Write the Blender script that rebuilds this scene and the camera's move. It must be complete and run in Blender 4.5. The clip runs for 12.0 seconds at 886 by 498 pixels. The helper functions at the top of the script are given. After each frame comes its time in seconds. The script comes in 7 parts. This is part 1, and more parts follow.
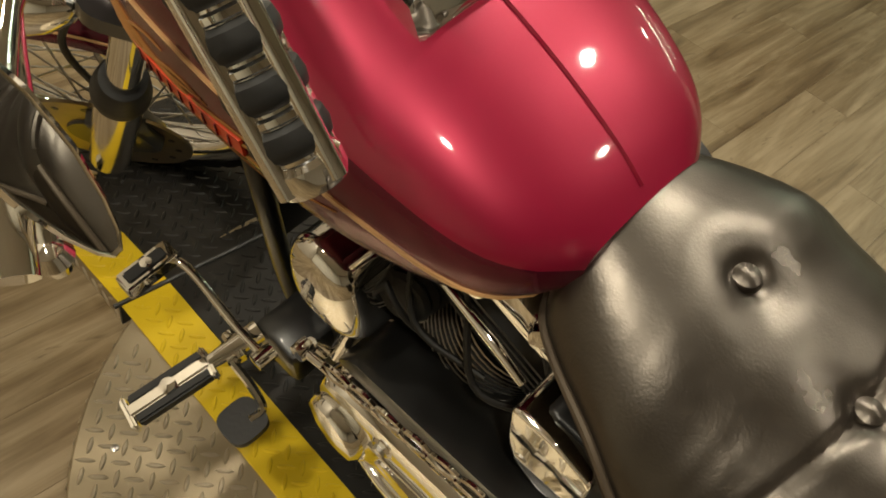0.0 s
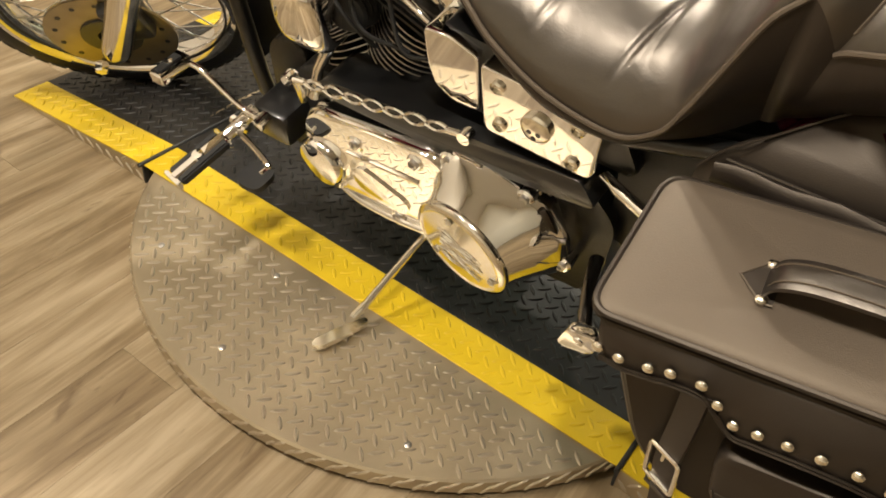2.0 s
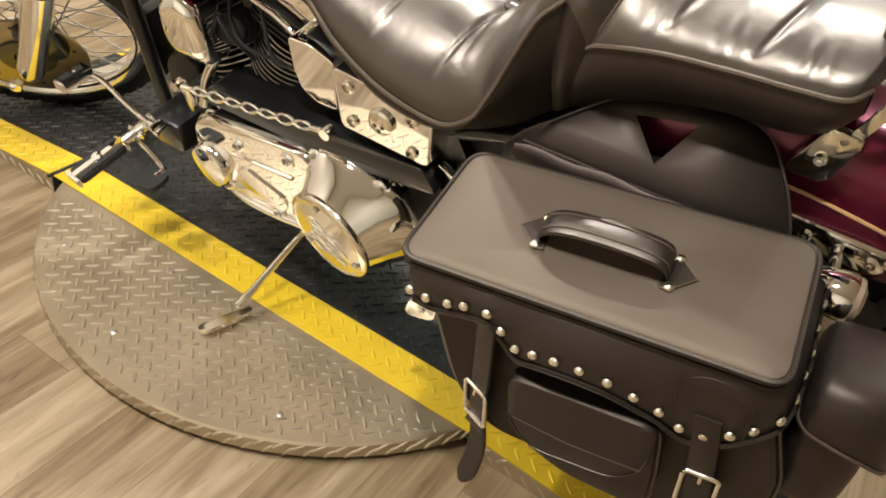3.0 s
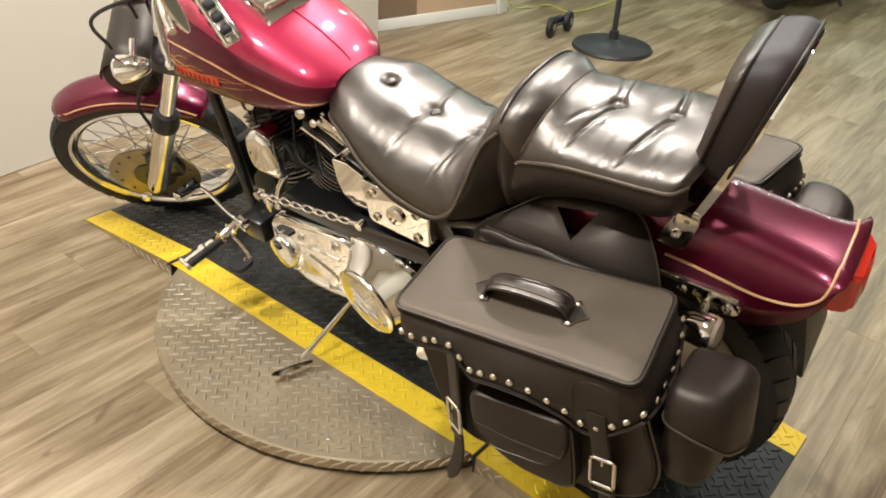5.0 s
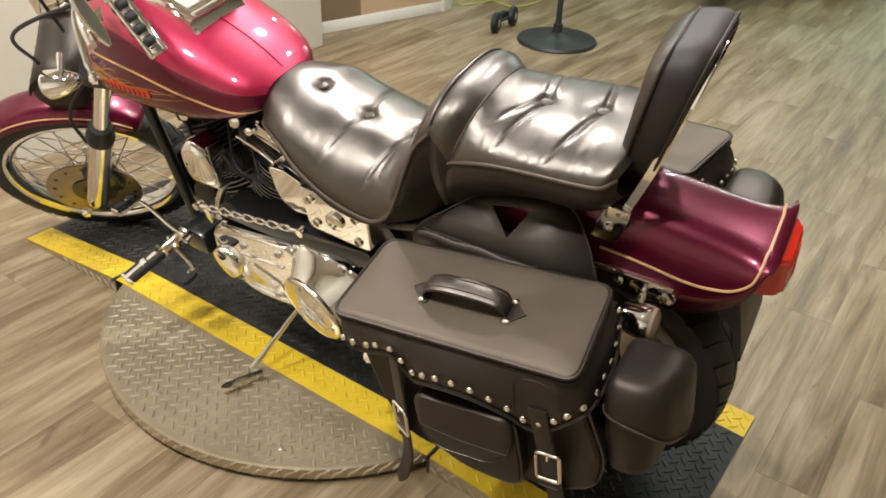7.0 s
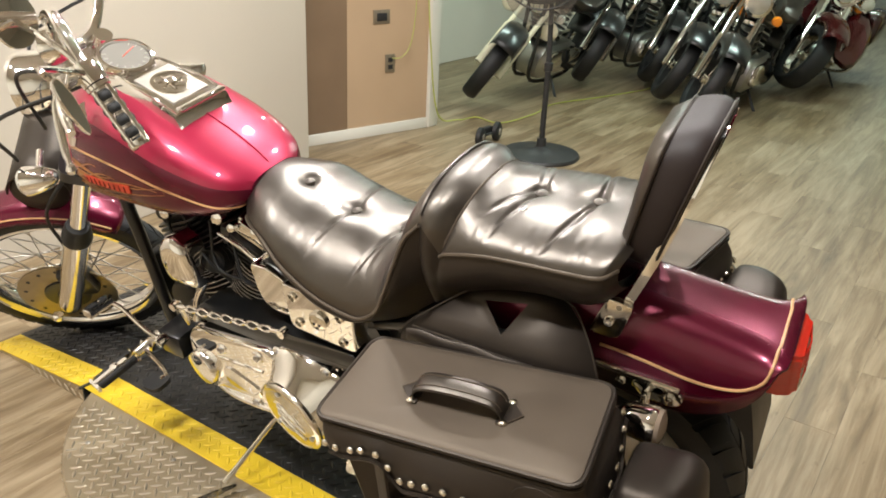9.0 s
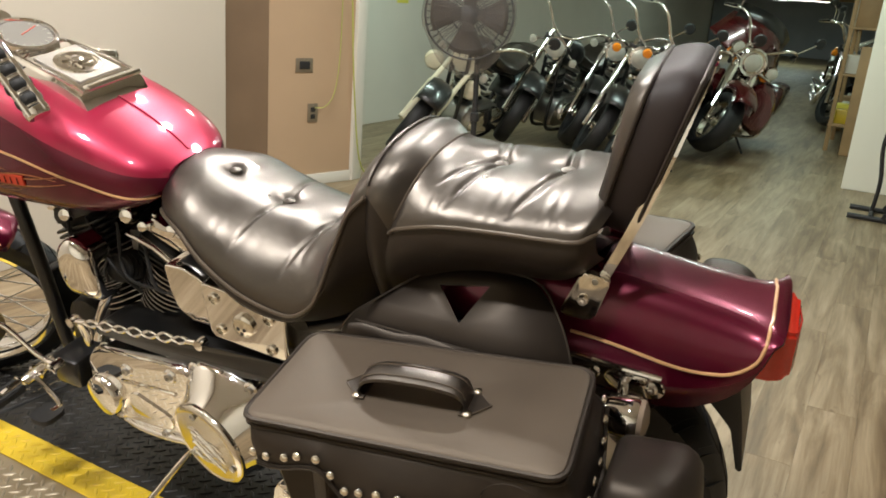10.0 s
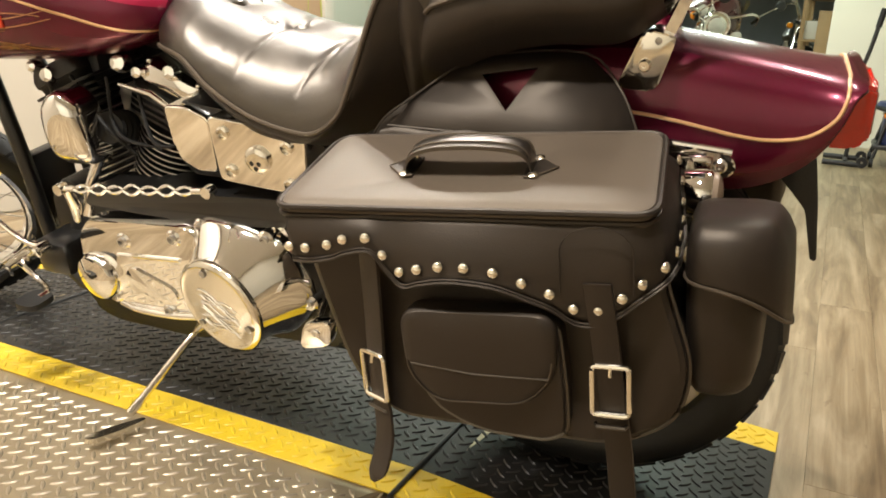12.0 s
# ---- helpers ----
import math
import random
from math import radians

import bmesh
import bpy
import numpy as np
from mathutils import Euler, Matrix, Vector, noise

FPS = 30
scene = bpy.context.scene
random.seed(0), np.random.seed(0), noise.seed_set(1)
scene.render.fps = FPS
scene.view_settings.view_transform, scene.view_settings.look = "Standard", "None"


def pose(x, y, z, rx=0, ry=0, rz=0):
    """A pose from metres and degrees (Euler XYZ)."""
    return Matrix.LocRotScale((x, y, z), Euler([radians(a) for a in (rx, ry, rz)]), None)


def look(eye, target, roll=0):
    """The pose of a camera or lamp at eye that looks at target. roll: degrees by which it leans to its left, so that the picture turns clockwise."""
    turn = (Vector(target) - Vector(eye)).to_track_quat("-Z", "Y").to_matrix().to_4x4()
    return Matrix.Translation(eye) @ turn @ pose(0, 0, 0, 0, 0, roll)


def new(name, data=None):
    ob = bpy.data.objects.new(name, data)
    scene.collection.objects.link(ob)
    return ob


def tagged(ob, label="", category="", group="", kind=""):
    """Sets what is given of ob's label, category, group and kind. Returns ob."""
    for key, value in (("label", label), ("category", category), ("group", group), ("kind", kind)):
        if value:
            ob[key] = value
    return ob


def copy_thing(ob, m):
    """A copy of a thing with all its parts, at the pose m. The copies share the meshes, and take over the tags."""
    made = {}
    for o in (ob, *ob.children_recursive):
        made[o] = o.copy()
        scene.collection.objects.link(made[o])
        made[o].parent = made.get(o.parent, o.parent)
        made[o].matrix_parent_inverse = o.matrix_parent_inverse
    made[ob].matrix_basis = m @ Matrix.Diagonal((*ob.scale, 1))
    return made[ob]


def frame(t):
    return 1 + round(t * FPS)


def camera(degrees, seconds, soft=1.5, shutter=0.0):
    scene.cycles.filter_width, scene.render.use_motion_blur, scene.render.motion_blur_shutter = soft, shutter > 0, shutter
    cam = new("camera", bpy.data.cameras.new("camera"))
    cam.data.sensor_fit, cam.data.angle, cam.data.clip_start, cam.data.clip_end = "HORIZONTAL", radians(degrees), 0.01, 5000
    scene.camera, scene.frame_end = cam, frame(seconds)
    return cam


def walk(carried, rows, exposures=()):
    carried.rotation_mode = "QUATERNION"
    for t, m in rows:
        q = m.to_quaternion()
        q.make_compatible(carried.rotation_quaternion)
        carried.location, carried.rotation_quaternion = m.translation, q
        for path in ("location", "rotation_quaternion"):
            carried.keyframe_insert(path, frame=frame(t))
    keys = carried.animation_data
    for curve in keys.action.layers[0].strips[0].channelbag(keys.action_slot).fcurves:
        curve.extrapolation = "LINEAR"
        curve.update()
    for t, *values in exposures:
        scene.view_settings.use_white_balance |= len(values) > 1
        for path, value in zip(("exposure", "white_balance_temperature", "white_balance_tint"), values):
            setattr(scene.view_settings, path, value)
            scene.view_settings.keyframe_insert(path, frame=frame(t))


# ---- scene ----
cam = camera(57.3, 12.0, soft=1.8)
PATH = [
    (0, (0.929, -0.513, 1.277), (0.148, 0.637, -0.161), 16.3),
    (0.3, (0.969, -0.601, 1.275), (0.274, 0.655, -0.117), 14.5),
    (0.5, (1.004, -0.654, 1.283), (0.31, 0.645, -0.071), 13.3),
    (0.6, (1.011, -0.687, 1.29), (0.327, 0.634, -0.047), 14.8),
    (1, (1.133, -0.742, 1.276), (0.272, 0.469, -0.062), 11.2),
    (1.5, (1.306, -0.851, 1.249), (0.447, 0.27, -0.168), 7.4),
    (2, (1.398, -0.988, 1.229), (0.619, 0.27, -0.116), 7.2),
    (2.5, (1.5, -1.03, 1.258), (0.792, 0.391, 0.041), 10.2),
    (2.7, (1.558, -1.041, 1.255), (0.846, 0.37, 0.029), 10.3),
    (4.3, (2.008, -1.282, 1.467), (0.993, 0.028, 0.348), 3.6),
    (4.5, (2.042, -1.281, 1.507), (1.012, -0.001, 0.366), 3.2),
    (5, (2.048, -1.311, 1.52), (1.011, 0.033, 0.463), 3.4),
    (5.5, (2.061, -1.295, 1.544), (1.014, 0.047, 0.493), 2.7),
    (6, (2.061, -1.306, 1.508), (1.035, 0.077, 0.491), 3.1),
    (6.5, (2.078, -1.288, 1.511), (1.117, 0.122, 0.468), 2.6),
    (7, (2.085, -1.274, 1.529), (1.119, 0.121, 0.47), 2.1),
    (7.2, (2.057, -1.316, 1.55), (1.142, 0.107, 0.484), 3.5),
    (8.8, (2.037, -1.249, 1.485), (1.06, 0.231, 0.559), 3.9),
    (9, (2.046, -1.242, 1.452), (1.029, 0.284, 0.653), 2.7),
    (9.5, (2.03, -1.189, 1.356), (1.139, 0.444, 0.62), 2.9),
    (10, (1.951, -1.183, 1.224), (1.064, 0.506, 0.625), 4.6),
    (10.5, (1.927, -1.175, 1.157), (1.053, 0.535, 0.6), 2.7),
    (11, (1.911, -1.166, 1.073), (1.101, 0.587, 0.549), 2.4),
    (11.5, (1.884, -1.196, 0.954), (1.175, 0.59, 0.398), 3.0),
    (12, (1.85, -1.218, 0.86), (1.043, 0.525, 0.302), 2.7),
]
walk(cam, [(t, look(eye, target, roll)) for t, eye, target, roll in PATH],
     exposures=[(0.0, -1.35, 8000, 5), (0.5, -0.33, 7600, 9), (1.0, -0.02, 7300, 10), (1.5, -0.32, 7700, 10), (2.7, -0.1, 6900, 10), (4.4, 0.0, 6400, 10), (6.0, -0.2, 6400, 10), (7.2, -0.22, 6400, 10), (9.0, -0.1, 6450, 10), (9.5, -0.32, 6450, 10), (10.5, -0.36, 6700, 10), (11.4, 0.02, 6900, 10), (12.0, 0.22, 6950, 10)])

# ---- world and lamps ----
world = bpy.data.worlds.new("world")
scene.world = world
world.use_nodes = True
world.node_tree.nodes["Background"].inputs[0].default_value = (0.9, 0.95, 1.0, 1)
world.node_tree.nodes["Background"].inputs[1].default_value = 0.005


def lamp(name, where, size, watts, colour, target=None, shape="DISK", size_y=None):
    data = bpy.data.lights.new(name, "AREA")
    data.shape, data.size, data.energy, data.color = shape, size, watts, colour
    if size_y:
        data.size_y = size_y
    ob = new(name, data)
    ob.matrix_world = look(where, target or (where[0], where[1] + 0.001, 0.0))
    return ob


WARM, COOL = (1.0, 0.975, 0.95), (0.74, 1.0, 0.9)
LAMPS = [(-0.16, 1.0), (0.52, 0.85), (1.29, 1.12), (2.15, 1.1), (-0.2, 2.2), (1.1, 3.2), (1.45, -1.2), (0.25, -1.2), (-0.45, -1.1)]
# the tube at (-1.1, 4.6) is an added fill for the pale wall
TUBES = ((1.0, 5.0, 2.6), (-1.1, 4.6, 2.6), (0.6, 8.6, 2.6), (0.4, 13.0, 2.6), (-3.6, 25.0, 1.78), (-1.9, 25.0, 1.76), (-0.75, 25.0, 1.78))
for lx, ly in LAMPS:
    lamp("ceiling_lamp_light", (lx, ly, 2.70), 0.11, (50 if lx > 0 else 30) if ly < 0 else (13 if lx > 2 else 37) if ly < 2 else 14 if ly < 3 else 12, WARM)
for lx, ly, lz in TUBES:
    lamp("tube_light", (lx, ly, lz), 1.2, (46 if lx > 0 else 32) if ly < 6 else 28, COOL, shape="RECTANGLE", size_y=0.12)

# ---- materials ----
def mat(name, colour, rough=0.5, metal=0.0, vary=0.12, scale=8.0, bump=0.0, bump_scale=200.0, coat=0.0, rough_vary=0.1,
        emit=0.0, sheen=0.0, spec=0.5, wrinkle=0.0, coat_rough=0.05, spec_tint=(1, 1, 1)):
    m = bpy.data.materials.new(name)
    m.use_nodes = True
    t = m.node_tree
    p = t.nodes["Principled BSDF"]
    p.inputs["Roughness"].default_value = rough
    p.inputs["Metallic"].default_value = metal
    p.inputs["Coat Weight"].default_value = coat
    p.inputs["Coat Roughness"].default_value = coat_rough
    p.inputs["Specular IOR Level"].default_value = spec
    p.inputs["Specular Tint"].default_value = (*spec_tint, 1)
    p.inputs["Sheen Weight"].default_value = sheen
    p.inputs["Sheen Tint"].default_value = (1.0, 0.85, 0.7, 1)
    co = t.nodes.new("ShaderNodeTexCoord")
    n1 = t.nodes.new("ShaderNodeTexNoise")
    n1.inputs["Scale"].default_value = scale
    n1.inputs["Detail"].default_value = 6
    t.links.new(co.outputs["Object"], n1.inputs["Vector"])
    mix = t.nodes.new("ShaderNodeMix")
    mix.data_type = "RGBA"
    mix.inputs["A"].default_value = (*[c * (1 - vary) for c in colour], 1)
    mix.inputs["B"].default_value = (*[min(1, c * (1 + vary)) for c in colour], 1)
    t.links.new(n1.outputs["Fac"], mix.inputs["Factor"])
    t.links.new(mix.outputs["Result"], p.inputs["Base Color"])
    rr = t.nodes.new("ShaderNodeMapRange")
    rr.inputs["To Min"].default_value = max(0.0, rough - rough_vary * rough)
    rr.inputs["To Max"].default_value = min(1.0, rough + rough_vary * rough)
    t.links.new(n1.outputs["Fac"], rr.inputs["Value"])
    t.links.new(rr.outputs["Result"], p.inputs["Roughness"])
    if bump:
        n2 = t.nodes.new("ShaderNodeTexNoise")
        n2.inputs["Scale"].default_value = bump_scale
        n2.inputs["Detail"].default_value = 4
        t.links.new(co.outputs["Object"], n2.inputs["Vector"])
        b = t.nodes.new("ShaderNodeBump")
        b.inputs["Strength"].default_value = bump
        b.inputs["Distance"].default_value = 0.002
        t.links.new(n2.outputs["Fac"], b.inputs["Height"])
        t.links.new(b.outputs["Normal"], p.inputs["Normal"])
        if wrinkle:
            n3 = t.nodes.new("ShaderNodeTexNoise")
            n3.inputs["Scale"].default_value = 17
            n3.inputs["Detail"].default_value = 2.5
            n3.inputs["Distortion"].default_value = 0.6
            t.links.new(co.outputs["Object"], n3.inputs["Vector"])
            b3 = t.nodes.new("ShaderNodeBump")
            b3.inputs["Strength"].default_value = wrinkle
            b3.inputs["Distance"].default_value = 0.012
            t.links.new(n3.outputs["Fac"], b3.inputs["Height"])
            t.links.new(b3.outputs["Normal"], b.inputs["Normal"])
    if emit:
        p.inputs["Emission Color"].default_value = (*colour, 1)
        p.inputs["Emission Strength"].default_value = emit
    return m


CHROME = mat("chrome", (0.9, 0.885, 0.86), 0.045, 1.0, 0.04, 3, 0.03, 14, rough_vary=0.4)
DARK_CHROME = mat("dark_chrome", (0.2, 0.18, 0.16), 0.16, 1.0, 0.1, 12)
CHROME_WORN = mat("worn_chrome", (0.82, 0.78, 0.7), 0.13, 1.0, 0.1, 12, 0.02, 60, rough_vary=0.4)
STEEL = mat("brushed_steel", (0.5, 0.48, 0.45), 0.34, 1.0, 0.1, 20)
BLACK_PAINT = mat("black_enamel", (0.008, 0.008, 0.008), 0.3, 0.0, 0.2, 10, coat=0.3)
BLACK_FIN = mat("black_wrinkle_metal", (0.01, 0.01, 0.01), 0.42, 0.0, 0.2, 20, 0.3, 300)
RUBBER = mat("black_rubber", (0.009, 0.009, 0.009), 0.55, 0, 0.25, 20, 0.2, 150)
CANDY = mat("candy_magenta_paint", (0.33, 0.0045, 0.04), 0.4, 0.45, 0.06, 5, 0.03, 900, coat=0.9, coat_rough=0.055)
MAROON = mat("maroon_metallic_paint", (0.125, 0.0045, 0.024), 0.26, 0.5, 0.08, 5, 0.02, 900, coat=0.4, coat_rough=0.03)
MIRROR_GLASS = mat("mirror_glass", (0.85, 0.87, 0.86), 0.01, 1.0, 0.0, 1)
STRIPE = mat("tan_pinstripe_paint", (0.62, 0.36, 0.17), 0.3, 0, 0.1, 30)
LEATHER = mat("black_leather", (0.010, 0.008, 0.007), 0.35, 0, 0.25, 14, 0.11, 420, rough_vary=0.5, spec=1.0, wrinkle=0.13, spec_tint=(1.0, 0.89, 0.77))
LEATHER.node_tree.nodes["Principled BSDF"].inputs["IOR"].default_value = 1.62
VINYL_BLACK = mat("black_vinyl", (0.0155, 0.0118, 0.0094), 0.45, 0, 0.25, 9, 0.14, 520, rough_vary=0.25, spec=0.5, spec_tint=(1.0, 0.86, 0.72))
VINYL_BROWN = mat("dark_brown_vinyl", (0.017, 0.0095, 0.008), 0.58, 0, 0.25, 9, 0.12, 500, rough_vary=0.2, spec=0.45)
# black leather with a paled base: holds the light on the bag lids
LEATHER_MATTE = mat("lit_matte_leather", (0.074, 0.057, 0.0425), 0.47, 0, 0.25, 9, 0.2, 600, rough_vary=0.25, spec=0.5, spec_tint=(1.0, 0.86, 0.68))
YELLOW = mat("yellow_paint", (0.6, 0.415, 0.022), 0.4, 0, 0.12, 25, 0.1, 60)
PLATE_BLACK = mat("black_painted_plate", (0.012, 0.011, 0.010), 0.42, 0.1, 0.4, 18, 0.15, 120)
PLATE_ALU = mat("aluminium_tread_plate", (0.47, 0.39, 0.27), 0.4, 0.78, 0.3, 7, 0.12, 60, rough_vary=0.35)
WALL = mat("cream_wall_paint", (0.5, 0.45, 0.37), 0.7, 0, 0.05, 2, 0.1, 90)
WALL_WHITE = mat("warm_white_wall_paint", (0.8, 0.77, 0.66), 0.7, 0, 0.04, 2, 0.1, 90)
WALL_BACK = mat("brown_grey_wall_paint", (0.4, 0.36, 0.3), 0.7, 0, 0.1, 2, 0.1, 90)
WALL_TAN = mat("tan_panel", (0.45, 0.315, 0.195), 0.6, 0, 0.06, 3, 0.08, 90)
# brown that stands in for the cream wall's shadow on the tan wall
RECESS_SHADE = mat("brown_recess_shade", (0.19, 0.125, 0.075), 0.5, 0, 0.15, 4, 0.08, 60)
WALL_GREEN = mat("pale_green_wall", (0.68, 0.64, 0.56), 0.7, 0, 0.06, 2, 0.1, 90)
CEIL = mat("ceiling_paint", (0.56, 0.53, 0.48), 0.8, 0, 0.05, 3)
RED_LENS = mat("red_lens_plastic", (0.6, 0.022, 0.010), 0.12, 0, 0.15, 60, 0.2, 220, coat=1.0)
AMBER = mat("amber_lens", (0.8, 0.25, 0.02), 0.15, 0, 0.1, 30)
RED_EMBLEM = mat("red_emblem_enamel", (0.62, 0.05, 0.018), 0.3, 0, 0.1, 30)
GOLD = mat("gold_flame_paint", (0.3, 0.13, 0.035), 0.35, 0.2, 0.3, 60)
DARK = mat("dark_metal", (0.03, 0.03, 0.03), 0.45, 0.3, 0.2, 15)
LAMP_GLASS = mat("lit_diffuser", (1, 0.95, 0.85), 0.5, 0, 0, 1, emit=6.0)
GLASS_WHITE = mat("headlamp_glass", (0.55, 0.53, 0.46), 0.1, 0.3, 0.1, 30, coat=1)
RED_PAINT = mat("dark_red_paint", (0.055, 0.003, 0.004), 0.2, 0.2, 0.1, 5, coat=1)
BLUE = mat("blue_plastic", (0.015, 0.03, 0.11), 0.4, 0, 0.1, 10)
CABLE = mat("yellow_green_cable", (0.4, 0.42, 0.09), 0.5, 0, 0.05, 10)


# ---- shape helpers ----
def part(name, bm, material, parent=None, label="", smooth=True):
    me = bpy.data.meshes.new(name)
    bmesh.ops.recalc_face_normals(bm, faces=bm.faces)
    bm.to_mesh(me)
    bm.free()
    for one in material if isinstance(material, (list, tuple)) else (material,):
        me.materials.append(one)
    if smooth:
        for p in me.polygons:
            p.use_smooth = True
        me.set_sharp_from_angle(angle=radians(38))
    ob = new(name, me)
    if parent:
        ob.parent = parent
    if label:
        ob["label"] = label
    return ob


def box(lo, hi, bevel=0.0, seg=2, bm=None):
    bm = bm or bmesh.new()
    made = bmesh.ops.create_cube(bm, size=1.0)["verts"]
    for v in made:
        for k in range(3):
            v.co[k] = (lo[k] + hi[k]) / 2 + v.co[k] * (hi[k] - lo[k])
    if bevel:
        edges = {e for v in made for e in v.link_edges}
        bmesh.ops.bevel(bm, geom=list(edges), offset=bevel, segments=seg, profile=0.5, affect="EDGES")
    return bm


def axes_for(d):
    d = d.normalized()
    up = Vector((0, 0, 1)) if abs(d.z) < 0.9 else Vector((1, 0, 0))
    u = d.cross(up).normalized()
    return u, u.cross(d).normalized()


def rings(bm, loops, closed=True, cap=True, join_ends=False):
    """Skin a row of loops of vectors into bm."""
    vs = [[bm.verts.new(p) for p in loop] for loop in loops]
    pairs = list(zip(vs, vs[1:])) + ([(vs[-1], vs[0])] if join_ends else [])
    for a, b in pairs:
        n = len(a)
        for i in range(n if closed else n - 1):
            j = (i + 1) % n
            bm.faces.new((a[i], a[j], b[j], b[i]))
    if cap and closed and not join_ends:
        bm.faces.new(vs[0])
        bm.faces.new(list(reversed(vs[-1])))
    return vs


def tube(points, r, n=10, bm=None, cap=True):
    """A round bar along points; r may be a list."""
    bm = bm or bmesh.new()
    pts = [Vector(p) for p in points]
    loops = []
    for i, p in enumerate(pts):
        d = (pts[min(i + 1, len(pts) - 1)] - pts[max(i - 1, 0)])
        u, v = axes_for(d)
        if i and abs(u.dot(last)) < 0.999:
            u = (last - d.normalized() * last.dot(d.normalized())).normalized()
            v = u.cross(d.normalized())
        last = u
        rad = r[i] if isinstance(r, (list, tuple)) else r
        loops.append([p + (u * math.cos(2 * math.pi * k / n) + v * math.sin(2 * math.pi * k / n)) * rad for k in range(n)])
    rings(bm, loops, cap=cap)
    return bm


def smooth_path(points, per=6):
    """Catmull-Rom through points."""
    pts = [Vector(p) for p in points]
    pts = [2 * pts[0] - pts[1]] + pts + [2 * pts[-1] - pts[-2]]
    out = []
    for i in range(1, len(pts) - 2):
        a, b, c, d = pts[i - 1:i + 3]
        for k in range(per):
            t = k / per
            out.append(0.5 * (2 * b + (c - a) * t + (2 * a - 5 * b + 4 * c - d) * t * t + (3 * b - a - 3 * c + d) * t ** 3))
    return out + [pts[-2]]


def lathe(profile, centre, axis, n=32, bm=None, closed=False, cap=True):
    """Turn (radius, along) pairs round an axis through centre."""
    bm = bm or bmesh.new()
    c, a = Vector(centre), Vector(axis).normalized()
    u, v = axes_for(a)
    loops = [[c + a * h + (u * math.cos(2 * math.pi * k / n) + v * math.sin(2 * math.pi * k / n)) * max(r, 1e-4) for k in range(n)]
             for r, h in profile]
    rings(bm, loops, cap=cap and not closed, join_ends=closed)
    return bm


def prism(outline, y0, y1, bevel=0.0, seg=2, bm=None):
    """An outline of (x, z) pushed from y0 to y1, with rounded rims."""
    bm = bm or bmesh.new()
    a = [bm.verts.new((x, y0, z)) for x, z in outline]
    b = [bm.verts.new((x, y1, z)) for x, z in outline]
    n = len(a)
    fa, fb = bm.faces.new(a), bm.faces.new(list(reversed(b)))
    for i in range(n):
        bm.faces.new((a[i], b[i], b[(i + 1) % n], a[(i + 1) % n]))
    if bevel:
        edges = list(fa.edges) + list(fb.edges)
        bmesh.ops.bevel(bm, geom=edges, offset=bevel, segments=seg, profile=0.5, affect="EDGES", clamp_overlap=True)
    return bm


def round_outline(points, r, per=5):
    """Round the corners of a polygon of 2D points."""
    out, n = [], len(points)
    for i in range(n):
        p, a, b = (Vector(points[k % n]) for k in (i, i - 1, i + 1))
        da, db = (a - p), (b - p)
        k = min(r, da.length * 0.45, db.length * 0.45)
        s, e = p + da.normalized() * k, p + db.normalized() * k
        for j in range(per + 1):
            t = j / per
            out.append(tuple((1 - t) ** 2 * s + 2 * t * (1 - t) * p + t * t * e))
    return out


def moved(bm, m):
    bmesh.ops.transform(bm, matrix=m, verts=bm.verts)
    return bm


def lerp_table(table, x):
    """Smooth reading of rows (x, value...): cubic pieces with even slopes."""
    if x <= table[0][0]:
        return table[0][1:]
    for i in range(len(table) - 1):
        a, b = table[i], table[i + 1]
        if x <= b[0]:
            h = b[0] - a[0]
            t = (x - a[0]) / h
            before, after = table[max(i - 1, 0)], table[min(i + 2, len(table) - 1)]
            out = []
            for k in range(1, len(a)):
                sec = (b[k] - a[k]) / h
                m0 = (b[k] - before[k]) / (b[0] - before[0])
                m1 = (after[k] - a[k]) / (after[0] - a[0])
                m0, m1 = (max(-3 * abs(sec), min(3 * abs(sec), m)) if m * sec > 0 else 0.0 for m in (m0, m1))
                out.append((2 * t ** 3 - 3 * t * t + 1) * a[k] + (t ** 3 - 2 * t * t + t) * h * m0 + (3 * t * t - 2 * t ** 3) * b[k] + (t ** 3 - t * t) * h * m1)
            return tuple(out)
    return table[-1][1:]


def super_ring(x, w, top, bottom, e=2.4, n=40, mid=None, y=0.0):
    """A rounded closed section across x: half width w, from bottom to top."""
    mid = (top + bottom) / 2 if mid is None else mid
    loop = []
    for k in range(n):
        a = 2 * math.pi * k / n
        c, s = math.cos(a), math.sin(a)
        h = (top - mid) if s > 0 else (mid - bottom)
        loop.append(Vector((x, y + w * math.copysign(abs(c) ** (2 / e), c), mid + h * math.copysign(abs(s) ** (2 / e), s))))
    return loop

# ---- the room ----
def slab(name, lo, hi, material, kind="structure", category="", label=""):
    ob = part(name, box(lo, hi, 0.002, 1), material)
    return tagged(ob, label=label, category=category, kind=kind)


def wall_between(name, a, b, z0, z1, thick, material, label):
    """An upright wall whose face runs from a to b; its body lies to the left of that way."""
    a, b = Vector((*a, 0)), Vector((*b, 0))
    d = (b - a).normalized()
    n = Vector((-d.y, d.x, 0)) * thick
    bm = bmesh.new()
    loop = [a, b, b + n, a + n]
    rings(bm, [[p + Vector((0, 0, z0)) for p in loop], [p + Vector((0, 0, z1)) for p in loop]])
    bmesh.ops.bevel(bm, geom=list(bm.edges), offset=0.004, segments=2, affect="EDGES")
    return tagged(part(name, bm, material), label=label, category="wall", kind="structure")


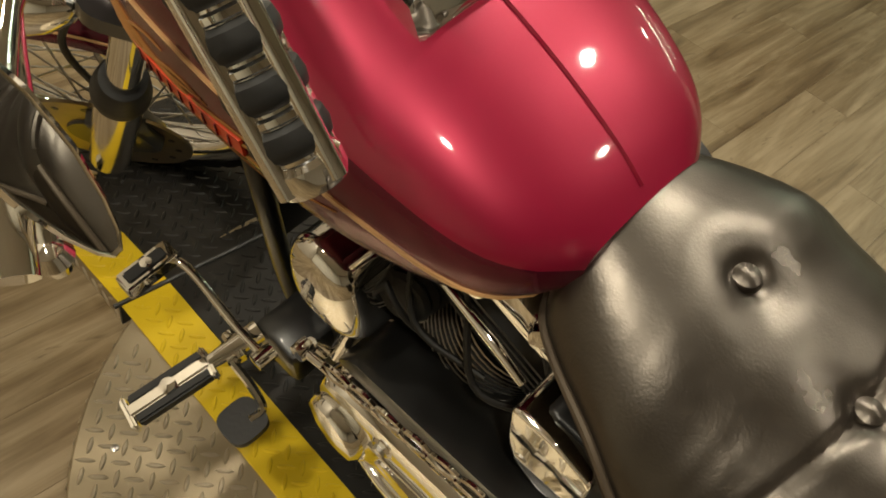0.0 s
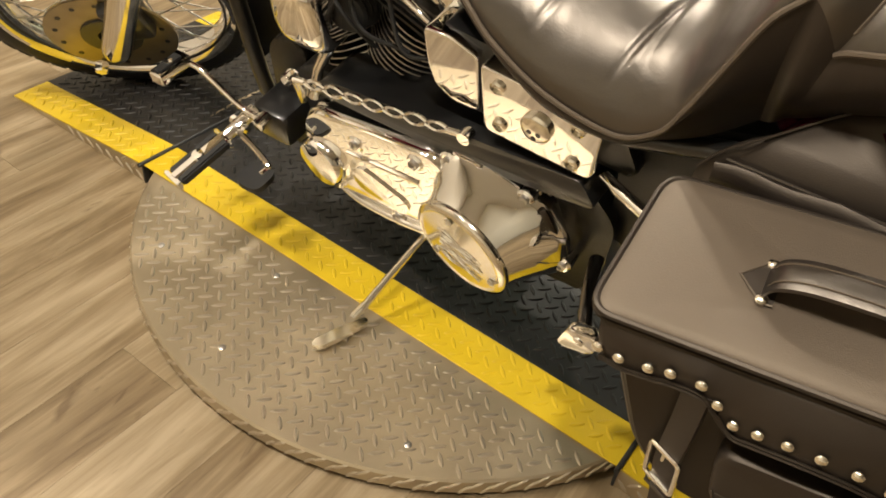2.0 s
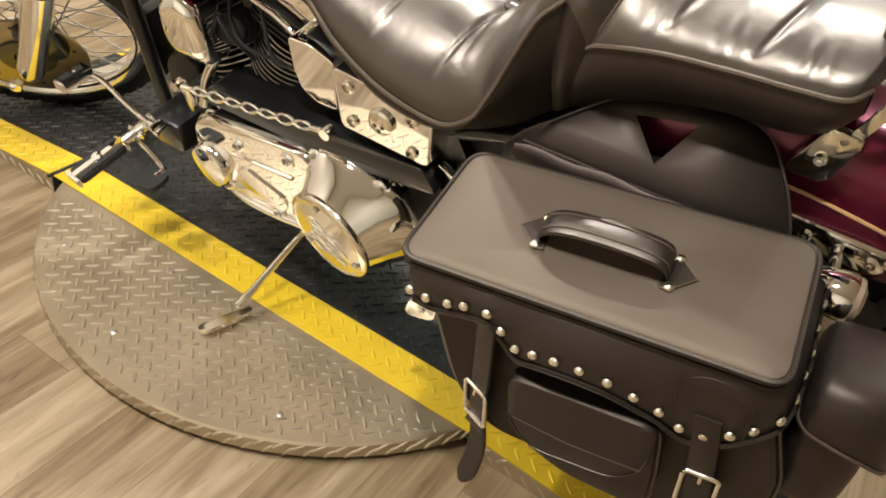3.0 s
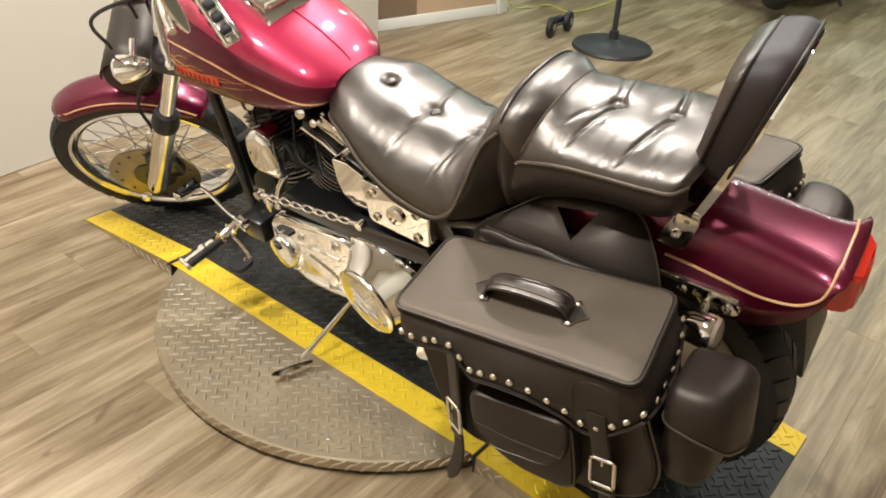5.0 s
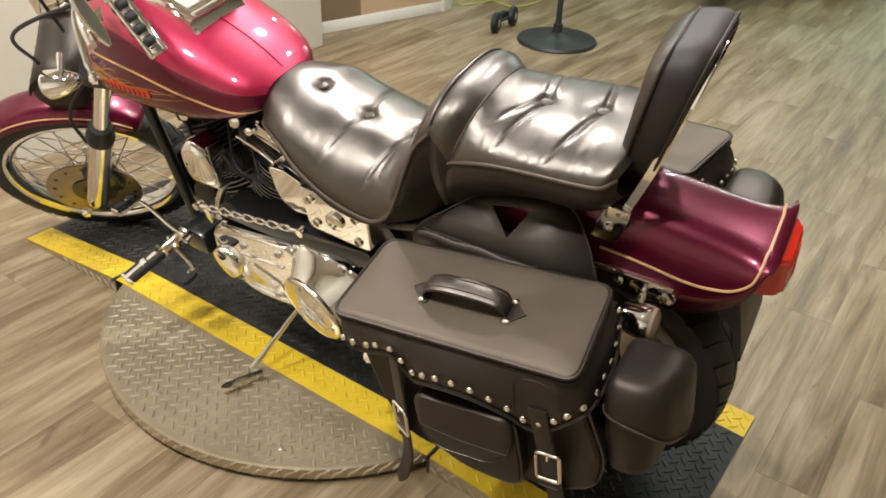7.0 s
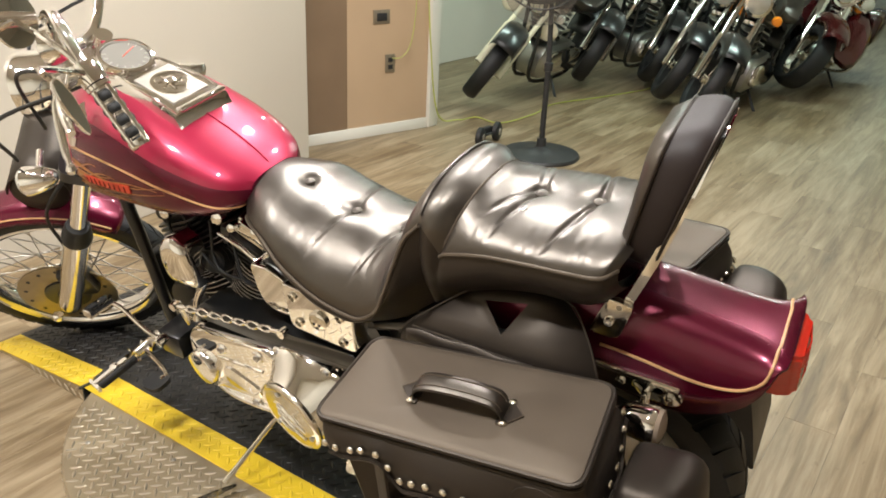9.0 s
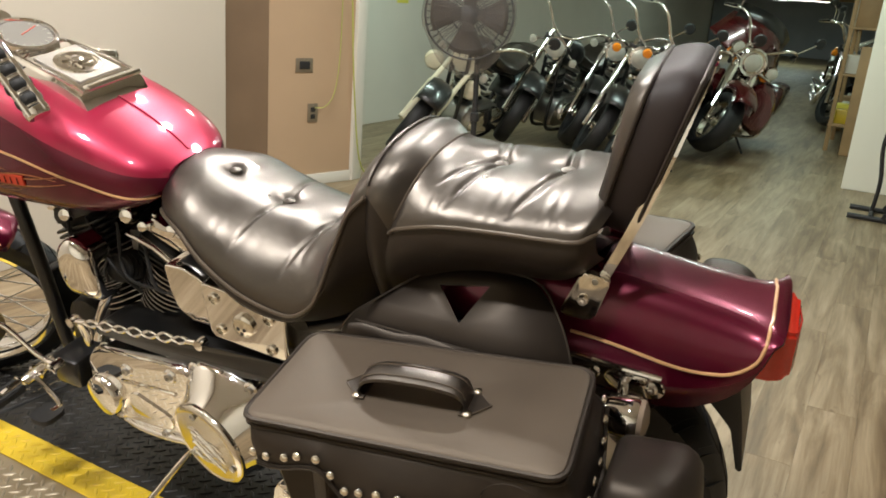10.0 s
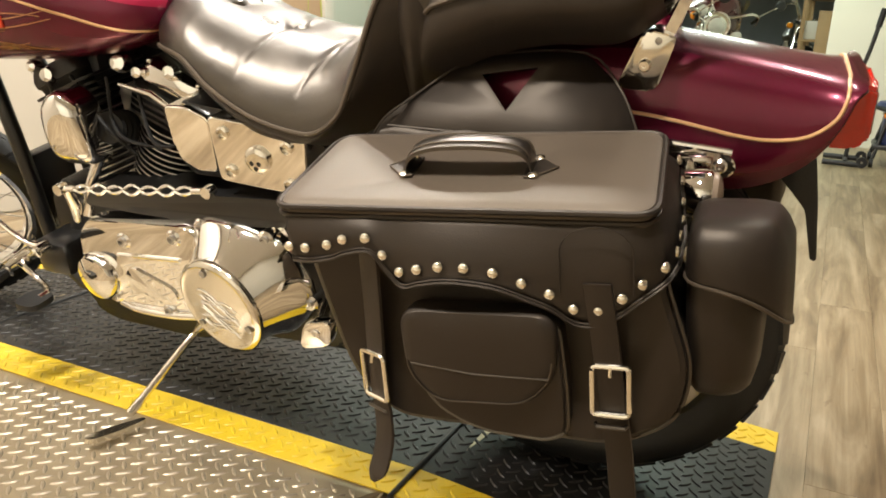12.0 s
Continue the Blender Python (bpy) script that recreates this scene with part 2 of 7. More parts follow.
CEILING = 2.75
wall_between("wall_west", (-1.18, 2.13), (-0.80, -3.4), 0, CEILING, -0.14, WALL, "cream painted interior wall beside the motorcycle stand")
wall_between("wall_recess", (-1.08, 3.17), (-1.40, 2.10), 0, CEILING, -0.2, WALL_TAN, "tan painted wall panel with two outlet plates")
# thin strip over the tan wall: the corner's shade put into colour
wall_between("wall_panel_brown", (-1.2615, 2.562), (-1.40, 2.10), 0, CEILING, 0.006, RECESS_SHADE, "dark brown strip painted as shade on the tan wall")
wall_between("wall_north_return", (-2.6, 3.30), (-1.10, 3.30), 0, CEILING, -0.13, WALL_GREEN, "pale wall return")
wall_between("wall_store", (-2.3, 20.0), (-2.3, 3.3), 0, CEILING, -0.15, WALL_GREEN, "pale green store wall behind parked motorcycles")
wall_between("wall_back_west", (-5.0, 20.0), (-2.3, 20.0), 0, CEILING, -0.15, WALL_GREEN, "pale wall of the back room")
wall_between("wall_back_side", (-5.0, 32.0), (-5.0, 20.0), 0, CEILING, -0.15, WALL_GREEN, "pale side wall of the back room")
wall_between("wall_far", (5.0, 32.0), (-5.0, 32.0), 0, CEILING, -0.15, mat("grey_blue_wall", (0.42, 0.45, 0.5), 0.7, 0, 0.2, 1.5), "grey far end wall of the store")
wall_between("wall_column", (1.745, 5.87), (1.745, 7.7), 0, CEILING, -0.635, WALL_WHITE, "white painted wall end beside the aisle")
wall_between("wall_aisle", (1.83, 7.7), (1.83, 32.0), 0, CEILING, -0.2, WALL_GREEN, "pale wall along the aisle")
wall_between("wall_east", (5.0, -3.4), (5.0, 7.0), 0, CEILING, -0.15, WALL_BACK, "brown-grey wall across the show room")
wall_between("wall_shutter_back", (2.38, 6.85), (5.0, 6.85), 0, CEILING, -0.15, WALL, "wall behind the blue roller shutter")
wall_between("wall_south", (-0.9, -3.4), (5.1, -3.4), 0, CEILING, -0.15, WALL_WHITE, "off-white wall closing the show room")
ceiling = slab("ceiling", (-5.2, -3.6, CEILING), (5.2, 32.2, CEILING + 0.12), CEIL, category="ceiling", label="plain off-white ceiling")

# ---- plank floor: a dark bed with planks on it ----
floor = slab("floor", (-5.2, -3.6, -0.12), (5.2, 32.2, -0.004), mat("floor_joint", (0.19, 0.14, 0.085), 0.7), category="floor",
             label="wood-look plank floor in worn oak tones")

# ---- display platform: turning disc, runway and two ramps ----
DECK = 0.054
PX0, PX1, PY0, PY1 = 0.03, 1.27, -0.127, 0.565
DISC_C, DISC_R = (0.655, 0.215), 0.682
turntable = new("display_turntable")
turntable.location = (DISC_C[0], DISC_C[1], 0)
tagged(turntable, label="round aluminium tread-plate turntable with a black runway across it", category="turntable")


def at_table(bm):
    return moved(bm, Matrix.Translation((-DISC_C[0], -DISC_C[1], 0)))


table_disc = part("disc", lathe([(0.01, 0.012), (DISC_R - 0.004, 0.012), (DISC_R, 0.016), (DISC_R, DECK - 0.008), (DISC_R - 0.004, DECK - 0.004), (0.01, DECK - 0.004)],
                   (0, 0, 0), (0, 0, 1), 96), PLATE_ALU, turntable, "bare aluminium tread plate")
part("skid_ring", lathe([(DISC_R - 0.05, 0.0), (DISC_R - 0.012, 0.0), (DISC_R - 0.012, 0.012), (DISC_R - 0.05, 0.012)], (0, 0, 0), (0, 0, 1), 72, closed=True),
     RUBBER, turntable, "black rubber ring on the floor")
STRIP = 0.096
runway = part("runway_deck", at_table(box((PX0 + 0.003, PY0 + STRIP, DECK - 0.003), (PX1 - 0.003, PY1 - STRIP, DECK), 0.001, 1)), PLATE_BLACK, turntable, "black painted tread plate")
stripes = []
for y0, y1 in ((PY0, PY0 + STRIP), (PY1 - STRIP, PY1)):
    stripes.append(part("edge_stripe", at_table(box((PX0 + 0.003, y0, DECK - 0.003), (PX1 - 0.003, y1, DECK), 0.001, 1)), YELLOW, turntable, "yellow painted edge stripe"))


def ramp(x_high, x_low):
    """A sloping end piece of the runway, from the deck's height down to the floor."""
    root = tagged(new("platform_ramp"), label="low black ramp with yellow edge stripes at the runway's end", category="ramp", group="ramps of the platform")
    root.location = (x_high, (PY0 + PY1) / 2, 0)
    half, run = (PY1 - PY0) / 2, x_low - x_high

    def sheet(y0, y1, lift):
        bm = bmesh.new()
        loops = [[Vector((x, y, z)) for y, z in ((y0, top - 0.004), (y1, top - 0.004), (y1, top), (y0, top))]
                 for x, top in ((0.0, DECK + lift), (run, 0.006 + lift))]
        rings(bm, loops)
        return bm
    part("deck", sheet(-half + STRIP, half - STRIP, 0), PLATE_BLACK, root, "black painted tread plate")
    part("edge_stripe", sheet(-half, -half + STRIP, 0), YELLOW, root, "yellow painted edge stripe")
    part("edge_stripe", sheet(half - STRIP, half, 0), YELLOW, root, "yellow painted edge stripe")
    for y0, y1 in ((-half, -half + 0.006), (half - 0.006, half)):
        bm = bmesh.new()
        rings(bm, [[Vector((x, y, z)) for y, z in ((y0, 0), (y1, 0), (y1, top), (y0, top))] for x, top in ((0.0, DECK - 0.004), (run, 0.002))])
        part("side_plate", bm, PLATE_ALU, root, "bare aluminium side plate")
    part("hinge_rod", tube([(0, -half - 0.012, DECK + 0.001), (0, half + 0.012, DECK + 0.001)], 0.005, 8), DARK, root, "black hinge rod")
    part("end_plate", box((-0.003, -half - 0.002, 0.0), (0.003, half + 0.002, DECK - 0.004)), DARK, root, "dark end plate")
    return root


ramps = [(ramp(PX0, -0.49), -0.49 - PX0), (ramp(PX1, 1.86), 1.86 - PX1)]

# ---- the motorcycle: leans on its stand; x runs to its tail, y to its right side ----
LEAN = pose(0.005, 0.1555, 0.032, 13.28, -0.34, 2.14) @ Matrix.Scale(1.017, 4)
bike = new("motorcycle")
bike.matrix_world = LEAN
tagged(bike, label="magenta cruiser motorcycle with chrome engine covers leaning on its stand", category="motorcycle")

FRONT_X, REAR_X = -0.225, 1.487
# the tail stands a little out of line with the seat
REAR = Matrix.Translation((1.25, 0, 0)) @ Matrix.Rotation(radians(4), 4, "Z") @ Matrix.Translation((-1.25, 0, 0))
RAKE, TRAIL = radians(33), 0.125
STEER = Matrix.Translation((FRONT_X - TRAIL, 0, 0)) @ Matrix.Rotation(radians(42), 4, Vector((math.sin(RAKE), 0, math.cos(RAKE)))) @ Matrix.Translation((TRAIL - FRONT_X, 0, 0))
STEER = Matrix.Translation((0, 0, -0.015)) @ STEER


def bolt(at, axis, r, h, parent, material=None, name="bolt"):
    """A domed screw head."""
    return part(name, lathe([(r, 0), (r, h * 0.6), (r * 0.75, h), (r * 0.35, h), (r * 0.3, h * 0.5), (0.0005, h * 0.5)], at, axis, 12), material or CHROME, parent)


def torus_tyre(centre, radius, width, n=64):
    prof = [(radius - 0.082, -width * 0.34), (radius - 0.06, -width * 0.47), (radius - 0.035, -width * 0.5), (radius - 0.016, -width * 0.44), (radius - 0.005, -width * 0.27),
            (radius, -width * 0.06), (radius, width * 0.06), (radius - 0.005, width * 0.27), (radius - 0.016, width * 0.44), (radius - 0.035, width * 0.5),
            (radius - 0.06, width * 0.47), (radius - 0.082, width * 0.34)]
    return lathe(prof, centre, (0, 1, 0), n, closed=True)


def tread(centre, radius, width, count, m=None):
    """Raised tread blocks round a tyre, in swept pairs."""
    bm = bmesh.new()
    for k in range(count):
        for side in (-1, 1):
            a0 = 2 * math.pi * (k + (0.5 if side > 0 else 0)) / count
            loops = []
            for t in (0.0, 0.35, 0.7, 1.0):
                yy = side * width * (0.05 + 0.40 * t)
                drop = 0.0 if t < 0.3 else 0.012 * ((t - 0.2) / 0.8) ** 1.6
                a = a0 + (0.22 * t - 0.06 * t * t) * 12 / count * 2
                half = 0.39 * 2 * math.pi / count
                ring = []
                for da, dr in ((-half, -0.004), (half, -0.004), (half * 0.94, 0.0016), (-half * 0.94, 0.0016)):
                    r = radius + dr - drop
                    ring.append(Vector(centre) + Vector((r * math.cos(a + da), yy, r * math.sin(a + da))))
                loops.append(ring)
            rings(bm, loops)
    return moved(bm, m) if m else bm


# -- front wheel, turned to the left --
R_FRONT = 0.325
hub_at = Vector((FRONT_X, 0, R_FRONT))
rim_bm = lathe([(0.258, -0.038), (0.268, -0.038), (0.266, -0.031), (0.25, -0.02), (0.246, 0), (0.25, 0.02), (0.266, 0.031), (0.268, 0.038), (0.258, 0.038),
                (0.243, 0.024), (0.236, 0.01), (0.236, -0.01), (0.243, -0.024)], hub_at, (0, 1, 0), 72, closed=True)
front_wheel = part("front_wheel", moved(rim_bm, STEER), CHROME, bike, "chrome wire-spoke rim")
part("tyre", moved(torus_tyre(hub_at, R_FRONT, 0.078), STEER), RUBBER, front_wheel, "black rubber tyre")
part("tread", tread(hub_at, R_FRONT, 0.078, 46, STEER), RUBBER, front_wheel, "tread blocks of the tyre")
part("hub", moved(lathe([(0.012, -0.075), (0.045, -0.075), (0.048, -0.05), (0.028, -0.04), (0.025, 0.04), (0.048, 0.05), (0.045, 0.075), (0.012, 0.075)], hub_at, (0, 1, 0), 24), STEER), CHROME, front_wheel, "chrome hub")
for k in range(40):
    a = 2 * math.pi * k / 40
    side = 1 if k % 2 else -1
    lean = 0.8 if (k // 2) % 2 else -0.8
    p0 = hub_at + Vector((0.044 * math.cos(a + lean), side * 0.05, 0.044 * math.sin(a + lean)))
    p1 = hub_at + Vector((0.238 * math.cos(a), side * 0.008, 0.238 * math.sin(a)))
    part("spoke", moved(tube([p0, p1], 0.0021, 5), STEER), STEEL, front_wheel)
bm = bmesh.new()
lathe([(0.06, -0.088), (0.142, -0.088), (0.142, -0.082), (0.06, -0.082)], hub_at, (0, 1, 0), 56, bm, closed=True)
disc = part("brake_disc", moved(bm, STEER), mat("brake_disc_steel", (0.36, 0.3, 0.2), 0.3, 1.0, 0.2, 30), front_wheel, "bronze-toned steel brake disc")
part("disc_carrier", moved(lathe([(0.03, -0.093), (0.066, -0.093), (0.07, -0.08), (0.03, -0.078)], hub_at, (0, 1, 0), 24, closed=True), STEER), BLACK_PAINT, front_wheel, "black disc carrier")
for k in range(14):
    a = 2 * math.pi * k / 14
    q = hub_at + Vector((0.118 * math.cos(a), -0.0885, 0.118 * math.sin(a)))
    part("vent_hole", moved(lathe([(0.006, 0), (0.006, 0.0008), (0.0004, 0.0008)], q, (0, -1, 0), 10), STEER), BLACK_PAINT, front_wheel)

# -- fork --
SLIDE = Vector((math.sin(RAKE), 0, math.cos(RAKE)))
for y in (-0.125, 0.125):
    foot = Vector((FRONT_X - 0.02, y, 0.275))
    leg = part("fork_leg", moved(lathe([(0.012, 0.03), (0.02, 0.032), (0.026, 0.042), (0.032, 0.056), (0.034, 0.075), (0.0335, 0.2), (0.034, 0.39), (0.032, 0.405), (0.024, 0.41)], foot, SLIDE, 24), STEER), CHROME_WORN, bike, "polished alloy fork slider")
    part("dust_boot", moved(lathe([(0.024, 0.40), (0.037, 0.402), (0.039, 0.412), (0.039, 0.43), (0.035, 0.444), (0.034, 0.46), (0.03, 0.468), (0.023, 0.47)], foot, SLIDE, 24), STEER), RUBBER, leg, "black rubber dust boot")
    part("fork_tube", moved(tube([foot + SLIDE * 0.40, foot + SLIDE * 0.92], 0.0225, 20), STEER), CHROME, leg, "chrome fork tube")
    part("axle_nut", moved(lathe([(0.016, 0), (0.016, 0.018), (0.012, 0.022), (0.001, 0.022)], foot + Vector((0.0, -0.03 if y < 0 else 0.03, 0.05)), (0, -1 if y < 0 else 1, 0), 6), STEER), CHROME, leg)
bm = box((FRONT_X + 0.03, -0.118, 0.33), (FRONT_X + 0.115, -0.06, 0.45), 0.014, 2)
caliper = part("brake_caliper", moved(bm, STEER), BLACK_PAINT, bike, "black brake caliper")
for q in ((FRONT_X + 0.055, -0.12, 0.36), (FRONT_X + 0.1, -0.12, 0.42)):
    part("caliper_bolt", moved(lathe([(0.009, 0), (0.009, 0.008), (0.001, 0.008)], q, (0, -1, 0), 6), STEER), CHROME, caliper)
part("brake_hose", moved(tube(smooth_path([(FRONT_X + 0.08, -0.09, 0.44), (FRONT_X + 0.13, -0.1, 0.56), (FRONT_X + 0.16, -0.09, 0.7), (FRONT_X + 0.3, -0.06, 0.82)]), 0.005, 8), STEER), RUBBER, bike, "black brake hose")
for z, name in ((0.70, "lower_clamp"), (0.84, "upper_clamp")):
    c = Vector((FRONT_X - 0.02, 0, 0.275)) + SLIDE * z
    outline = round_outline([(-0.055, -0.16), (0.04, -0.16), (0.075, -0.05), (0.075, 0.05), (0.04, 0.16), (-0.055, 0.16)], 0.03)
    bm = bmesh.new()
    rings(bm, [[Vector((x, y, h)) for x, y in outline] for h in (-0.016, -0.012, 0.012, 0.016)])
    part(name, moved(moved(bm, Matrix.Translation(c) @ Matrix.Rotation(RAKE, 4, "Y")), STEER), CHROME if name == "upper_clamp" else BLACK_PAINT, bike, "fork clamp")

# -- front fender --
FF = hub_at + Vector((0.0, 0, 0.010))
bm = bmesh.new()
loops = []
for k in range(29):
    a = radians(118 - 82 * k / 28)
    tip = 1 - 0.25 * max(0.0, (4 - k) / 4) ** 2 - 0.12 * max(0.0, (k - 25) / 3) ** 2
    ring = []
    for j in range(17):
        b = -1 + 2 * j / 16
        r = 0.352 - 0.036 * abs(b) ** 3
        ring.append(FF + Vector((r * math.cos(a), 0.068 * tip * math.copysign(abs(b) ** 0.85, b), r * math.sin(a))))
    loops.append(ring)
rings(bm, loops, closed=False)
ff = part("front_fender", moved(bm, STEER), MAROON, bike, "maroon painted front fender")
ff.modifiers.new("thick", "SOLIDIFY").thickness = 0.005
pin = []
for k in range(25):
    a = radians(114 - 74 * k / 24)
    pin.append(FF + Vector((0.333 * math.cos(a), -0.0592 if 1 < k else -0.05, 0.333 * math.sin(a))))
part("pinstripe", moved(tube([FF + Vector((0.349 * math.cos(radians(116)), -0.02, 0.349 * math.sin(radians(116))))] + pin, 0.0022, 6), STEER), STRIPE, ff, "tan pinstripe")

# -- rear wheel --
R_REAR = 0.325
rear_at = Vector((REAR_X, 0, R_REAR))
rear_wheel = part("rear_wheel", moved(lathe([(0.02, -0.05), (0.19, -0.042), (0.21, -0.058), (0.228, -0.06), (0.22, -0.045), (0.215, 0.0), (0.22, 0.045), (0.228, 0.06), (0.21, 0.058), (0.19, 0.042), (0.02, 0.05)], rear_at, (0, 1, 0), 48), REAR), STEEL, bike, "steel rear wheel")
part("tyre", moved(torus_tyre(rear_at, R_REAR, 0.145, 80), REAR), RUBBER, rear_wheel, "black rubber tyre")
part("tread", tread(rear_at, R_REAR, 0.145, 34, REAR), RUBBER, rear_wheel, "swept tread blocks of the tyre")

# -- fuel tank --
TANK = [(0.13, 0.05, 0.925, 0.77), (0.155, 0.098, 0.962, 0.735), (0.2, 0.138, 0.993, 0.718), (0.3, 0.168, 1.015, 0.72), (0.42, 0.178, 1.004, 0.728),
        (0.54, 0.174, 0.968, 0.738), (0.63, 0.158, 0.934, 0.752), (0.69, 0.138, 0.903, 0.772), (0.725, 0.112, 0.880, 0.79), (0.75, 0.075, 0.858, 0.805)]
TE = 2.8


def tank_dims(x):
    w, top, bottom = lerp_table(TANK, x)
    return w, top, bottom, bottom + (top - bottom) * 0.42


def tank_side(x, z, out=0.0):
    """Half width of the tank at height z."""
    w, top, bottom, mid = tank_dims(x)
    h = (top - mid) if z > mid else (mid - bottom)
    s = min(1.0, abs(z - mid) / h)
    return w * max(0.0, 1 - s ** TE) ** (1 / TE) + out


def tank_top(x, y, out=0.0):
    w, top, bottom, mid = tank_dims(x)
    return mid + (top - mid) * max(0.0, 1 - min(1, abs(y) / w) ** TE) ** (1 / TE) + out


def tank_ring(x, low):
    """A section of the tank whose sixth corner lies on the edge between the two paints."""
    w, top, bottom, mid = tank_dims(x)
    ring = []
    for k in range(64):
        j = k if k > 32 else low * k / 6 if k < 6 else low + (32 - 2 * low) * (k - 6) / 20 if k <= 26 else 32 - low * (32 - k) / 6
        c, s = math.cos(math.pi * j / 32), math.sin(math.pi * j / 32)
        h = (top - mid) if s > 0 else (mid - bottom)
        ring.append(Vector((x, w * math.copysign(abs(c) ** (2 / TE), c), mid + h * math.copysign(abs(s) ** (2 / TE), s))))
    return ring


def stripe_z(x):
    return lerp_table([(0.14, 0.85), (0.3, 0.89), (0.45, 0.878), (0.6, 0.842), (0.70, 0.81), (0.745, 0.798)], x)[0]


bm = bmesh.new()
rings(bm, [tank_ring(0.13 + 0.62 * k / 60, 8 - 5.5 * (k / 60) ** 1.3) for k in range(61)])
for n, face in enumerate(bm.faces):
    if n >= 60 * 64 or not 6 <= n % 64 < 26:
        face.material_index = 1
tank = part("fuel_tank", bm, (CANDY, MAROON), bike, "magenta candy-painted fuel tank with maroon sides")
part("centre_seam", tube([(x, 0, tank_top(x, 0, 0.0005)) for x in [0.56 + 0.18 * k / 12 for k in range(13)]], 0.0028, 6), CANDY, tank, "raised seam")
for side in (-1, 1):
    pts = [(x, side * tank_side(x, stripe_z(x), 0.0008), stripe_z(x)) for x in [0.16 + 0.58 * k / 40 for k in range(41)]]
    part("pinstripe", tube(pts, 0.0026, 6), STRIPE, tank, "tan pinstripe")
    # flames: thin gold tongues with a red enamel bar over them
    random.seed(5)
    for k in range(16):
        z0 = 0.768 + 0.008 * k * 0.62
        length = 0.12 + 0.2 * random.random()
        x0 = 0.22 + 0.05 * random.random()
        ph = random.random() * 6
        pts = [(x, side * tank_side(x, z, 0.0006), z) for t in [j / 12 for j in range(13)]
               for x in [x0 + length * t] for z in [z0 + 0.01 * math.sin(ph + 5 * t) + 0.012 * t]]
        part("flame", tube(pts, [0.0026 * (1 - 0.75 * j / 12) for j in range(13)], 5), GOLD, tank, "gold painted flame")
    bm = bmesh.new()
    loops = []
    for j in range(15):
        t = j / 14
        x = 0.298 + 0.175 * t
        zc = 0.815 + 0.012 * t
        loops.append([Vector((x, side * tank_side(x, zc + h, o), zc + h)) for h, o in ((-0.0105, 0.0), (0.0105, 0.0), (0.0098, 0.003), (-0.0098, 0.003))])
    rings(bm, loops)
    emblem = part("emblem_bar", bm, RED_EMBLEM, tank, "red enamel emblem bar")
    for j in range(9):
        x = 0.308 + 0.0185 * j
        z = 0.8155 + 0.0012 * j
        y = side * tank_side(x, z, 0.0032)
        part("emblem_mark", box((x, y - 0.0012, z - 0.007), (x + 0.0016, y + 0.0012, z + 0.007)), MAROON, emblem)
# -- dash console --
CONSOLE = [(0.25, 0.045, 0.012), (0.3, 0.058, 0.022), (0.4, 0.068, 0.026), (0.5, 0.074, 0.027), (0.568, 0.078, 0.026), (0.58, 0.078, 0.004)]


def console_top(x):
    return tank_top(x, 0) + lerp_table(CONSOLE, x)[1]


bm = bmesh.new()
loops = []
for x, hw, lift in CONSOLE:
    zt = tank_top(x, 0) + lift
    zb = tank_top(x, 0) - 0.035
    loops.append([Vector((x, hw * s, z)) for s, z in ((-1.05, zb), (-1.0, zt - 0.012), (-0.86, zt - 0.002), (-0.4, zt), (0.4, zt), (0.86, zt - 0.002), (1.0, zt - 0.012), (1.05, zb))])
rings(bm, loops)
console = part("dash_console", bm, CHROME, bike, "chrome dash console")
rim_line = [Vector((x, hw * 0.9, tank_top(x, 0) + lift - 0.002)) for x, hw, lift in CONSOLE[1:5]]
rim_line += [Vector((p.x, -p.y, p.z)) for p in reversed(rim_line)]
part("console_rim", tube(rim_line, 0.0042, 8), CHROME, console, "raised chrome rim")
part("console_tail", box((0.562, -0.066, console_top(0.56) - 0.004), (0.584, 0.066, console_top(0.56) + 0.006), 0.004), CHROME, console, "stepped tail of the console")
tip = Vector((console_top(0.41) - console_top(0.55), 0, 0.14)).normalized()
mid = Vector((0.485, 0, (console_top(0.41) + console_top(0.56)) / 2 + 0.002))
lay = Matrix.Translation(mid) @ Vector((0, 0, 1)).rotation_difference(tip).to_matrix().to_4x4()
part("trim_plate", moved(box((-0.062, -0.052, -0.002), (0.062, 0.052, 0.0012), 0.001, 1), lay), mat("etched_plate", (0.34, 0.31, 0.27), 0.5, 0.7, 0.15, 60), console, "engraved plate")
part("inlay", moved(lathe([(0.046, 0), (0.045, 0.003), (0.037, 0.004), (0.035, 0.0015), (0.001, 0.0015)], (0, 0, 0.001), (0, 0, 1), 36), lay), CHROME_WORN, console, "round embossed inlay")
for k in range(7):
    a = 2 * math.pi * k / 7
    part("inlay_relief", moved(tube([(0.012 * math.cos(a), 0.012 * math.sin(a), 0.003), (0.03 * math.cos(a + 0.5), 0.03 * math.sin(a + 0.5), 0.003)], 0.0035, 6), lay), CHROME_WORN, console)
part("ignition_switch", moved(lathe([(0.014, 0), (0.014, 0.008), (0.010, 0.011), (0.001, 0.011)], (0, 0, 0.002), (0, 0, 1), 20), lay), CHROME, console)
sp = Vector((0.335, 0, tank_top(0.335, 0) + 0.008))
sp_axis = Vector((0.42, 0, 1))
gauge = part("speedometer", lathe([(0.052, -0.03), (0.06, 0.02), (0.064, 0.034), (0.062, 0.042), (0.055, 0.043), (0.053, 0.036), (0.001, 0.036)], sp, sp_axis, 40), CHROME, bike, "round chrome speedometer")
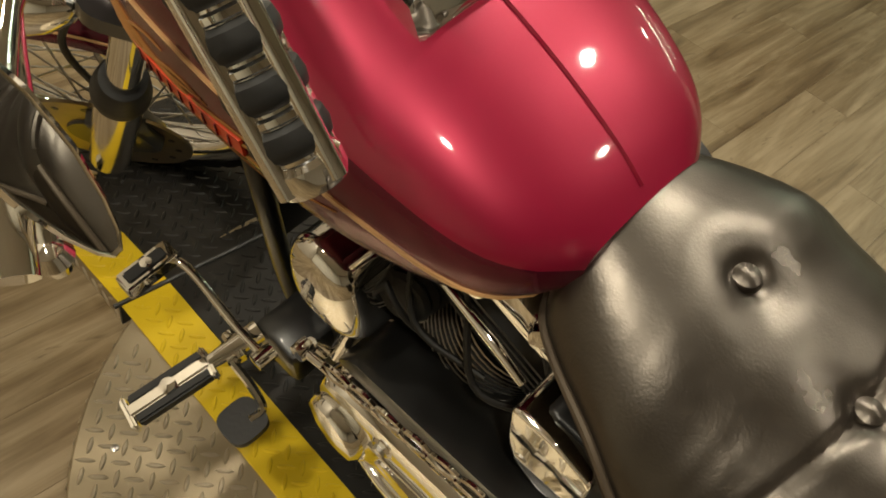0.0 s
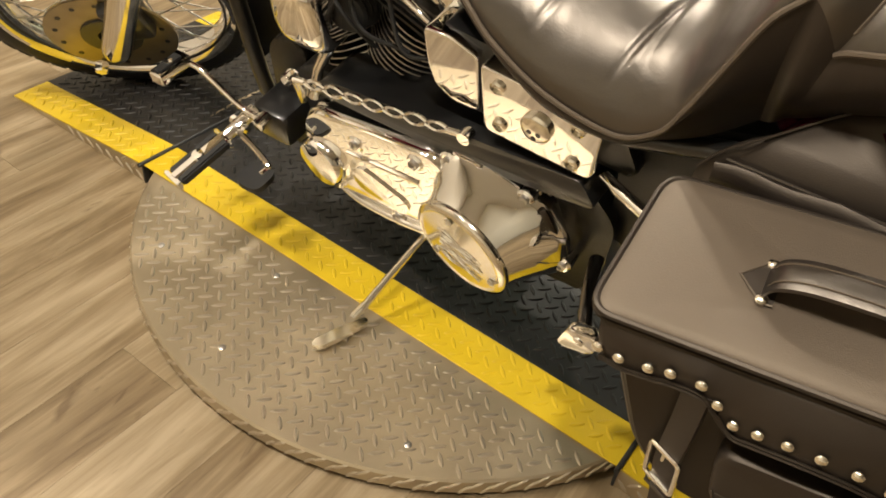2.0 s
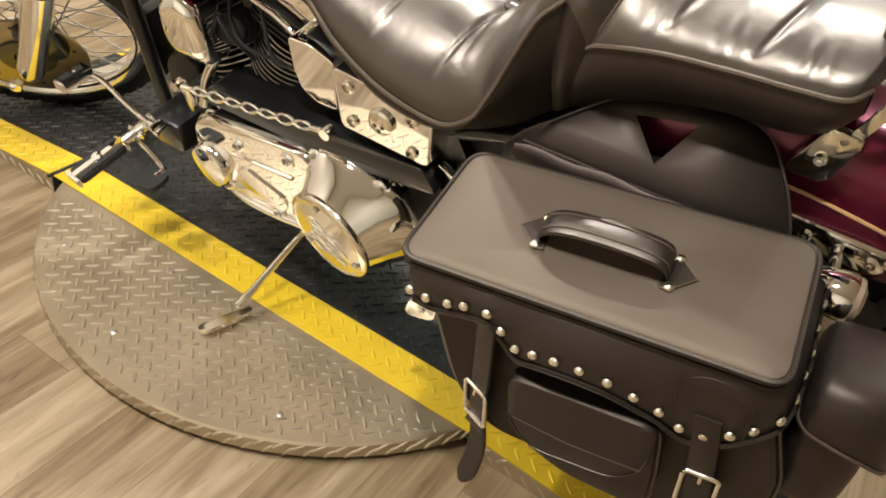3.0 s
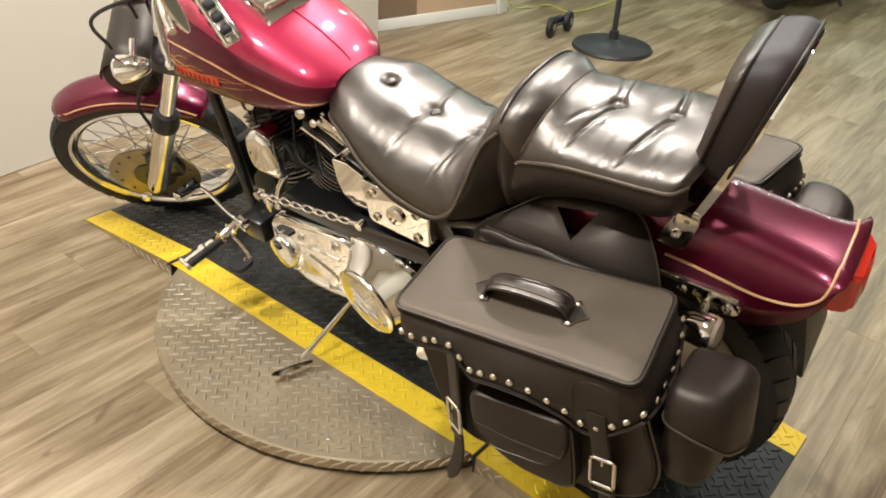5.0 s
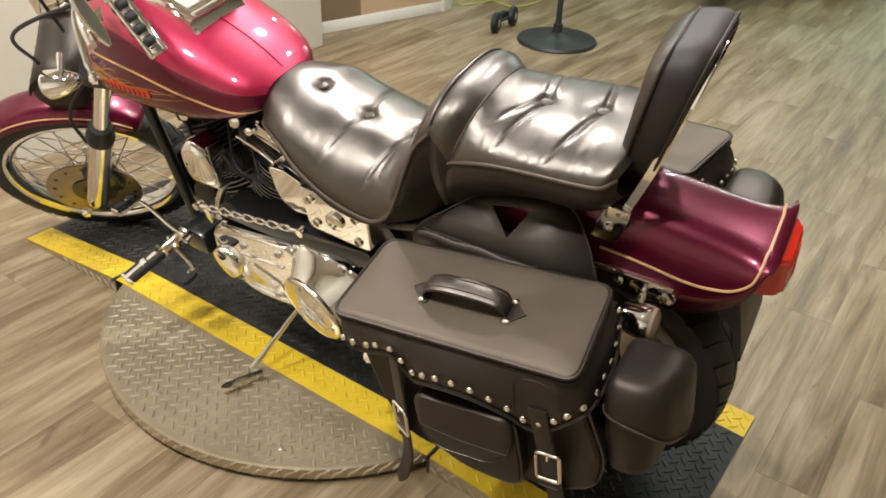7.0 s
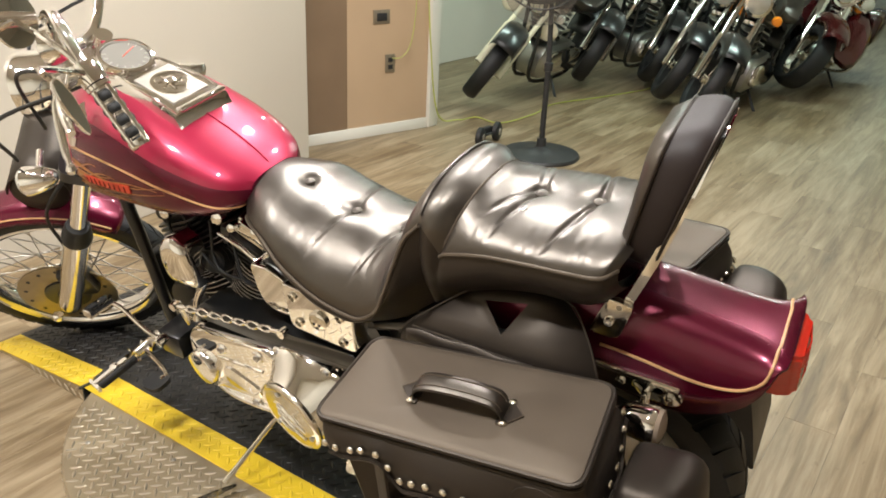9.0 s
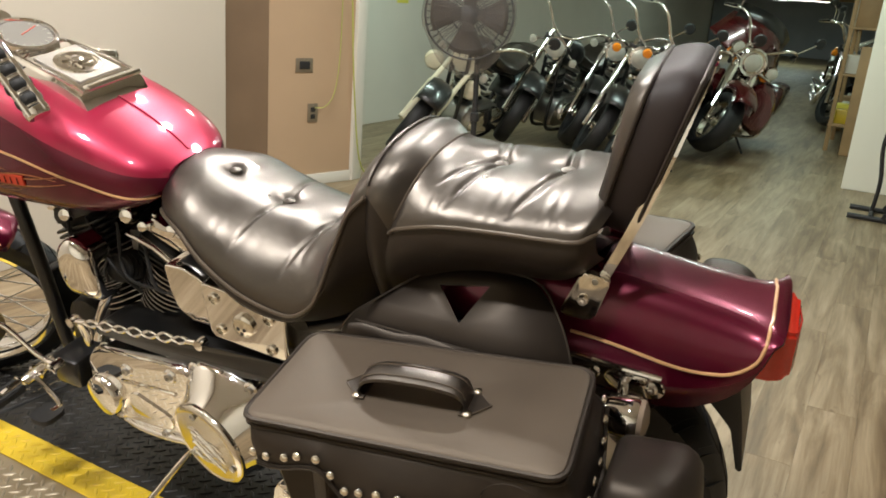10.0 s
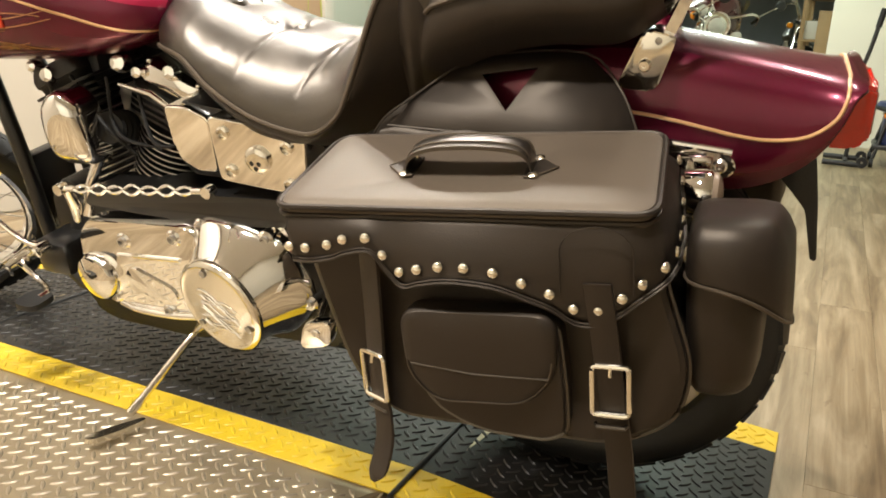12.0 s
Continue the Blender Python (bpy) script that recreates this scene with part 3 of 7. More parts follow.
part("dial", lathe([(0.052, 0.0365), (0.052, 0.038), (0.001, 0.038)], sp, sp_axis, 36), mat("dial_face", (0.13, 0.12, 0.1), 0.7, 0.0), gauge, "grey dial face")
su, sv = axes_for(sp_axis)
for k in range(13):
    a = radians(-130 + 260 * k / 12)
    p = sp + sp_axis.normalized() * 0.0385
    d = su * math.sin(a) + sv * math.cos(a)
    part("dial_mark", tube([p + d * 0.041, p + d * 0.049], 0.0012, 4), GLASS_WHITE, gauge)
part("needle", tube([sp + sp_axis.normalized() * 0.039 - su * 0.008, sp + sp_axis.normalized() * 0.039 + su * 0.036 - sv * 0.015], 0.0011, 5), RED_EMBLEM, gauge)
cap_at = (0.405, 0.122, tank_top(0.405, 0.122))
cap = part("filler_cap", lathe([(0.036, -0.01), (0.038, 0.008), (0.034, 0.016), (0.015, 0.019), (0.001, 0.019)], cap_at, (0, 0.3, 1), 32), CHROME, bike, "chrome filler cap")

for ob in (tank, console, gauge, cap):
    ob.location.y = -0.008

# -- seat: rider's hollow, riser, passenger's cushion, skirt --
BUTTONS = [(0.838, 0.006), (0.961, 0.002), (1.087, 0.002), (1.395, 0.012), (1.5, 0.024)]
CREASES = [(0.960, 0.0, 0.93, 0.16, 0.005), (1.087, 0.0, 1.045, 0.16, 0.008), (1.093, 0.0, 1.075, 0.13, 0.005), (1.395, 0.012, 1.362, 0.15, 0.006), (1.384, 0.03, 1.335, 0.13, 0.004), (1.5, 0.02, 1.466, 0.16, 0.008), (1.508, 0.02, 1.488, 0.12, 0.004)]


def dimple(p):
    """Sink of the leather round the buttons and along the folds."""
    d = 0.0
    for bx, by in BUTTONS:
        r2 = (p.x - bx) ** 2 + (p.y - by) ** 2
        d += 0.009 * math.exp(-r2 / 0.014 ** 2) + 0.007 * math.exp(-r2 / 0.036 ** 2)
    for x0, y0, x1, y1, depth in CREASES:
        t = min(1.0, abs(p.y - y0) / y1)
        cx = x0 + (x1 - x0) * t ** 1.3
        fade = (1 - t) ** 0.5 * min(1, t * 6 + 0.3)
        d += depth * fade * math.exp(-((p.x - cx) / 0.0052) ** 2)
        d -= depth * 0.3 * fade * math.exp(-((p.x - cx - 0.013) / 0.009) ** 2)
    edge = min(1.0, (abs(p.y) / 0.16) ** 3)
    rim = min(1.0, (1 - min(1.0, abs(p.y) / 0.15)) * 6)
    d += rim * (0.0013 if p.x > 1.3 else 0.0004) * edge * math.sin(p.x * 210 + 2 * math.sin(p.x * 70)) + 0.0016 * noise.noise(p * 11)
    return d


def section(crown, edge, n=48, e=2.2):
    """An arch from the left edge over the crown to the right edge."""
    out = []
    for k in range(n + 1):
        s = -1 + 2 * k / n
        t = 1 - (max(0.0, 1 - abs(s) ** e)) ** (1 / 1.7)
        x = crown[0] + (edge[0] - crown[0]) * t
        z = crown[1] + (edge[2] - crown[1]) * t
        out.append(Vector((x, edge[1] * s, z)))
    return out


def cushion(rows, count, e=2.2):
    """rows: s, crown x, crown z, edge x, edge half width, edge z."""
    loops = []
    for k in range(count + 1):
        cx, cz, ex, ew, ez = lerp_table(rows, k / count)
        loop = section((cx, cz), (ex, ew, ez), 112, e)
        loops.append([p - Vector((0, 0, dimple(p))) for p in loop])
    return loops


RIDER = [(0.0, 0.712, 0.79, 0.716, 0.024, 0.77), (0.04, 0.716, 0.835, 0.722, 0.068, 0.772), (0.10, 0.742, 0.857, 0.748, 0.11, 0.782), (0.2, 0.82, 0.848, 0.825, 0.15, 0.775), (0.3, 0.88, 0.825, 0.885, 0.168, 0.734),
         (0.42, 0.965, 0.802, 0.975, 0.178, 0.692), (0.55, 1.06, 0.792, 1.07, 0.18, 0.675), (0.66, 1.13, 0.808, 1.125, 0.178, 0.705), (0.76, 1.162, 0.858, 1.152, 0.172, 0.755),
         (0.85, 1.188, 0.915, 1.18, 0.164, 0.825), (0.93, 1.21, 0.957, 1.205, 0.153, 0.885), (1.0, 1.236, 0.976, 1.232, 0.14, 0.915)]
rider_loops = cushion(RIDER, 260, 2.35)
bm = bmesh.new()
rings(bm, rider_loops, closed=False)
seat = part("seat", bm, LEATHER, bike, "black buttoned leather rider's seat")
PASS = [(0.0, 1.308, 0.963, 1.272, 0.143, 0.862), (0.08, 1.328, 0.955, 1.288, 0.147, 0.874), (0.3, 1.395, 0.947, 1.36, 0.151, 0.895), (0.55, 1.475, 0.948, 1.45, 0.151, 0.905), (0.8, 1.55, 0.953, 1.53, 0.149, 0.909), (0.93, 1.59, 0.954, 1.575, 0.142, 0.912), (1.0, 1.608, 0.945, 1.592, 0.116, 0.915)]
pass_loops = cushion(PASS, 200, 2.5)
bm = bmesh.new()
rings(bm, pass_loops, closed=False)
part("passenger_cushion", bm, LEATHER, seat, "pleated leather passenger cushion")
band = []
for t in [j / 8 for j in range(9)]:
    bulge = 0.012 * math.sin(math.pi * t)
    band.append([a.lerp(b, t) + Vector((0, math.copysign(bulge, a.y) * min(1, abs(a.y) / 0.1) * 0.6, bulge)) for a, b in zip(rider_loops[-1], pass_loops[0])])
bm = bmesh.new()
rings(bm, band, closed=False)
part("riser_band", bm, LEATHER, seat, "smooth leather band over the riser")
# skirt below the piping, both sides
edge_line = [l[0] for l in rider_loops] + [l[0] for l in band[1:-1]] + [l[0] for l in pass_loops]
SKIRT = [(0.72, 0.77), (0.76, 0.765), (0.83, 0.745), (0.9, 0.69), (0.96, 0.65), (1.07, 0.642), (1.16, 0.672), (1.25, 0.735), (1.34, 0.79), (1.44, 0.818), (1.54, 0.825), (1.60, 0.86)]
for side in (-1, 1):
    loops = []
    x_run = [0.72 + 0.88 * k / (len(edge_line) - 1) for k in range(len(edge_line))]
    for p, xr in zip(edge_line, x_run):
        xb = 0.5 * xr + 0.5 * p.x
        zb = min(lerp_table(SKIRT, xb)[0], p.z - 0.012)
        w = abs(p.y)
        loops.append([Vector((p.x * (1 - t) + xb * t, side * (w + 0.010 * math.sin(math.pi * min(1, t * 1.1)) - 0.035 * t * t), p.z * (1 - t) + zb * t)) for t in (0, 0.1, 0.3, 0.5, 0.7, 0.85, 1.0)]
                     + [Vector((xb, side * max(0.0, w - 0.09), zb + 0.004))])
    bm = bmesh.new()
    rings(bm, loops, closed=False)
    part("side_skirt", bm, VINYL_BLACK, seat, "matte leather side panel")
    r_line = [(q.x, side * (abs(q.y) + 0.003), q.z) for q in [l[0] for l in rider_loops[4:]]]
    part("piping", tube(r_line, 0.0038, 7), LEATHER_MATTE, seat, "leather piping")
    p_line = [(q.x, side * (abs(q.y) + 0.003), q.z) for q in [l[0] for l in pass_loops]]
    part("piping", tube(p_line, 0.0036, 7), LEATHER_MATTE, seat, "leather piping")
part("piping", tube([p + Vector((0, 0, 0.002)) for p in rider_loops[-1][2:-2]], 0.004, 7), LEATHER, seat, "leather piping over the riser")
part("seam", tube([p + Vector((0, 0, 0.0005)) for p in pass_loops[0][2:-2]], 0.0022, 6), LEATHER_MATTE, seat, "stitched seam")
for bx, by in BUTTONS:
    near = min((p for l in rider_loops + pass_loops for p in l), key=lambda p: (p.x - bx) ** 2 + (p.y - by) ** 2)
    part("seat_button", lathe([(0.0125, -0.003), (0.0135, 0.003), (0.0115, 0.0085), (0.006, 0.0115), (0.0005, 0.0125)], near, (0, 0, 1), 16), LEATHER, seat, "covered tufting button")

# -- passenger backrest on its bar --
tilt = REAR @ Matrix.Translation((1.594, 0, 0.885)) @ Matrix.Rotation(radians(17), 4, "Y")
outline = round_outline([(-0.104, 0.0), (-0.12, 0.14), (-0.094, 0.266), (0.094, 0.266), (0.12, 0.14), (0.104, 0.0)], 0.09, 8)
bm = bmesh.new()
loops = []
for t, grow in ((-0.052, 0.74), (-0.05, 0.86), (-0.043, 0.94), (-0.034, 0.972), (-0.022, 0.99), (-0.006, 1.0), (0.006, 1.0), (0.016, 0.99), (0.026, 0.965), (0.03, 0.94), (0.031, 0.8)):
    nose = 0.03 * max(0.0, (0.01 - t) / 0.062) ** 1.4
    loops.append([Vector(((t if t > -0.01 else t * (0.7 + 0.3 * min(1, max(0, z) / 0.24))) - (0.008 * (1 - (y / 0.14) ** 2) if t < -0.045 else 0), y * grow, 0.14 + (z - 0.14) * grow - nose * (max(0.0, z) / 0.266) ** 2)) for y, z in outline])
rings(bm, loops)
for face in bm.faces:
    face.material_index = int(face.calc_center_median().x > -0.029)
pad = part("backrest", moved(bm, tilt), (LEATHER, VINYL_BROWN), bike, "black leather passenger backrest pad with dark brown sides")
for t in (-0.034, 0.025):
    nose = 0.03 * max(0.0, (0.01 - t) / 0.062) ** 1.4
    pts = [tilt @ Vector((t if t > 0 else t * (0.7 + 0.3 * min(1, max(0, z) / 0.24)), y * 1.003, 0.14 + (z - 0.14) * (1.003 if t > 0 else 0.975) - nose * (max(0.0, z) / 0.266) ** 2)) for y, z in outline]
    part("piping", tube(pts + pts[:1], 0.003, 6, cap=False), VINYL_BLACK, pad, "leather piping")
for zz in (0.12, 0.21):
    part("tuft", moved(tube([(-0.048, -0.07, zz), (-0.054, 0, zz - 0.006), (-0.048, 0.07, zz)], 0.003, 6), tilt), LEATHER_MATTE, pad, "stitched fold")
for side in (-1, 1):
    pts = [(1.572, side * 0.112, 0.79), (1.60, side * 0.112, 0.85), (1.638, side * 0.108, 0.945), (1.67, side * 0.1, 1.04), (1.69, side * 0.07, 1.11), (1.694, side * 0.02, 1.125)]
    bm = bmesh.new()
    path = smooth_path(pts, 6)
    rings(bm, [[p + Vector((dx, side * dy, 0)) for dx, dy in ((-0.008, -0.003), (0.008, -0.003), (0.008, 0.003), (-0.008, 0.003))] for p in path])
    bar = part("sissy_bar", moved(bm, REAR), CHROME, bike, "flat chrome backrest bar")
    outline2 = round_outline([(1.528, 0.762), (1.563, 0.843), (1.606, 0.834), (1.582, 0.758)], 0.012)
    part("bracket", moved(prism(outline2, side * 0.119 - 0.006, side * 0.119 + 0.006, 0.004), REAR), CHROME_WORN, bar, "polished steel mounting bracket")
    for at, r, h in (((1.566, side * 0.125, 0.795), 0.009, 0.007), ((1.582, side * 0.125, 0.828), 0.005, 0.002)):
        bolt(REAR @ Vector(at), (0, side, 0), r, h, bar, STEEL if h < 0.003 else CHROME)

# -- rear fender: straight back over the wheel, flicked up at its lip --
SPINE = [(1.20, 0.66), (1.28, 0.745), (1.38, 0.792), (1.48, 0.812), (1.56, 0.813), (1.61, 0.808), (1.68, 0.796), (1.73, 0.787), (1.78, 0.778), (1.82, 0.771), (1.838, 0.769)]
SIDE_LOW = [(1.20, 0.60), (1.28, 0.64), (1.38, 0.655), (1.48, 0.65), (1.58, 0.63), (1.68, 0.617), (1.74, 0.63), (1.79, 0.664), (1.82, 0.708), (1.838, 0.762)]
bm = bmesh.new()
loops = []
for k in range(49):
    x = 1.20 + 0.638 * k / 48
    top, low = lerp_table(SPINE, x)[0], lerp_table(SIDE_LOW, x)[0]
    w = 0.108 - 0.004 * max(0, (x - 1.7) / 0.158)
    ring = []
    for j in range(25):
        a = math.pi * j / 24
        c, s = math.cos(a), math.sin(a)
        ring.append(Vector((x + (0.012 if k == 48 else 0) * s, -w * math.copysign(abs(c) ** 0.55, c), low + (top - low) * s ** 0.62)))
    loops.append(ring)
rings(bm, loops, closed=False)
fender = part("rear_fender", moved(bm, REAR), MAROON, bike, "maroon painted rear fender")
fender.modifiers.new("thick", "SOLIDIFY").thickness = 0.005


def fender_y(x, z):
    top, low = lerp_table(SPINE, x)[0], lerp_table(SIDE_LOW, x)[0]
    w = 0.108 - 0.004 * max(0, (x - 1.7) / 0.158)
    s = min(1.0, max(0.0, (z - low) / (top - low))) ** (1 / 0.62)
    return w * math.sqrt(max(0.0, 1 - s * s)) ** 0.55


for side in (-1, 1):
    line = []
    for p in smooth_path([(1.545, 0, 0.722), (1.58, 0, 0.718), (1.62, 0, 0.711), (1.655, 0, 0.704), (1.69, 0, 0.697), (1.73, 0, 0.693), (1.77, 0, 0.697), (1.795, 0, 0.708), (1.815, 0, 0.728), (1.823, 0, 0.750), (1.825, 0, 0.760), (1.826, 0, 0.768)], 4):
        line.append(REAR @ Vector((p.x, side * (fender_y(p.x, p.z) + 0.001), p.z)))
    for y in (0.05, 0.02, 0.0):
        line.append(REAR @ Vector((1.828, side * y, lerp_table(SPINE, 1.828)[0] + 0.001)))
    part("pinstripe", tube(line, 0.0027, 6), STRIPE, fender, "tan pinstripe")
bm = bmesh.new()
rings(bm, [[Vector((x, -w, z0)), Vector((x, w, z0)), Vector((x, w, z1)), Vector((x, -w, z1))] for x, w, z0, z1 in ((1.81, 0.068, 0.672, 0.764), (1.842, 0.068, 0.672, 0.763), (1.86, 0.06, 0.676, 0.759), (1.867, 0.05, 0.684, 0.752))])
bmesh.ops.bevel(bm, geom=[e for e in bm.edges if not e.is_boundary], offset=0.006, segments=2, affect="EDGES")
tail = part("tail_lamp", moved(bm, REAR), RED_LENS, bike, "red plastic tail lamp")
for k in range(6):
    z = 0.688 + 0.012 * k
    part("lens_rib", moved(tube([(1.863, -0.05, z), (1.869, 0, z), (1.863, 0.05, z)], 0.0015, 5), REAR), RED_LENS, tail)
part("tail_rim", moved(box((1.803, -0.06, 0.68), (1.813, 0.06, 0.77), 0.004, 2), REAR), CHROME, tail, "chrome tail lamp rim")
# plate holder below the lamp
part("plate_bracket", moved(prism(round_outline([(1.75, 0.64), (1.80, 0.67), (1.812, 0.60), (1.824, 0.505), (1.815, 0.505), (1.797, 0.585), (1.775, 0.612)], 0.01), -0.085, 0.085, 0.002), REAR), BLACK_FIN, bike, "black plate bracket")

# -- fender strut and turn signals --
for side in (-1, 1):
    o = round_outline([(1.40, 0.66), (1.40, 0.70), (1.68, 0.678), (1.698, 0.664), (1.696, 0.644), (1.68, 0.638)], 0.015)
    strut = part("fender_strut", moved(prism(o, side * 0.112 - 0.011, side * 0.112 + 0.009, 0.004), REAR), CHROME, bike, "chrome fender strut")
    bolt(REAR @ Vector((1.677, side * 0.121, 0.657)), (0, side, 0), 0.010, 0.007, strut)
    bolt(REAR @ Vector((1.59, side * 0.121, 0.668)), (0, side, 0), 0.009, 0.006, strut)
    part("strut_lip", moved(tube([(1.50, side * 0.118, 0.694), (1.60, side * 0.124, 0.688), (1.69, side * 0.120, 0.677)], 0.005, 8), REAR), CHROME, strut)
    part("signal_stem", moved(tube([(1.635, side * 0.12, 0.652), (1.64, side * 0.16, 0.640)], 0.009, 12), REAR), CHROME, strut)
    sig = part("turn_signal", moved(lathe([(0.010, -0.05), (0.022, -0.042), (0.031, -0.02), (0.034, 0.008), (0.034, 0.02), (0.031, 0.024)], (1.648, side * 0.172, 0.635), (1, 0, 0), 28), REAR), CHROME, bike, "chrome bullet turn signal")
    part("lens", moved(lathe([(0.032, 0.022), (0.03, 0.03), (0.018, 0.036), (0.001, 0.038)], (1.648, side * 0.172, 0.635), (1, 0, 0), 28), REAR), mat("smoked_lens", (0.25, 0.19, 0.14), 0.2, 0, 0.1, 40), sig, "smoked lens")

# -- engine --
CRANK = Vector((0.575, 0, 0.35))
for name_dir, back in ((Vector((-0.38, 0, 0.925)), 0), (Vector((0.38, 0, 0.925)), 1)):
    prof = [(0.05, 0.10)]
    for k in range(14):
        h = 0.11 + 0.0125 * k
        r = 0.094 - 0.0006 * k
        prof += [(0.056, h), (r, h + 0.002), (r, h + 0.0055), (0.056, h + 0.0075)]
    prof += [(0.05, 0.29)]
    bm = lathe(prof, CRANK, name_dir, 36)
    for v in bm.verts:
        v.co.y *= 1.05
    cyl = part("cylinder", bm, BLACK_FIN, bike, "black finned cylinder")
    for k in range(14):
        h, r = 0.11 + 0.0125 * k + 0.00375, 0.0946 - 0.0006 * k
        bm = lathe([(r, -0.0016), (r + 0.0006, 0.0), (r, 0.0016), (r - 0.004, 0.0)], CRANK + name_dir * h, name_dir, 36, closed=True)
        for v in bm.verts:
            v.co.y *= 1.05
        part("fin_edge", bm, STEEL, cyl, "bright machined fin edge")
    head_c = CRANK + name_dir * 0.335
    u = Vector((name_dir.z, 0, -name_dir.x))
    for k in range(5):
        bm = bmesh.new()
        q = CRANK + name_dir * (0.292 + 0.013 * k)
        o = round_outline([(-0.085, -0.09), (0.085, -0.09), (0.085, 0.09), (-0.085, 0.09)], 0.03, 3)
        rings(bm, [[q + u * a + Vector((0, b, 0)) + name_dir * h for a, b in o] for h in (0, 0.005)])
        part("head_fin", bm, BLACK_FIN, cyl)
    bm = bmesh.new()
    o = round_outline([(-0.07, -0.085), (0.07, -0.085), (0.07, 0.085), (-0.07, 0.085)], 0.025, 4)
    rings(bm, [[CRANK + name_dir * h + u * a * s + Vector((0, b * s, 0)) for a, b in o] for h, s in ((0.30, 0.8), (0.362, 0.95), (0.366, 1.0), (0.38, 1.0), (0.396, 0.93), (0.40, 0.8))])
    rocker = part("rocker_box", bm, CHROME if back else BLACK_FIN, bike, "chrome rocker box" if back else "black rocker box")
    for a in (-0.055, 0.055):
        q = CRANK + name_dir * 0.397 + u * a + Vector((0, -0.07, 0))
        bolt(q, name_dir, 0.006, 0.006, rocker)
part("engine_case", prism(round_outline([(0.38, 0.2), (0.40, 0.40), (0.46, 0.47), (0.69, 0.47), (0.75, 0.42), (0.78, 0.2), (0.7, 0.16), (0.45, 0.16)], 0.04), -0.115, 0.12, 0.015), BLACK_FIN, bike, "black crankcase")
part("front_mount", prism(round_outline([(0.325, 0.29), (0.335, 0.43), (0.37, 0.475), (0.43, 0.46), (0.43, 0.28)], 0.02), -0.085, 0.06, 0.01), BLACK_FIN, bike, "black front engine mount")
part("gearbox", prism(round_outline([(0.76, 0.2), (0.78, 0.5), (1.02, 0.49), (1.08, 0.42), (1.06, 0.22)], 0.03), -0.118, 0.11, 0.012), BLACK_FIN, bike, "black gearbox case")
part("inner_tray", prism(round_outline([(0.52, 0.47), (0.55, 0.51), (1.03, 0.545), (1.06, 0.50), (0.84, 0.47)], 0.012), -0.165, -0.07, 0.004), BLACK_PAINT, bike, "black inner primary tray")
part("oil_bag", prism(round_outline([(0.76, 0.55), (0.77, 0.69), (1.05, 0.66), (1.10, 0.55)], 0.02), -0.125, 0.12, 0.012), BLACK_PAINT, bike, "black battery tray")
part("carburettor", box((0.56, -0.055, 0.58), (0.65, 0.1, 0.68), 0.015), STEEL, bike, "alloy carburettor")
for k in range(4):
    part("manifold_rib", lathe([(0.03, 0), (0.034, 0.006), (0.03, 0.012)], (0.575, -0.06 - 0.016 * k * 0.8, 0.60 + 0.004 * k), (0.2, -1, 0.2), 18), RUBBER, bike)

part("air_cleaner", prism(round_outline([(0.30, 0.50), (0.30, 0.70), (0.42, 0.765), (0.70, 0.765), (0.78, 0.70), (0.76, 0.50)], 0.05), 0.10, 0.17, 0.015), BLACK_FIN, bike, "black air cleaner on the far side")
part("ignition_module", box((0.40, -0.045, 0.66), (0.52, 0.06, 0.745), 0.012), BLACK_FIN, bike, "black ignition module")
part("front_exhaust", tube(smooth_path([(0.36, 0.07, 0.62), (0.30, 0.12, 0.5), (0.31, 0.15, 0.34), (0.45, 0.17, 0.25), (0.8, 0.18, 0.22)], 6), 0.026, 14), CHROME_WORN, bike, "chrome exhaust pipe")

# -- primary cover with its derby lid --
front_o = round_outline([(0.488, 0.30), (0.50, 0.42), (0.535, 0.452), (0.79, 0.475), (0.83, 0.43), (0.83, 0.30), (0.74, 0.268), (0.54, 0.262)], 0.035, 6)
bm = bmesh.new()
cx, cz = 0.66, 0.36
rings(bm, [[Vector((cx + (x - cx) * s, y, cz + (z - cz) * s)) for x, z in front_o] for y, s in ((-0.11, 1.0), (-0.165, 1.0), (-0.178, 0.985), (-0.186, 0.95), (-0.188, 0.8))])
primary = part("primary_cover", bm, CHROME, bike, "chrome primary cover")
rear_o = round_outline([(0.768, 0.40), (0.775, 0.455), (0.81, 0.49), (0.88, 0.488), (0.985, 0.465), (1.022, 0.41), (1.03, 0.33), (0.97, 0.265), (0.87, 0.245), (0.79, 0.285)], 0.03, 6)
bm = bmesh.new()
cx, cz = 0.90, 0.385
DC = Vector((0.866, -0.228, 0.342))
LID_TURN = Matrix.Rotation(radians(-9), 4, "Z") @ Matrix.Rotation(radians(5), 4, "X")
loops = []
for y, s, k in ((-0.11, 1.0, 0), (-0.155, 1.0, 0), (-0.168, 0.985, 0.0), (-0.178, 0.94, 0.05), (-0.20, 0.86, 0.45), (-0.216, 0.80, 0.85), (-0.222, 0.74, 1.0)):
    loop = []
    for x, z in rear_o:
        base = Vector((cx + (x - cx) * s, y, cz + (z - cz) * s))
        d = Vector((x - DC.x, 0, z - DC.z)).normalized()
        loop.append(base.lerp(LID_TURN @ (Vector((0, y - DC.y, 0)) + d * 0.097) + DC, k))
    loops.append(loop)
rings(bm, loops)
part("clutch_housing", bm, CHROME, primary, "chrome clutch housing")
LID = Matrix.Translation(DC) @ LID_TURN @ Matrix.Translation(-DC)
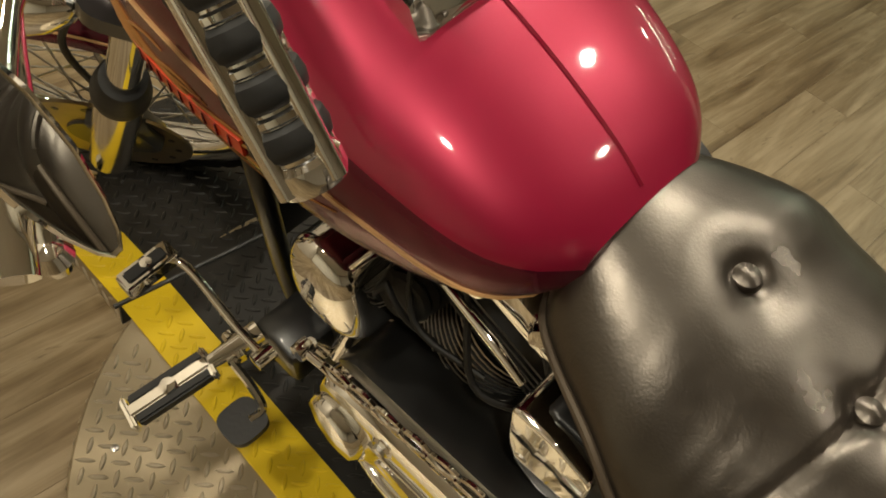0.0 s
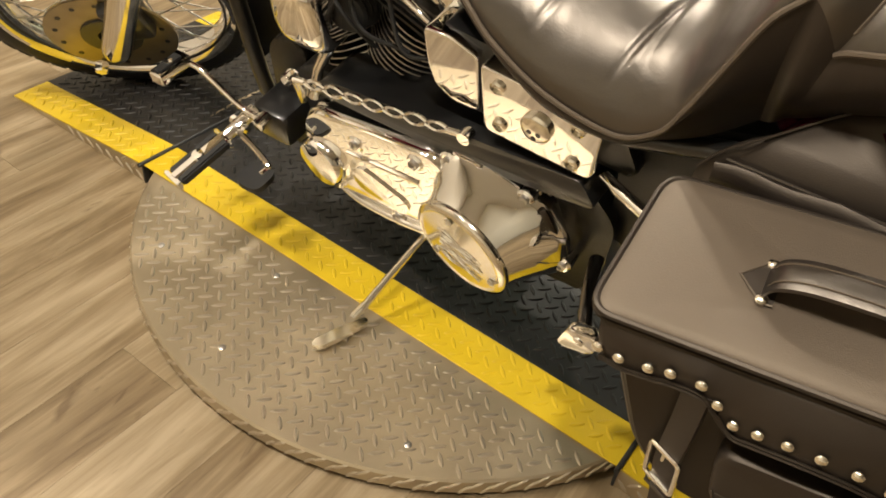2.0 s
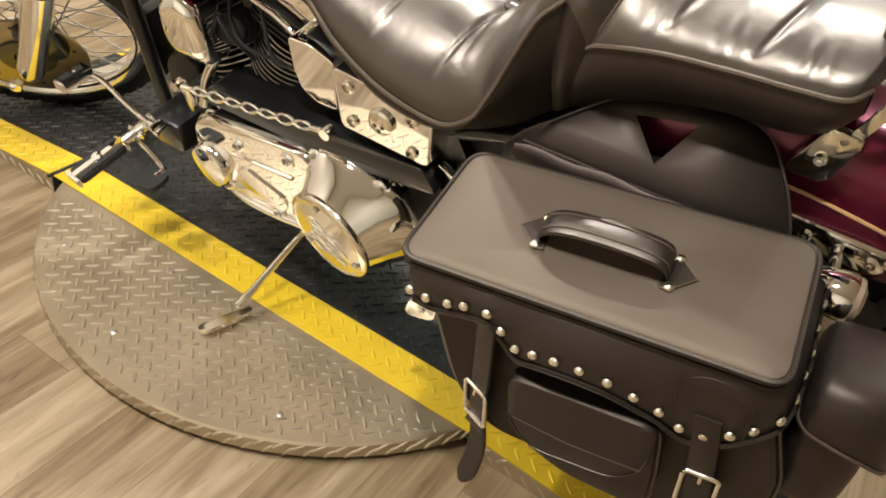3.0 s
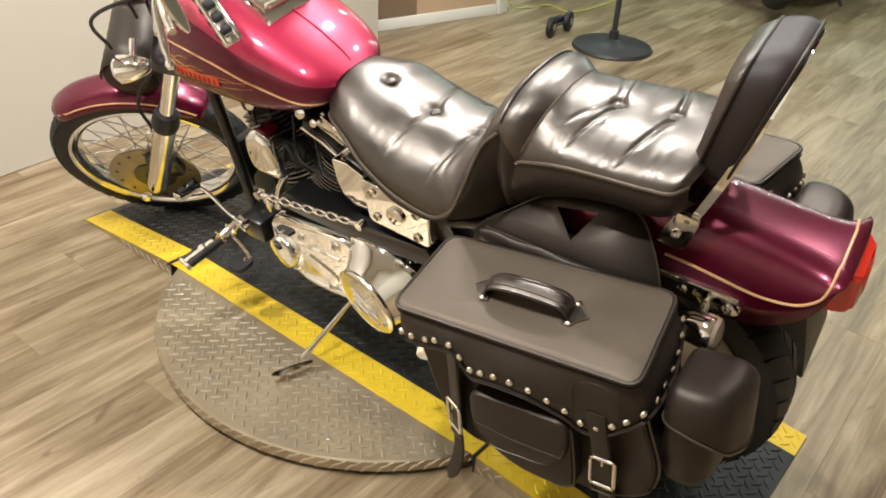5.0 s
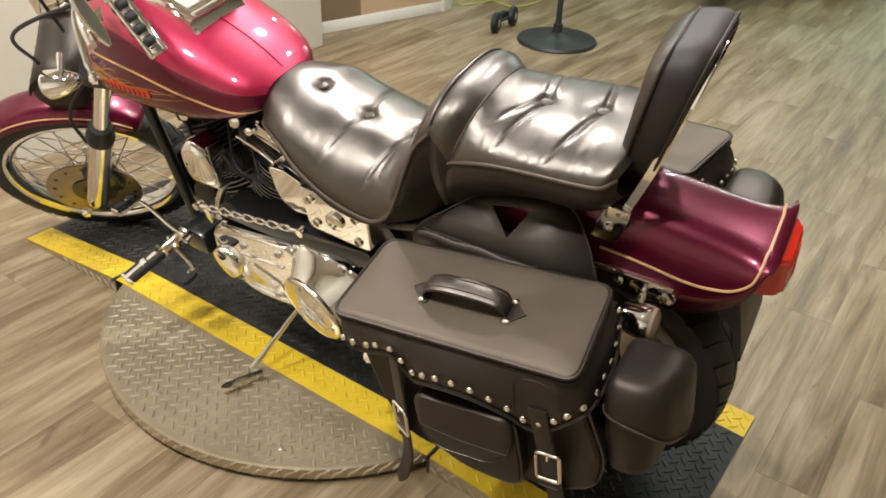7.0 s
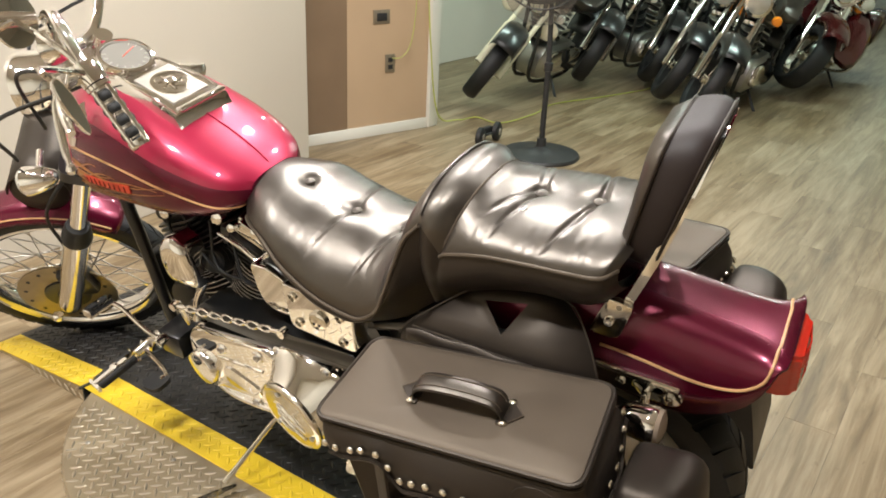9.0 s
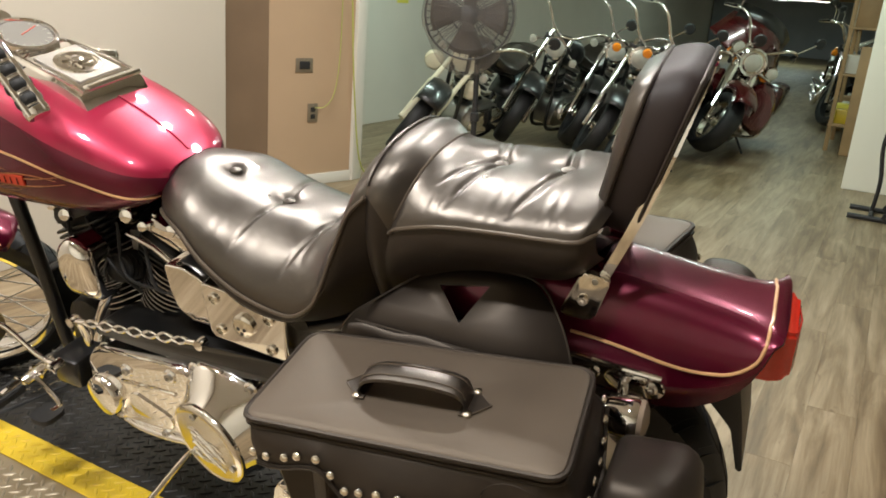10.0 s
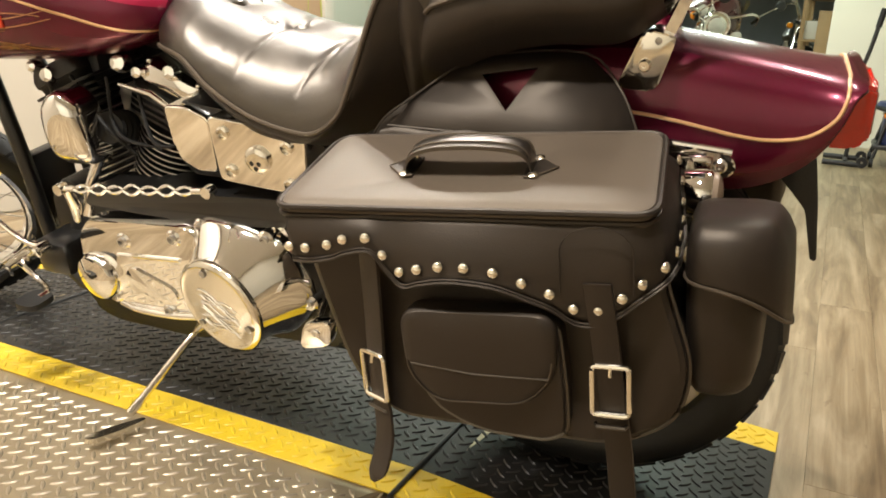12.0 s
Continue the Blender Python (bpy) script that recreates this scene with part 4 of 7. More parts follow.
part("derby_lid", moved(lathe([(0.097, -0.006), (0.0975, 0.001), (0.095, 0.005), (0.088, 0.008), (0.085, 0.0065), (0.08, 0.0065), (0.04, 0.0085), (0.001, 0.0095)], DC, (0, -1, 0), 56), LID), CHROME_WORN, primary, "round engraved chrome lid")
for k in range(3):
    a = radians(100 + 120 * k)
    bolt(LID @ (DC + Vector((0.074 * math.cos(a), -0.0085, 0.074 * math.sin(a)))), (-0.15, -1, -0.08), 0.007, 0.003, primary, STEEL)
random.seed(3)
for k in range(13):
    # engraved flames on the lid
    z0 = -0.035 + 0.0055 * k
    x0 = -0.045 + 0.012 * random.random()
    ph = 6 * random.random()
    pts = [LID @ (DC + Vector((x0 + 0.085 * t, -0.0098, z0 + 0.007 * math.sin(ph + 6 * t) - 0.018 * t))) for t in [j / 10 for j in range(11)]]
    part("engraved_flame", tube(pts, [0.0016 * (1 - 0.6 * j / 10) for j in range(11)], 5), CHROME, primary)
part("nose_cover", lathe([(0.052, -0.01), (0.052, 0.014), (0.046, 0.022), (0.025, 0.027), (0.001, 0.028)], (0.535, -0.18, 0.325), (-0.1, -1, 0.0), 36), CHROME, primary, "round chrome nose cover")
part("lower_lip", tube(smooth_path([(0.57, -0.181, 0.266), (0.62, -0.188, 0.262), (0.70, -0.19, 0.266), (0.775, -0.19, 0.278)], 5), 0.0085, 10), CHROME, primary, "rounded lower edge")
o = round_outline([(0.605, 0.312), (0.61, 0.352), (0.632, 0.362), (0.722, 0.33), (0.732, 0.305), (0.712, 0.29), (0.65, 0.292)], 0.028, 6)
part("inspection_cover", prism(o, -0.192, -0.184, 0.003), CHROME, primary, "low oval inspection cover")
part("step_rib", tube([(0.60, -0.1885, 0.385), (0.68, -0.1895, 0.392), (0.755, -0.1895, 0.398)], 0.004, 8), CHROME, primary, "pressed step across the face")
for x, z, y in ((0.624, 0.418, -0.176), (0.751, 0.443, -0.176), (0.808, 0.468, -0.16), (0.948, 0.464, -0.16), (1.02, 0.345, -0.158), (0.565, 0.285, -0.176), (0.80, 0.39, -0.18), (0.70, 0.275, -0.176)):
    part("boss", lathe([(0.017, -0.05), (0.017, 0.012), (0.013, 0.016), (0.009, 0.016)], (x, y, z), (0, -1, 0), 18), CHROME, primary)
    part("socket_bolt", lathe([(0.009, 0.008), (0.009, 0.02), (0.005, 0.021), (0.0045, 0.014), (0.0005, 0.014)], (x, y, z), (0, -1, 0), 12), STEEL, primary)
# black arc modelled in place of a dark reflection in the chrome
part("housing_slot", tube(smooth_path([(0.93, -0.186, 0.40), (0.955, -0.183, 0.425), (0.985, -0.176, 0.437)]), [0.002] + [0.008] * 11 + [0.002], 8), BLACK_PAINT, primary, "narrow dark mark")
plate = part("upper_plate", prism(round_outline([(0.785, 0.44), (0.796, 0.503), (0.812, 0.512), (0.858, 0.516), (0.867, 0.492), (0.972, 0.484), (0.985, 0.44)], 0.012), -0.147, -0.112, 0.004), CHROME, primary, "chrome plate behind the clutch housing")
part("plate_rim", tube([(0.79, -0.1475, 0.47), (0.799, -0.1475, 0.503), (0.814, -0.1475, 0.511), (0.857, -0.1475, 0.515), (0.866, -0.1475, 0.493), (0.971, -0.1475, 0.484)], 0.003, 6), CHROME, plate)
part("plate_slot", box((0.812, -0.149, 0.492), (0.842, -0.1465, 0.498), 0.001, 1), BLACK_PAINT, plate, "narrow dark mark")
part("plate_bolt", lathe([(0.006, 0), (0.006, 0.004), (0.003, 0.005), (0.0005, 0.003)], (0.888, -0.147, 0.483), (0, -1, 0), 10), STEEL, plate)

# -- side covers --
o = round_outline([(0.756, 0.62), (0.752, 0.684), (0.80, 0.685), (0.846, 0.668), (0.846, 0.567), (0.802, 0.565), (0.768, 0.583)], 0.010, 5)
bm = bmesh.new()
rings(bm, [[Vector((0.805 + (x - 0.805) * s, y, 0.62 + (z - 0.62) * s)) for x, z in o] for y, s in ((-0.085, 1.0), (-0.128, 1.0), (-0.134, 1.0), (-0.136, 1.0), (-0.1395, 0.992), (-0.1415, 0.975), (-0.1422, 0.955), (-0.1424, 0.93), (-0.1424, 0.9), (-0.1424, 0.5))])
coil = part("coil_cover", bm, CHROME, bike, "polished chrome coil cover")
o = round_outline([(0.868, 0.565), (0.862, 0.682), (1.056, 0.668), (1.045, 0.555)], 0.012, 5)
bm = bmesh.new()
rings(bm, [[Vector((0.955 + (x - 0.955) * s, y, 0.61 + (z - 0.61) * s)) for x, z in o] for y, s in ((-0.11, 1.0), (-0.15, 1.0), (-0.156, 1.0), (-0.158, 1.0), (-0.1625, 0.992), (-0.1644, 0.978), (-0.165, 0.96), (-0.165, 0.94), (-0.165, 0.91), (-0.165, 0.6))])
batt = part("battery_cover", bm, CHROME, bike, "polished chrome battery cover")
for x, z in ((0.893, 0.655), (1.018, 0.641), (0.897, 0.587), (1.014, 0.574)):
    part("cover_bolt", lathe([(0.0115, -0.002), (0.0115, 0.004), (0.008, 0.006), (0.0075, 0.002), (0.004, 0.002), (0.0005, 0.003)], (x, -0.165, z), (0, -1, 0), 16), CHROME_WORN, batt)
part("medallion", lathe([(0.024, -0.002), (0.024, 0.006), (0.021, 0.009), (0.012, 0.011), (0.001, 0.0115)], (0.957, -0.165, 0.614), (0, -1, 0), 28), CHROME_WORN, batt, "round chrome medallion")
for dx, dz in ((-0.007, -0.004), (0.007, -0.004), (0.0, -0.013)):
    part("medallion_pit", lathe([(0.0042, 0.009), (0.0042, 0.0115), (0.0005, 0.012)], (0.957 + dx, -0.165, 0.614 + dz), (0, -1, 0), 10), BLACK_PAINT, batt)

# -- horn cover: a deep chrome teardrop --
o = round_outline([(0.474, 0.60), (0.482, 0.665), (0.528, 0.70), (0.575, 0.672), (0.585, 0.60), (0.58, 0.548), (0.49, 0.545)], 0.03, 8)
bm = bmesh.new()
rings(bm, [[Vector((0.515 + (x - 0.53) * s, y, 0.612 + (z - 0.612) * s + dz)) for x, z in o] for y, s, dz in [(-0.105, 1.0, 0)] + [(-0.142 - 0.036 * math.sin(a), math.cos(a) ** 0.6, 0.012 * math.sin(a)) for a in [math.pi / 2 * j / 12 * 0.985 for j in range(13)]]])
horn = part("horn_cover", bm, CHROME, bike, "chrome teardrop horn cover")
part("horn_bracket", tube([(0.54, -0.12, 0.55), (0.52, -0.14, 0.50), (0.505, -0.15, 0.44)], [0.012, 0.010, 0.012], 10), CHROME, horn)

# -- flame-cut shift rod --
ROD0, ROD1 = Vector((0.505, -0.195, 0.515)), Vector((0.845, -0.175, 0.545))
rod = part("shift_rod", tube([ROD0, ROD0.lerp(ROD1, 0.1)], 0.006, 10), CHROME, bike, "chrome shift rod cut in flame loops")
for k in range(7):
    t0, t1 = 0.1 + 0.115 * k, 0.1 + 0.115 * (k + 1)
    for s in (-1, 1):
        pts = [ROD0.lerp(ROD1, t0 + (t1 - t0) * j / 8) + Vector((0, 0.002 * s, s * 0.009 * math.sin(math.pi * j / 8) * (1.0 if k % 2 else 0.7))) for j in range(9)]
        part("flame_link", tube(pts, 0.0034, 6), CHROME, rod)
part("rod_end", tube([ROD0.lerp(ROD1, 0.9), ROD1], 0.006, 10), CHROME, rod)
for p in (ROD0, ROD1):
    part("rod_joint", lathe([(0.011, -0.01), (0.012, 0.0), (0.011, 0.01)], p, (0, -1, 0), 16), CHROME, rod)
part("shift_arm", tube([ROD0 + Vector((0, 0.01, 0)), (0.50, -0.17, 0.47), (0.485, -0.16, 0.43)], [0.008, 0.012, 0.009], 10), CHROME_WORN, rod)

# -- frame --
for side in (-1, 1):
    pts = smooth_path([(0.17, side * 0.03, 0.86), (0.22, side * 0.055, 0.72), (0.27, side * 0.075, 0.5), (0.29, side * 0.08, 0.30), (0.34, side * 0.085, 0.235), (0.45, side * 0.09, 0.215), (1.05, side * 0.09, 0.215), (1.12, side * 0.09, 0.27)], 6)
    part("frame_tube", tube(pts, 0.016, 12), BLACK_PAINT, bike, "black frame tube")
    part("swing_arm", tube([(1.08, side * 0.115, 0.30), (1.25, side * 0.125, 0.31), (REAR_X + 0.05, side * 0.12, R_REAR)], [0.022, 0.02, 0.018], 14), BLACK_PAINT, bike, "black swing arm")
    part("shock", lathe([(0.012, 0), (0.028, 0.02), (0.028, 0.2), (0.022, 0.22), (0.022, 0.3), (0.012, 0.32)], (REAR_X - 0.09, side * 0.15, 0.36), (-0.12, 0, 1), 18), CHROME, bike, "chrome rear shock")
part("backbone", tube([(0.12, 0, 0.85), (0.5, 0, 0.79), (0.8, 0, 0.74), (1.1, 0, 0.62)], 0.025, 12), BLACK_PAINT, bike, "black frame backbone")
part("inner_guard", prism(round_outline([(1.06, 0.36), (1.06, 0.60), (1.13, 0.655), (1.36, 0.73), (1.36, 0.52), (1.22, 0.36)], 0.03), -0.10, 0.10, 0.01), BLACK_FIN, bike, "black inner guard under the seat")
part("seat_rail", tube([(1.05, -0.11, 0.60), (1.2, -0.118, 0.66), (1.4, -0.118, 0.70)], 0.015, 10), BLACK_PAINT, bike)
random.seed(9)
for k in range(5):
    # wires and hoses between engine and tank
    a = Vector((0.40 + 0.08 * k, -0.07 - 0.01 * (k % 2), 0.70))
    b = Vector((0.55 + 0.07 * k, -0.10, 0.54 + 0.02 * k))
    m1 = a.lerp(b, 0.5) + Vector((0.03 * math.sin(k * 2), -0.03, -0.02 + 0.03 * math.cos(k)))
    part("hose", tube(smooth_path([a, m1, b], 6), 0.004, 8), RUBBER, bike, "black rubber hose")
for x, z, r in ((0.395, 0.715, 0.012), (0.43, 0.70, 0.016), (0.62, 0.735, 0.017), (0.66, 0.72, 0.012), (0.735, 0.725, 0.014)):
    part("fitting", lathe([(r, -0.014), (r * 1.1, 0), (r * 0.8, 0.014), (0.002, 0.016)], (x, -0.085, z), (0.3, -1, 0.3), 14), CHROME, bike, "chrome fitting")
part("head_bracket", tube([(0.62, -0.1, 0.70), (0.70, -0.11, 0.69), (0.74, -0.11, 0.665)], [0.004, 0.006, 0.005], 10), CHROME, bike, "chrome engine bracket")

# -- finned regulator between the down tubes --
reg = part("voltage_regulator", box((0.226, -0.055, 0.34), (0.262, 0.055, 0.50), 0.006), BLACK_FIN, bike, "black finned voltage regulator")
for k in range(6):
    part("regulator_fin", box((0.21, -0.052, 0.352 + 0.025 * k), (0.228, 0.052, 0.357 + 0.025 * k), 0.001, 1), BLACK_FIN, reg)

# -- forward controls: peg, toe lever, heel pad --
part("control_mount", box((0.36, -0.185, 0.30), (0.445, -0.085, 0.375), 0.012), BLACK_PAINT, bike, "black control mount")
PEG0, PEG1 = Vector((0.366, -0.20, 0.356)), Vector((0.334, -0.373, 0.326))
pd = (PEG1 - PEG0).normalized()
pu = Vector((pd.y, -pd.x, 0)).normalized()
pw = pu.cross(pd)
if pw.z < 0:
    pw = -pw


def bar_box(a, b, w, h, bevel=0.003):
    bm = bmesh.new()
    rings(bm, [[p + pu * x + pw * z for x, z in ((-w, -h), (w, -h), (w, h), (-w, h))] for p in (a, b)])
    bmesh.ops.bevel(bm, geom=list(bm.edges), offset=bevel, segments=2, affect="EDGES")
    return bm


peg = part("foot_peg", bar_box(PEG0 + pd * 0.055, PEG1, 0.009, 0.011), CHROME, bike, "chrome foot peg with rubber pads")
for s in (-1, 1):
    part("peg_rubber", bar_box(PEG0 + pd * 0.062 + pu * 0.015 * s, PEG1 - pd * 0.006 + pu * 0.015 * s, 0.0075, 0.009), RUBBER, peg, "black rubber pad")
for end in (PEG0 + pd * 0.056, PEG1 - pd * 0.004):
    part("peg_end", bar_box(end, end + pd * 0.008, 0.025, 0.011), CHROME, peg)
part("peg_emblem", lathe([(0.011, 0.008), (0.011, 0.014), (0.001, 0.015)], (PEG0 + PEG1) / 2 + pd * 0.028, pw, 18), CHROME, peg)
part("peg_clevis", tube([PEG0 - pd * 0.02, PEG0 + pd * 0.03, PEG0 + pd * 0.058], [0.017, 0.014, 0.011], 12), CHROME, peg)
for s in (-1, 1):
    part("clevis_nut", lathe([(0.009, 0), (0.009, 0.01), (0.001, 0.011)], PEG0 + pd * 0.02 + pu * 0.013 * s, pu * s, 6), CHROME, peg)
BASE, KNEE, TOE = Vector((0.412, -0.205, 0.375)), Vector((0.252, -0.21, 0.458)), Vector((0.266, -0.29, 0.47))
lever = part("toe_lever", tube(smooth_path([BASE, BASE.lerp(KNEE, 0.35) + Vector((0, 0, -0.012)), BASE.lerp(KNEE, 0.8), KNEE + Vector((0.0, -0.01, 0.0))], 6), [0.0085] * 2 + [0.006] * 15 + [0.007] * 2, 10), CHROME, bike, "chrome toe shift lever")
part("lever_hub", lathe([(0.013, -0.014), (0.013, 0.014), (0.001, 0.015)], BASE, (0, -1, 0), 18), CHROME, lever)
td = (TOE - KNEE).normalized()
pu, pw, pd = Vector((1, 0, 0)), Vector((0, 0, 1)), td
part("toe_peg", bar_box(KNEE, TOE, 0.016, 0.012), CHROME, lever)
part("toe_rubber", bar_box(KNEE + td * 0.012 + Vector((0, 0, 0.006)), TOE - td * 0.008 + Vector((0, 0, 0.006)), 0.011, 0.009), RUBBER, lever, "black rubber pad")
part("toe_emblem", lathe([(0.008, 0.013), (0.008, 0.017), (0.001, 0.0175)], (KNEE + TOE) / 2, (0, 0, 1), 14), CHROME, lever)
arm = part("heel_arm", tube(smooth_path([(0.375, -0.235, 0.352), (0.408, -0.234, 0.322), (0.436, -0.24, 0.300), (0.436, -0.262, 0.296)], 5), 0.0065, 8), CHROME, bike, "chrome heel arm")
o = round_outline([(0.40, -0.30), (0.40, -0.24), (0.46, -0.24), (0.46, -0.30)], 0.022, 5)
bm = bmesh.new()
rings(bm, [[Vector((x, y, z)) for x, y in o] for z in (0.287, 0.299)])
part("heel_pad", bm, RUBBER, arm, "black rubber heel pad")


# -- side stand --
foot = Vector((0.685, -0.395, 0.128))
pts = smooth_path([(0.752, -0.15, 0.24), (0.742, -0.19, 0.225), (0.725, -0.25, 0.192), (0.708, -0.315, 0.157), (0.698, -0.345, 0.140)], 6)
stand = part("side_stand", tube(pts, [0.012] * 4 + [0.0075] * 15 + [0.0085] * 6, 12), CHROME_WORN, bike, "chrome side stand")
o = [(-0.045, -0.004), (-0.03, -0.015), (0.02, -0.014), (0.075, -0.003), (0.075, 0.009), (0.02, 0.011), (-0.035, 0.006)]
rot = Matrix.Translation(foot) @ Matrix.Rotation(radians(-13.5), 4, "X") @ Matrix.Rotation(radians(68), 4, "Z")
bm = bmesh.new()
rings(bm, [[Vector((x, y, z)) for x, y in round_outline(o, 0.01, 4)] for z in (-0.005, -0.003, 0.003, 0.005)])
part("stand_foot", moved(bm, rot), CHROME_WORN, stand, "worn steel stand foot")

# -- passenger peg, folded --
pp = part("passenger_peg", tube([(1.07, -0.15, 0.37), (1.09, -0.22, 0.385), (1.125, -0.30, 0.39)], [0.013, 0.010, 0.012], 12), DARK_CHROME, bike, "dark passenger peg bracket")
part("peg_plate", prism(round_outline([(1.085, 0.352), (1.10, 0.405), (1.15, 0.415), (1.145, 0.37)], 0.012), -0.305, -0.285, 0.004), CHROME, pp)
bolt((1.12, -0.305, 0.388), (0, -1, 0), 0.009, 0.004, pp)
part("rear_link", tube([(1.05, -0.13, 0.535), (1.16, -0.18, 0.545)], 0.010, 12), CHROME, bike, "chrome rear link bar")

# -- handlebar, left grip and levers --
END = Vector((0.658, -0.243, 1.006))
GD = Vector((-0.56, 0.0, 0.83)).normalized()
INNER = END + GD * 0.13
bar_pts = [INNER - GD * 0.02, INNER + GD * 0.06, INNER + Vector((-0.10, 0.02, 0.12)), (0.36, -0.17, 1.20), (0.22, -0.08, 1.14), (0.14, -0.02, 1.06), (0.12, 0.08, 1.06), (0.06, 0.2, 1.17), (-0.02, 0.33, 1.22), (0.02, 0.42, 1.18), (0.10, 0.47, 1.12)]
handlebar = part("handlebar", tube(smooth_path(bar_pts, 8), 0.0127, 14), CHROME, bike, "chrome handlebar")
prof = [(0.005, -0.004), (0.019, -0.004), (0.0215, 0.002), (0.0215, 0.011), (0.018, 0.015)]
for k in range(4):
    h = 0.016 + 0.0275 * k
    prof += [(0.0185, h), (0.0185, h + 0.021), (0.0205, h + 0.0225), (0.0205, h + 0.026), (0.0185, h + 0.0275)]
prof += [(0.024, 0.128), (0.024, 0.136), (0.012, 0.138)]
grip = part("hand_grip", lathe(prof, END, GD, 28), CHROME, bike, "chrome hand grip with black rubber bands")
gu, gv = axes_for(GD)
for k in range(4):
    h = 0.0175 + 0.0275 * k
    part("rubber_band", lathe([(0.0186, h), (0.022, h + 0.003), (0.0232, h + 0.009), (0.022, h + 0.016), (0.0186, h + 0.019)], END, GD, 28), RUBBER, grip, "black rubber band")
for k in range(4):
    # chrome rails along the grip
    a = math.pi / 2 * k + 1.3
    d = gu * math.cos(a) + gv * math.sin(a)
    part("grip_rail", tube([END + d * 0.0195, END + GD * 0.125 + d * 0.0195], 0.0058, 10), CHROME, grip)
housing_c = INNER + GD * 0.03
housing = part("switch_housing", lathe([(0.014, -0.026), (0.026, -0.022), (0.028, 0.0), (0.026, 0.022), (0.014, 0.026)], housing_c, GD, 20), CHROME, bike, "chrome switch housing")
BALL = Vector((0.607, -0.367, 1.003))
piv = housing_c + Vector((-0.025, -0.045, 0.0))
part("clutch_lever", tube(smooth_path([piv, piv.lerp(BALL, 0.3) + Vector((-0.012, -0.008, 0)), piv.lerp(BALL, 0.75) + Vector((-0.008, -0.004, 0)), BALL], 6), [0.011] * 4 + [0.0085] * 11 + [0.006] * 4, 10), CHROME, handlebar, "chrome clutch lever")
part("lever_ball", lathe([(0.001, -0.011), (0.008, -0.008), (0.011, 0), (0.008, 0.008), (0.001, 0.011)], BALL, (0, 0, 1), 16), CHROME, handlebar)
part("lever_perch", box((piv.x - 0.02, piv.y - 0.012, piv.z - 0.014), (piv.x + 0.03, piv.y + 0.04, piv.z + 0.014), 0.007), CHROME, handlebar)
# long leaf-shaped mirror hanging beside the grip
TIP, TOP = Vector((0.69, -0.355, 1.086)), Vector((0.668, -0.372, 1.195))
along = (TOP - TIP).normalized()
face_n = Vector((0.75, 0.1, 0.3))
face_n = (face_n - along * face_n.dot(along)).normalized()
across = along.cross(face_n)
leaf = [(0.0, 0.002), (0.06, 0.006), (0.2, 0.0105), (0.42, 0.0145), (0.65, 0.015), (0.86, 0.012), (0.96, 0.008), (1.0, 0.003)]
span = (TOP - TIP).length


def leaf_ring(grow, lift):
    pts = [(t, w) for t, w in leaf] + [(t, -w) for t, w in reversed(leaf)]
    return [TIP + along * span * (0.5 + (t - 0.5) * (1 - (1 - grow) * 0.35)) + across * w * grow + face_n * lift for t, w in pts]


bm = bmesh.new()
rings(bm, [leaf_ring(0.35, -0.014), leaf_ring(0.8, -0.009), leaf_ring(1.0, -0.002), leaf_ring(1.0, 0.002), leaf_ring(0.88, 0.004), leaf_ring(0.82, 0.0025)])
leaf_mirror = part("leaf_mirror", bm, CHROME, handlebar, "leaf-shaped chrome mirror")
bm = bmesh.new()
rings(bm, [leaf_ring(0.82, 0.0022), leaf_ring(0.80, 0.003)])
part("mirror_glass", bm, MIRROR_GLASS, leaf_mirror, "mirror glass")
part("mirror_arm", tube(smooth_path([TOP - face_n * 0.006, TOP + along * 0.02 - face_n * 0.01, housing_c], 5), 0.006, 8), CHROME, leaf_mirror)
part("tab_lever", tube(smooth_path([piv + Vector((0.0, 0.02, 0.01)), (0.62, -0.345, 1.135), (0.69, -0.388, 1.103)], 6), [0.008] * 6 + [0.0095] * 5 + [0.008] * 2, 10), CHROME, handlebar, "short chrome lever")
mirror_c = Vector((0.37, -0.24, 1.22))
part("mirror_stem", tube(smooth_path([housing_c, housing_c + Vector((-0.05, -0.02, 0.06)), mirror_c], 6), 0.006, 8), CHROME, handlebar)
part("mirror", lathe([(0.02, -0.02), (0.045, -0.012), (0.056, 0.0), (0.055, 0.006), (0.05, 0.005), (0.001, 0.004)], mirror_c, (0.8, 0.2, 0.1), 32), CHROME, bike, "round chrome mirror")
for k, (a, b, c) in enumerate((((0.56, -0.25, 1.12), (0.30, -0.33, 1.02), (0.02, -0.18, 0.80)), ((0.57, -0.24, 1.13), (0.26, -0.22, 1.08), (0.06, -0.10, 0.86)), ((0.1, 0.25, 1.15), (-0.12, 0.05, 1.02), (0.05, -0.05, 0.84)))):
    part("control_cable", tube(smooth_path([a, b, c], 8), 0.0045, 8), RUBBER, handlebar, "black control cable")

# headlamp, signal bullets
fwd = (STEER.to_3x3() @ Vector((-1, 0, 0.05))).normalized()
hl = Vector((0.0, -0.03, 0.945))
lamp_b = part("headlamp", lathe([(0.012, -0.10), (0.045, -0.085), (0.07, -0.055), (0.083, -0.01), (0.086, 0.02), (0.09, 0.03), (0.088, 0.045), (0.08, 0.048)], hl, fwd, 36), CHROME, bike, "chrome bullet headlamp")
part("lens", lathe([(0.08, 0.042), (0.06, 0.056), (0.03, 0.063), (0.001, 0.065)], hl, fwd, 36), GLASS_WHITE, lamp_b, "clear headlamp lens")
sidew = (STEER.to_3x3() @ Vector((0, -1, 0))).normalized()
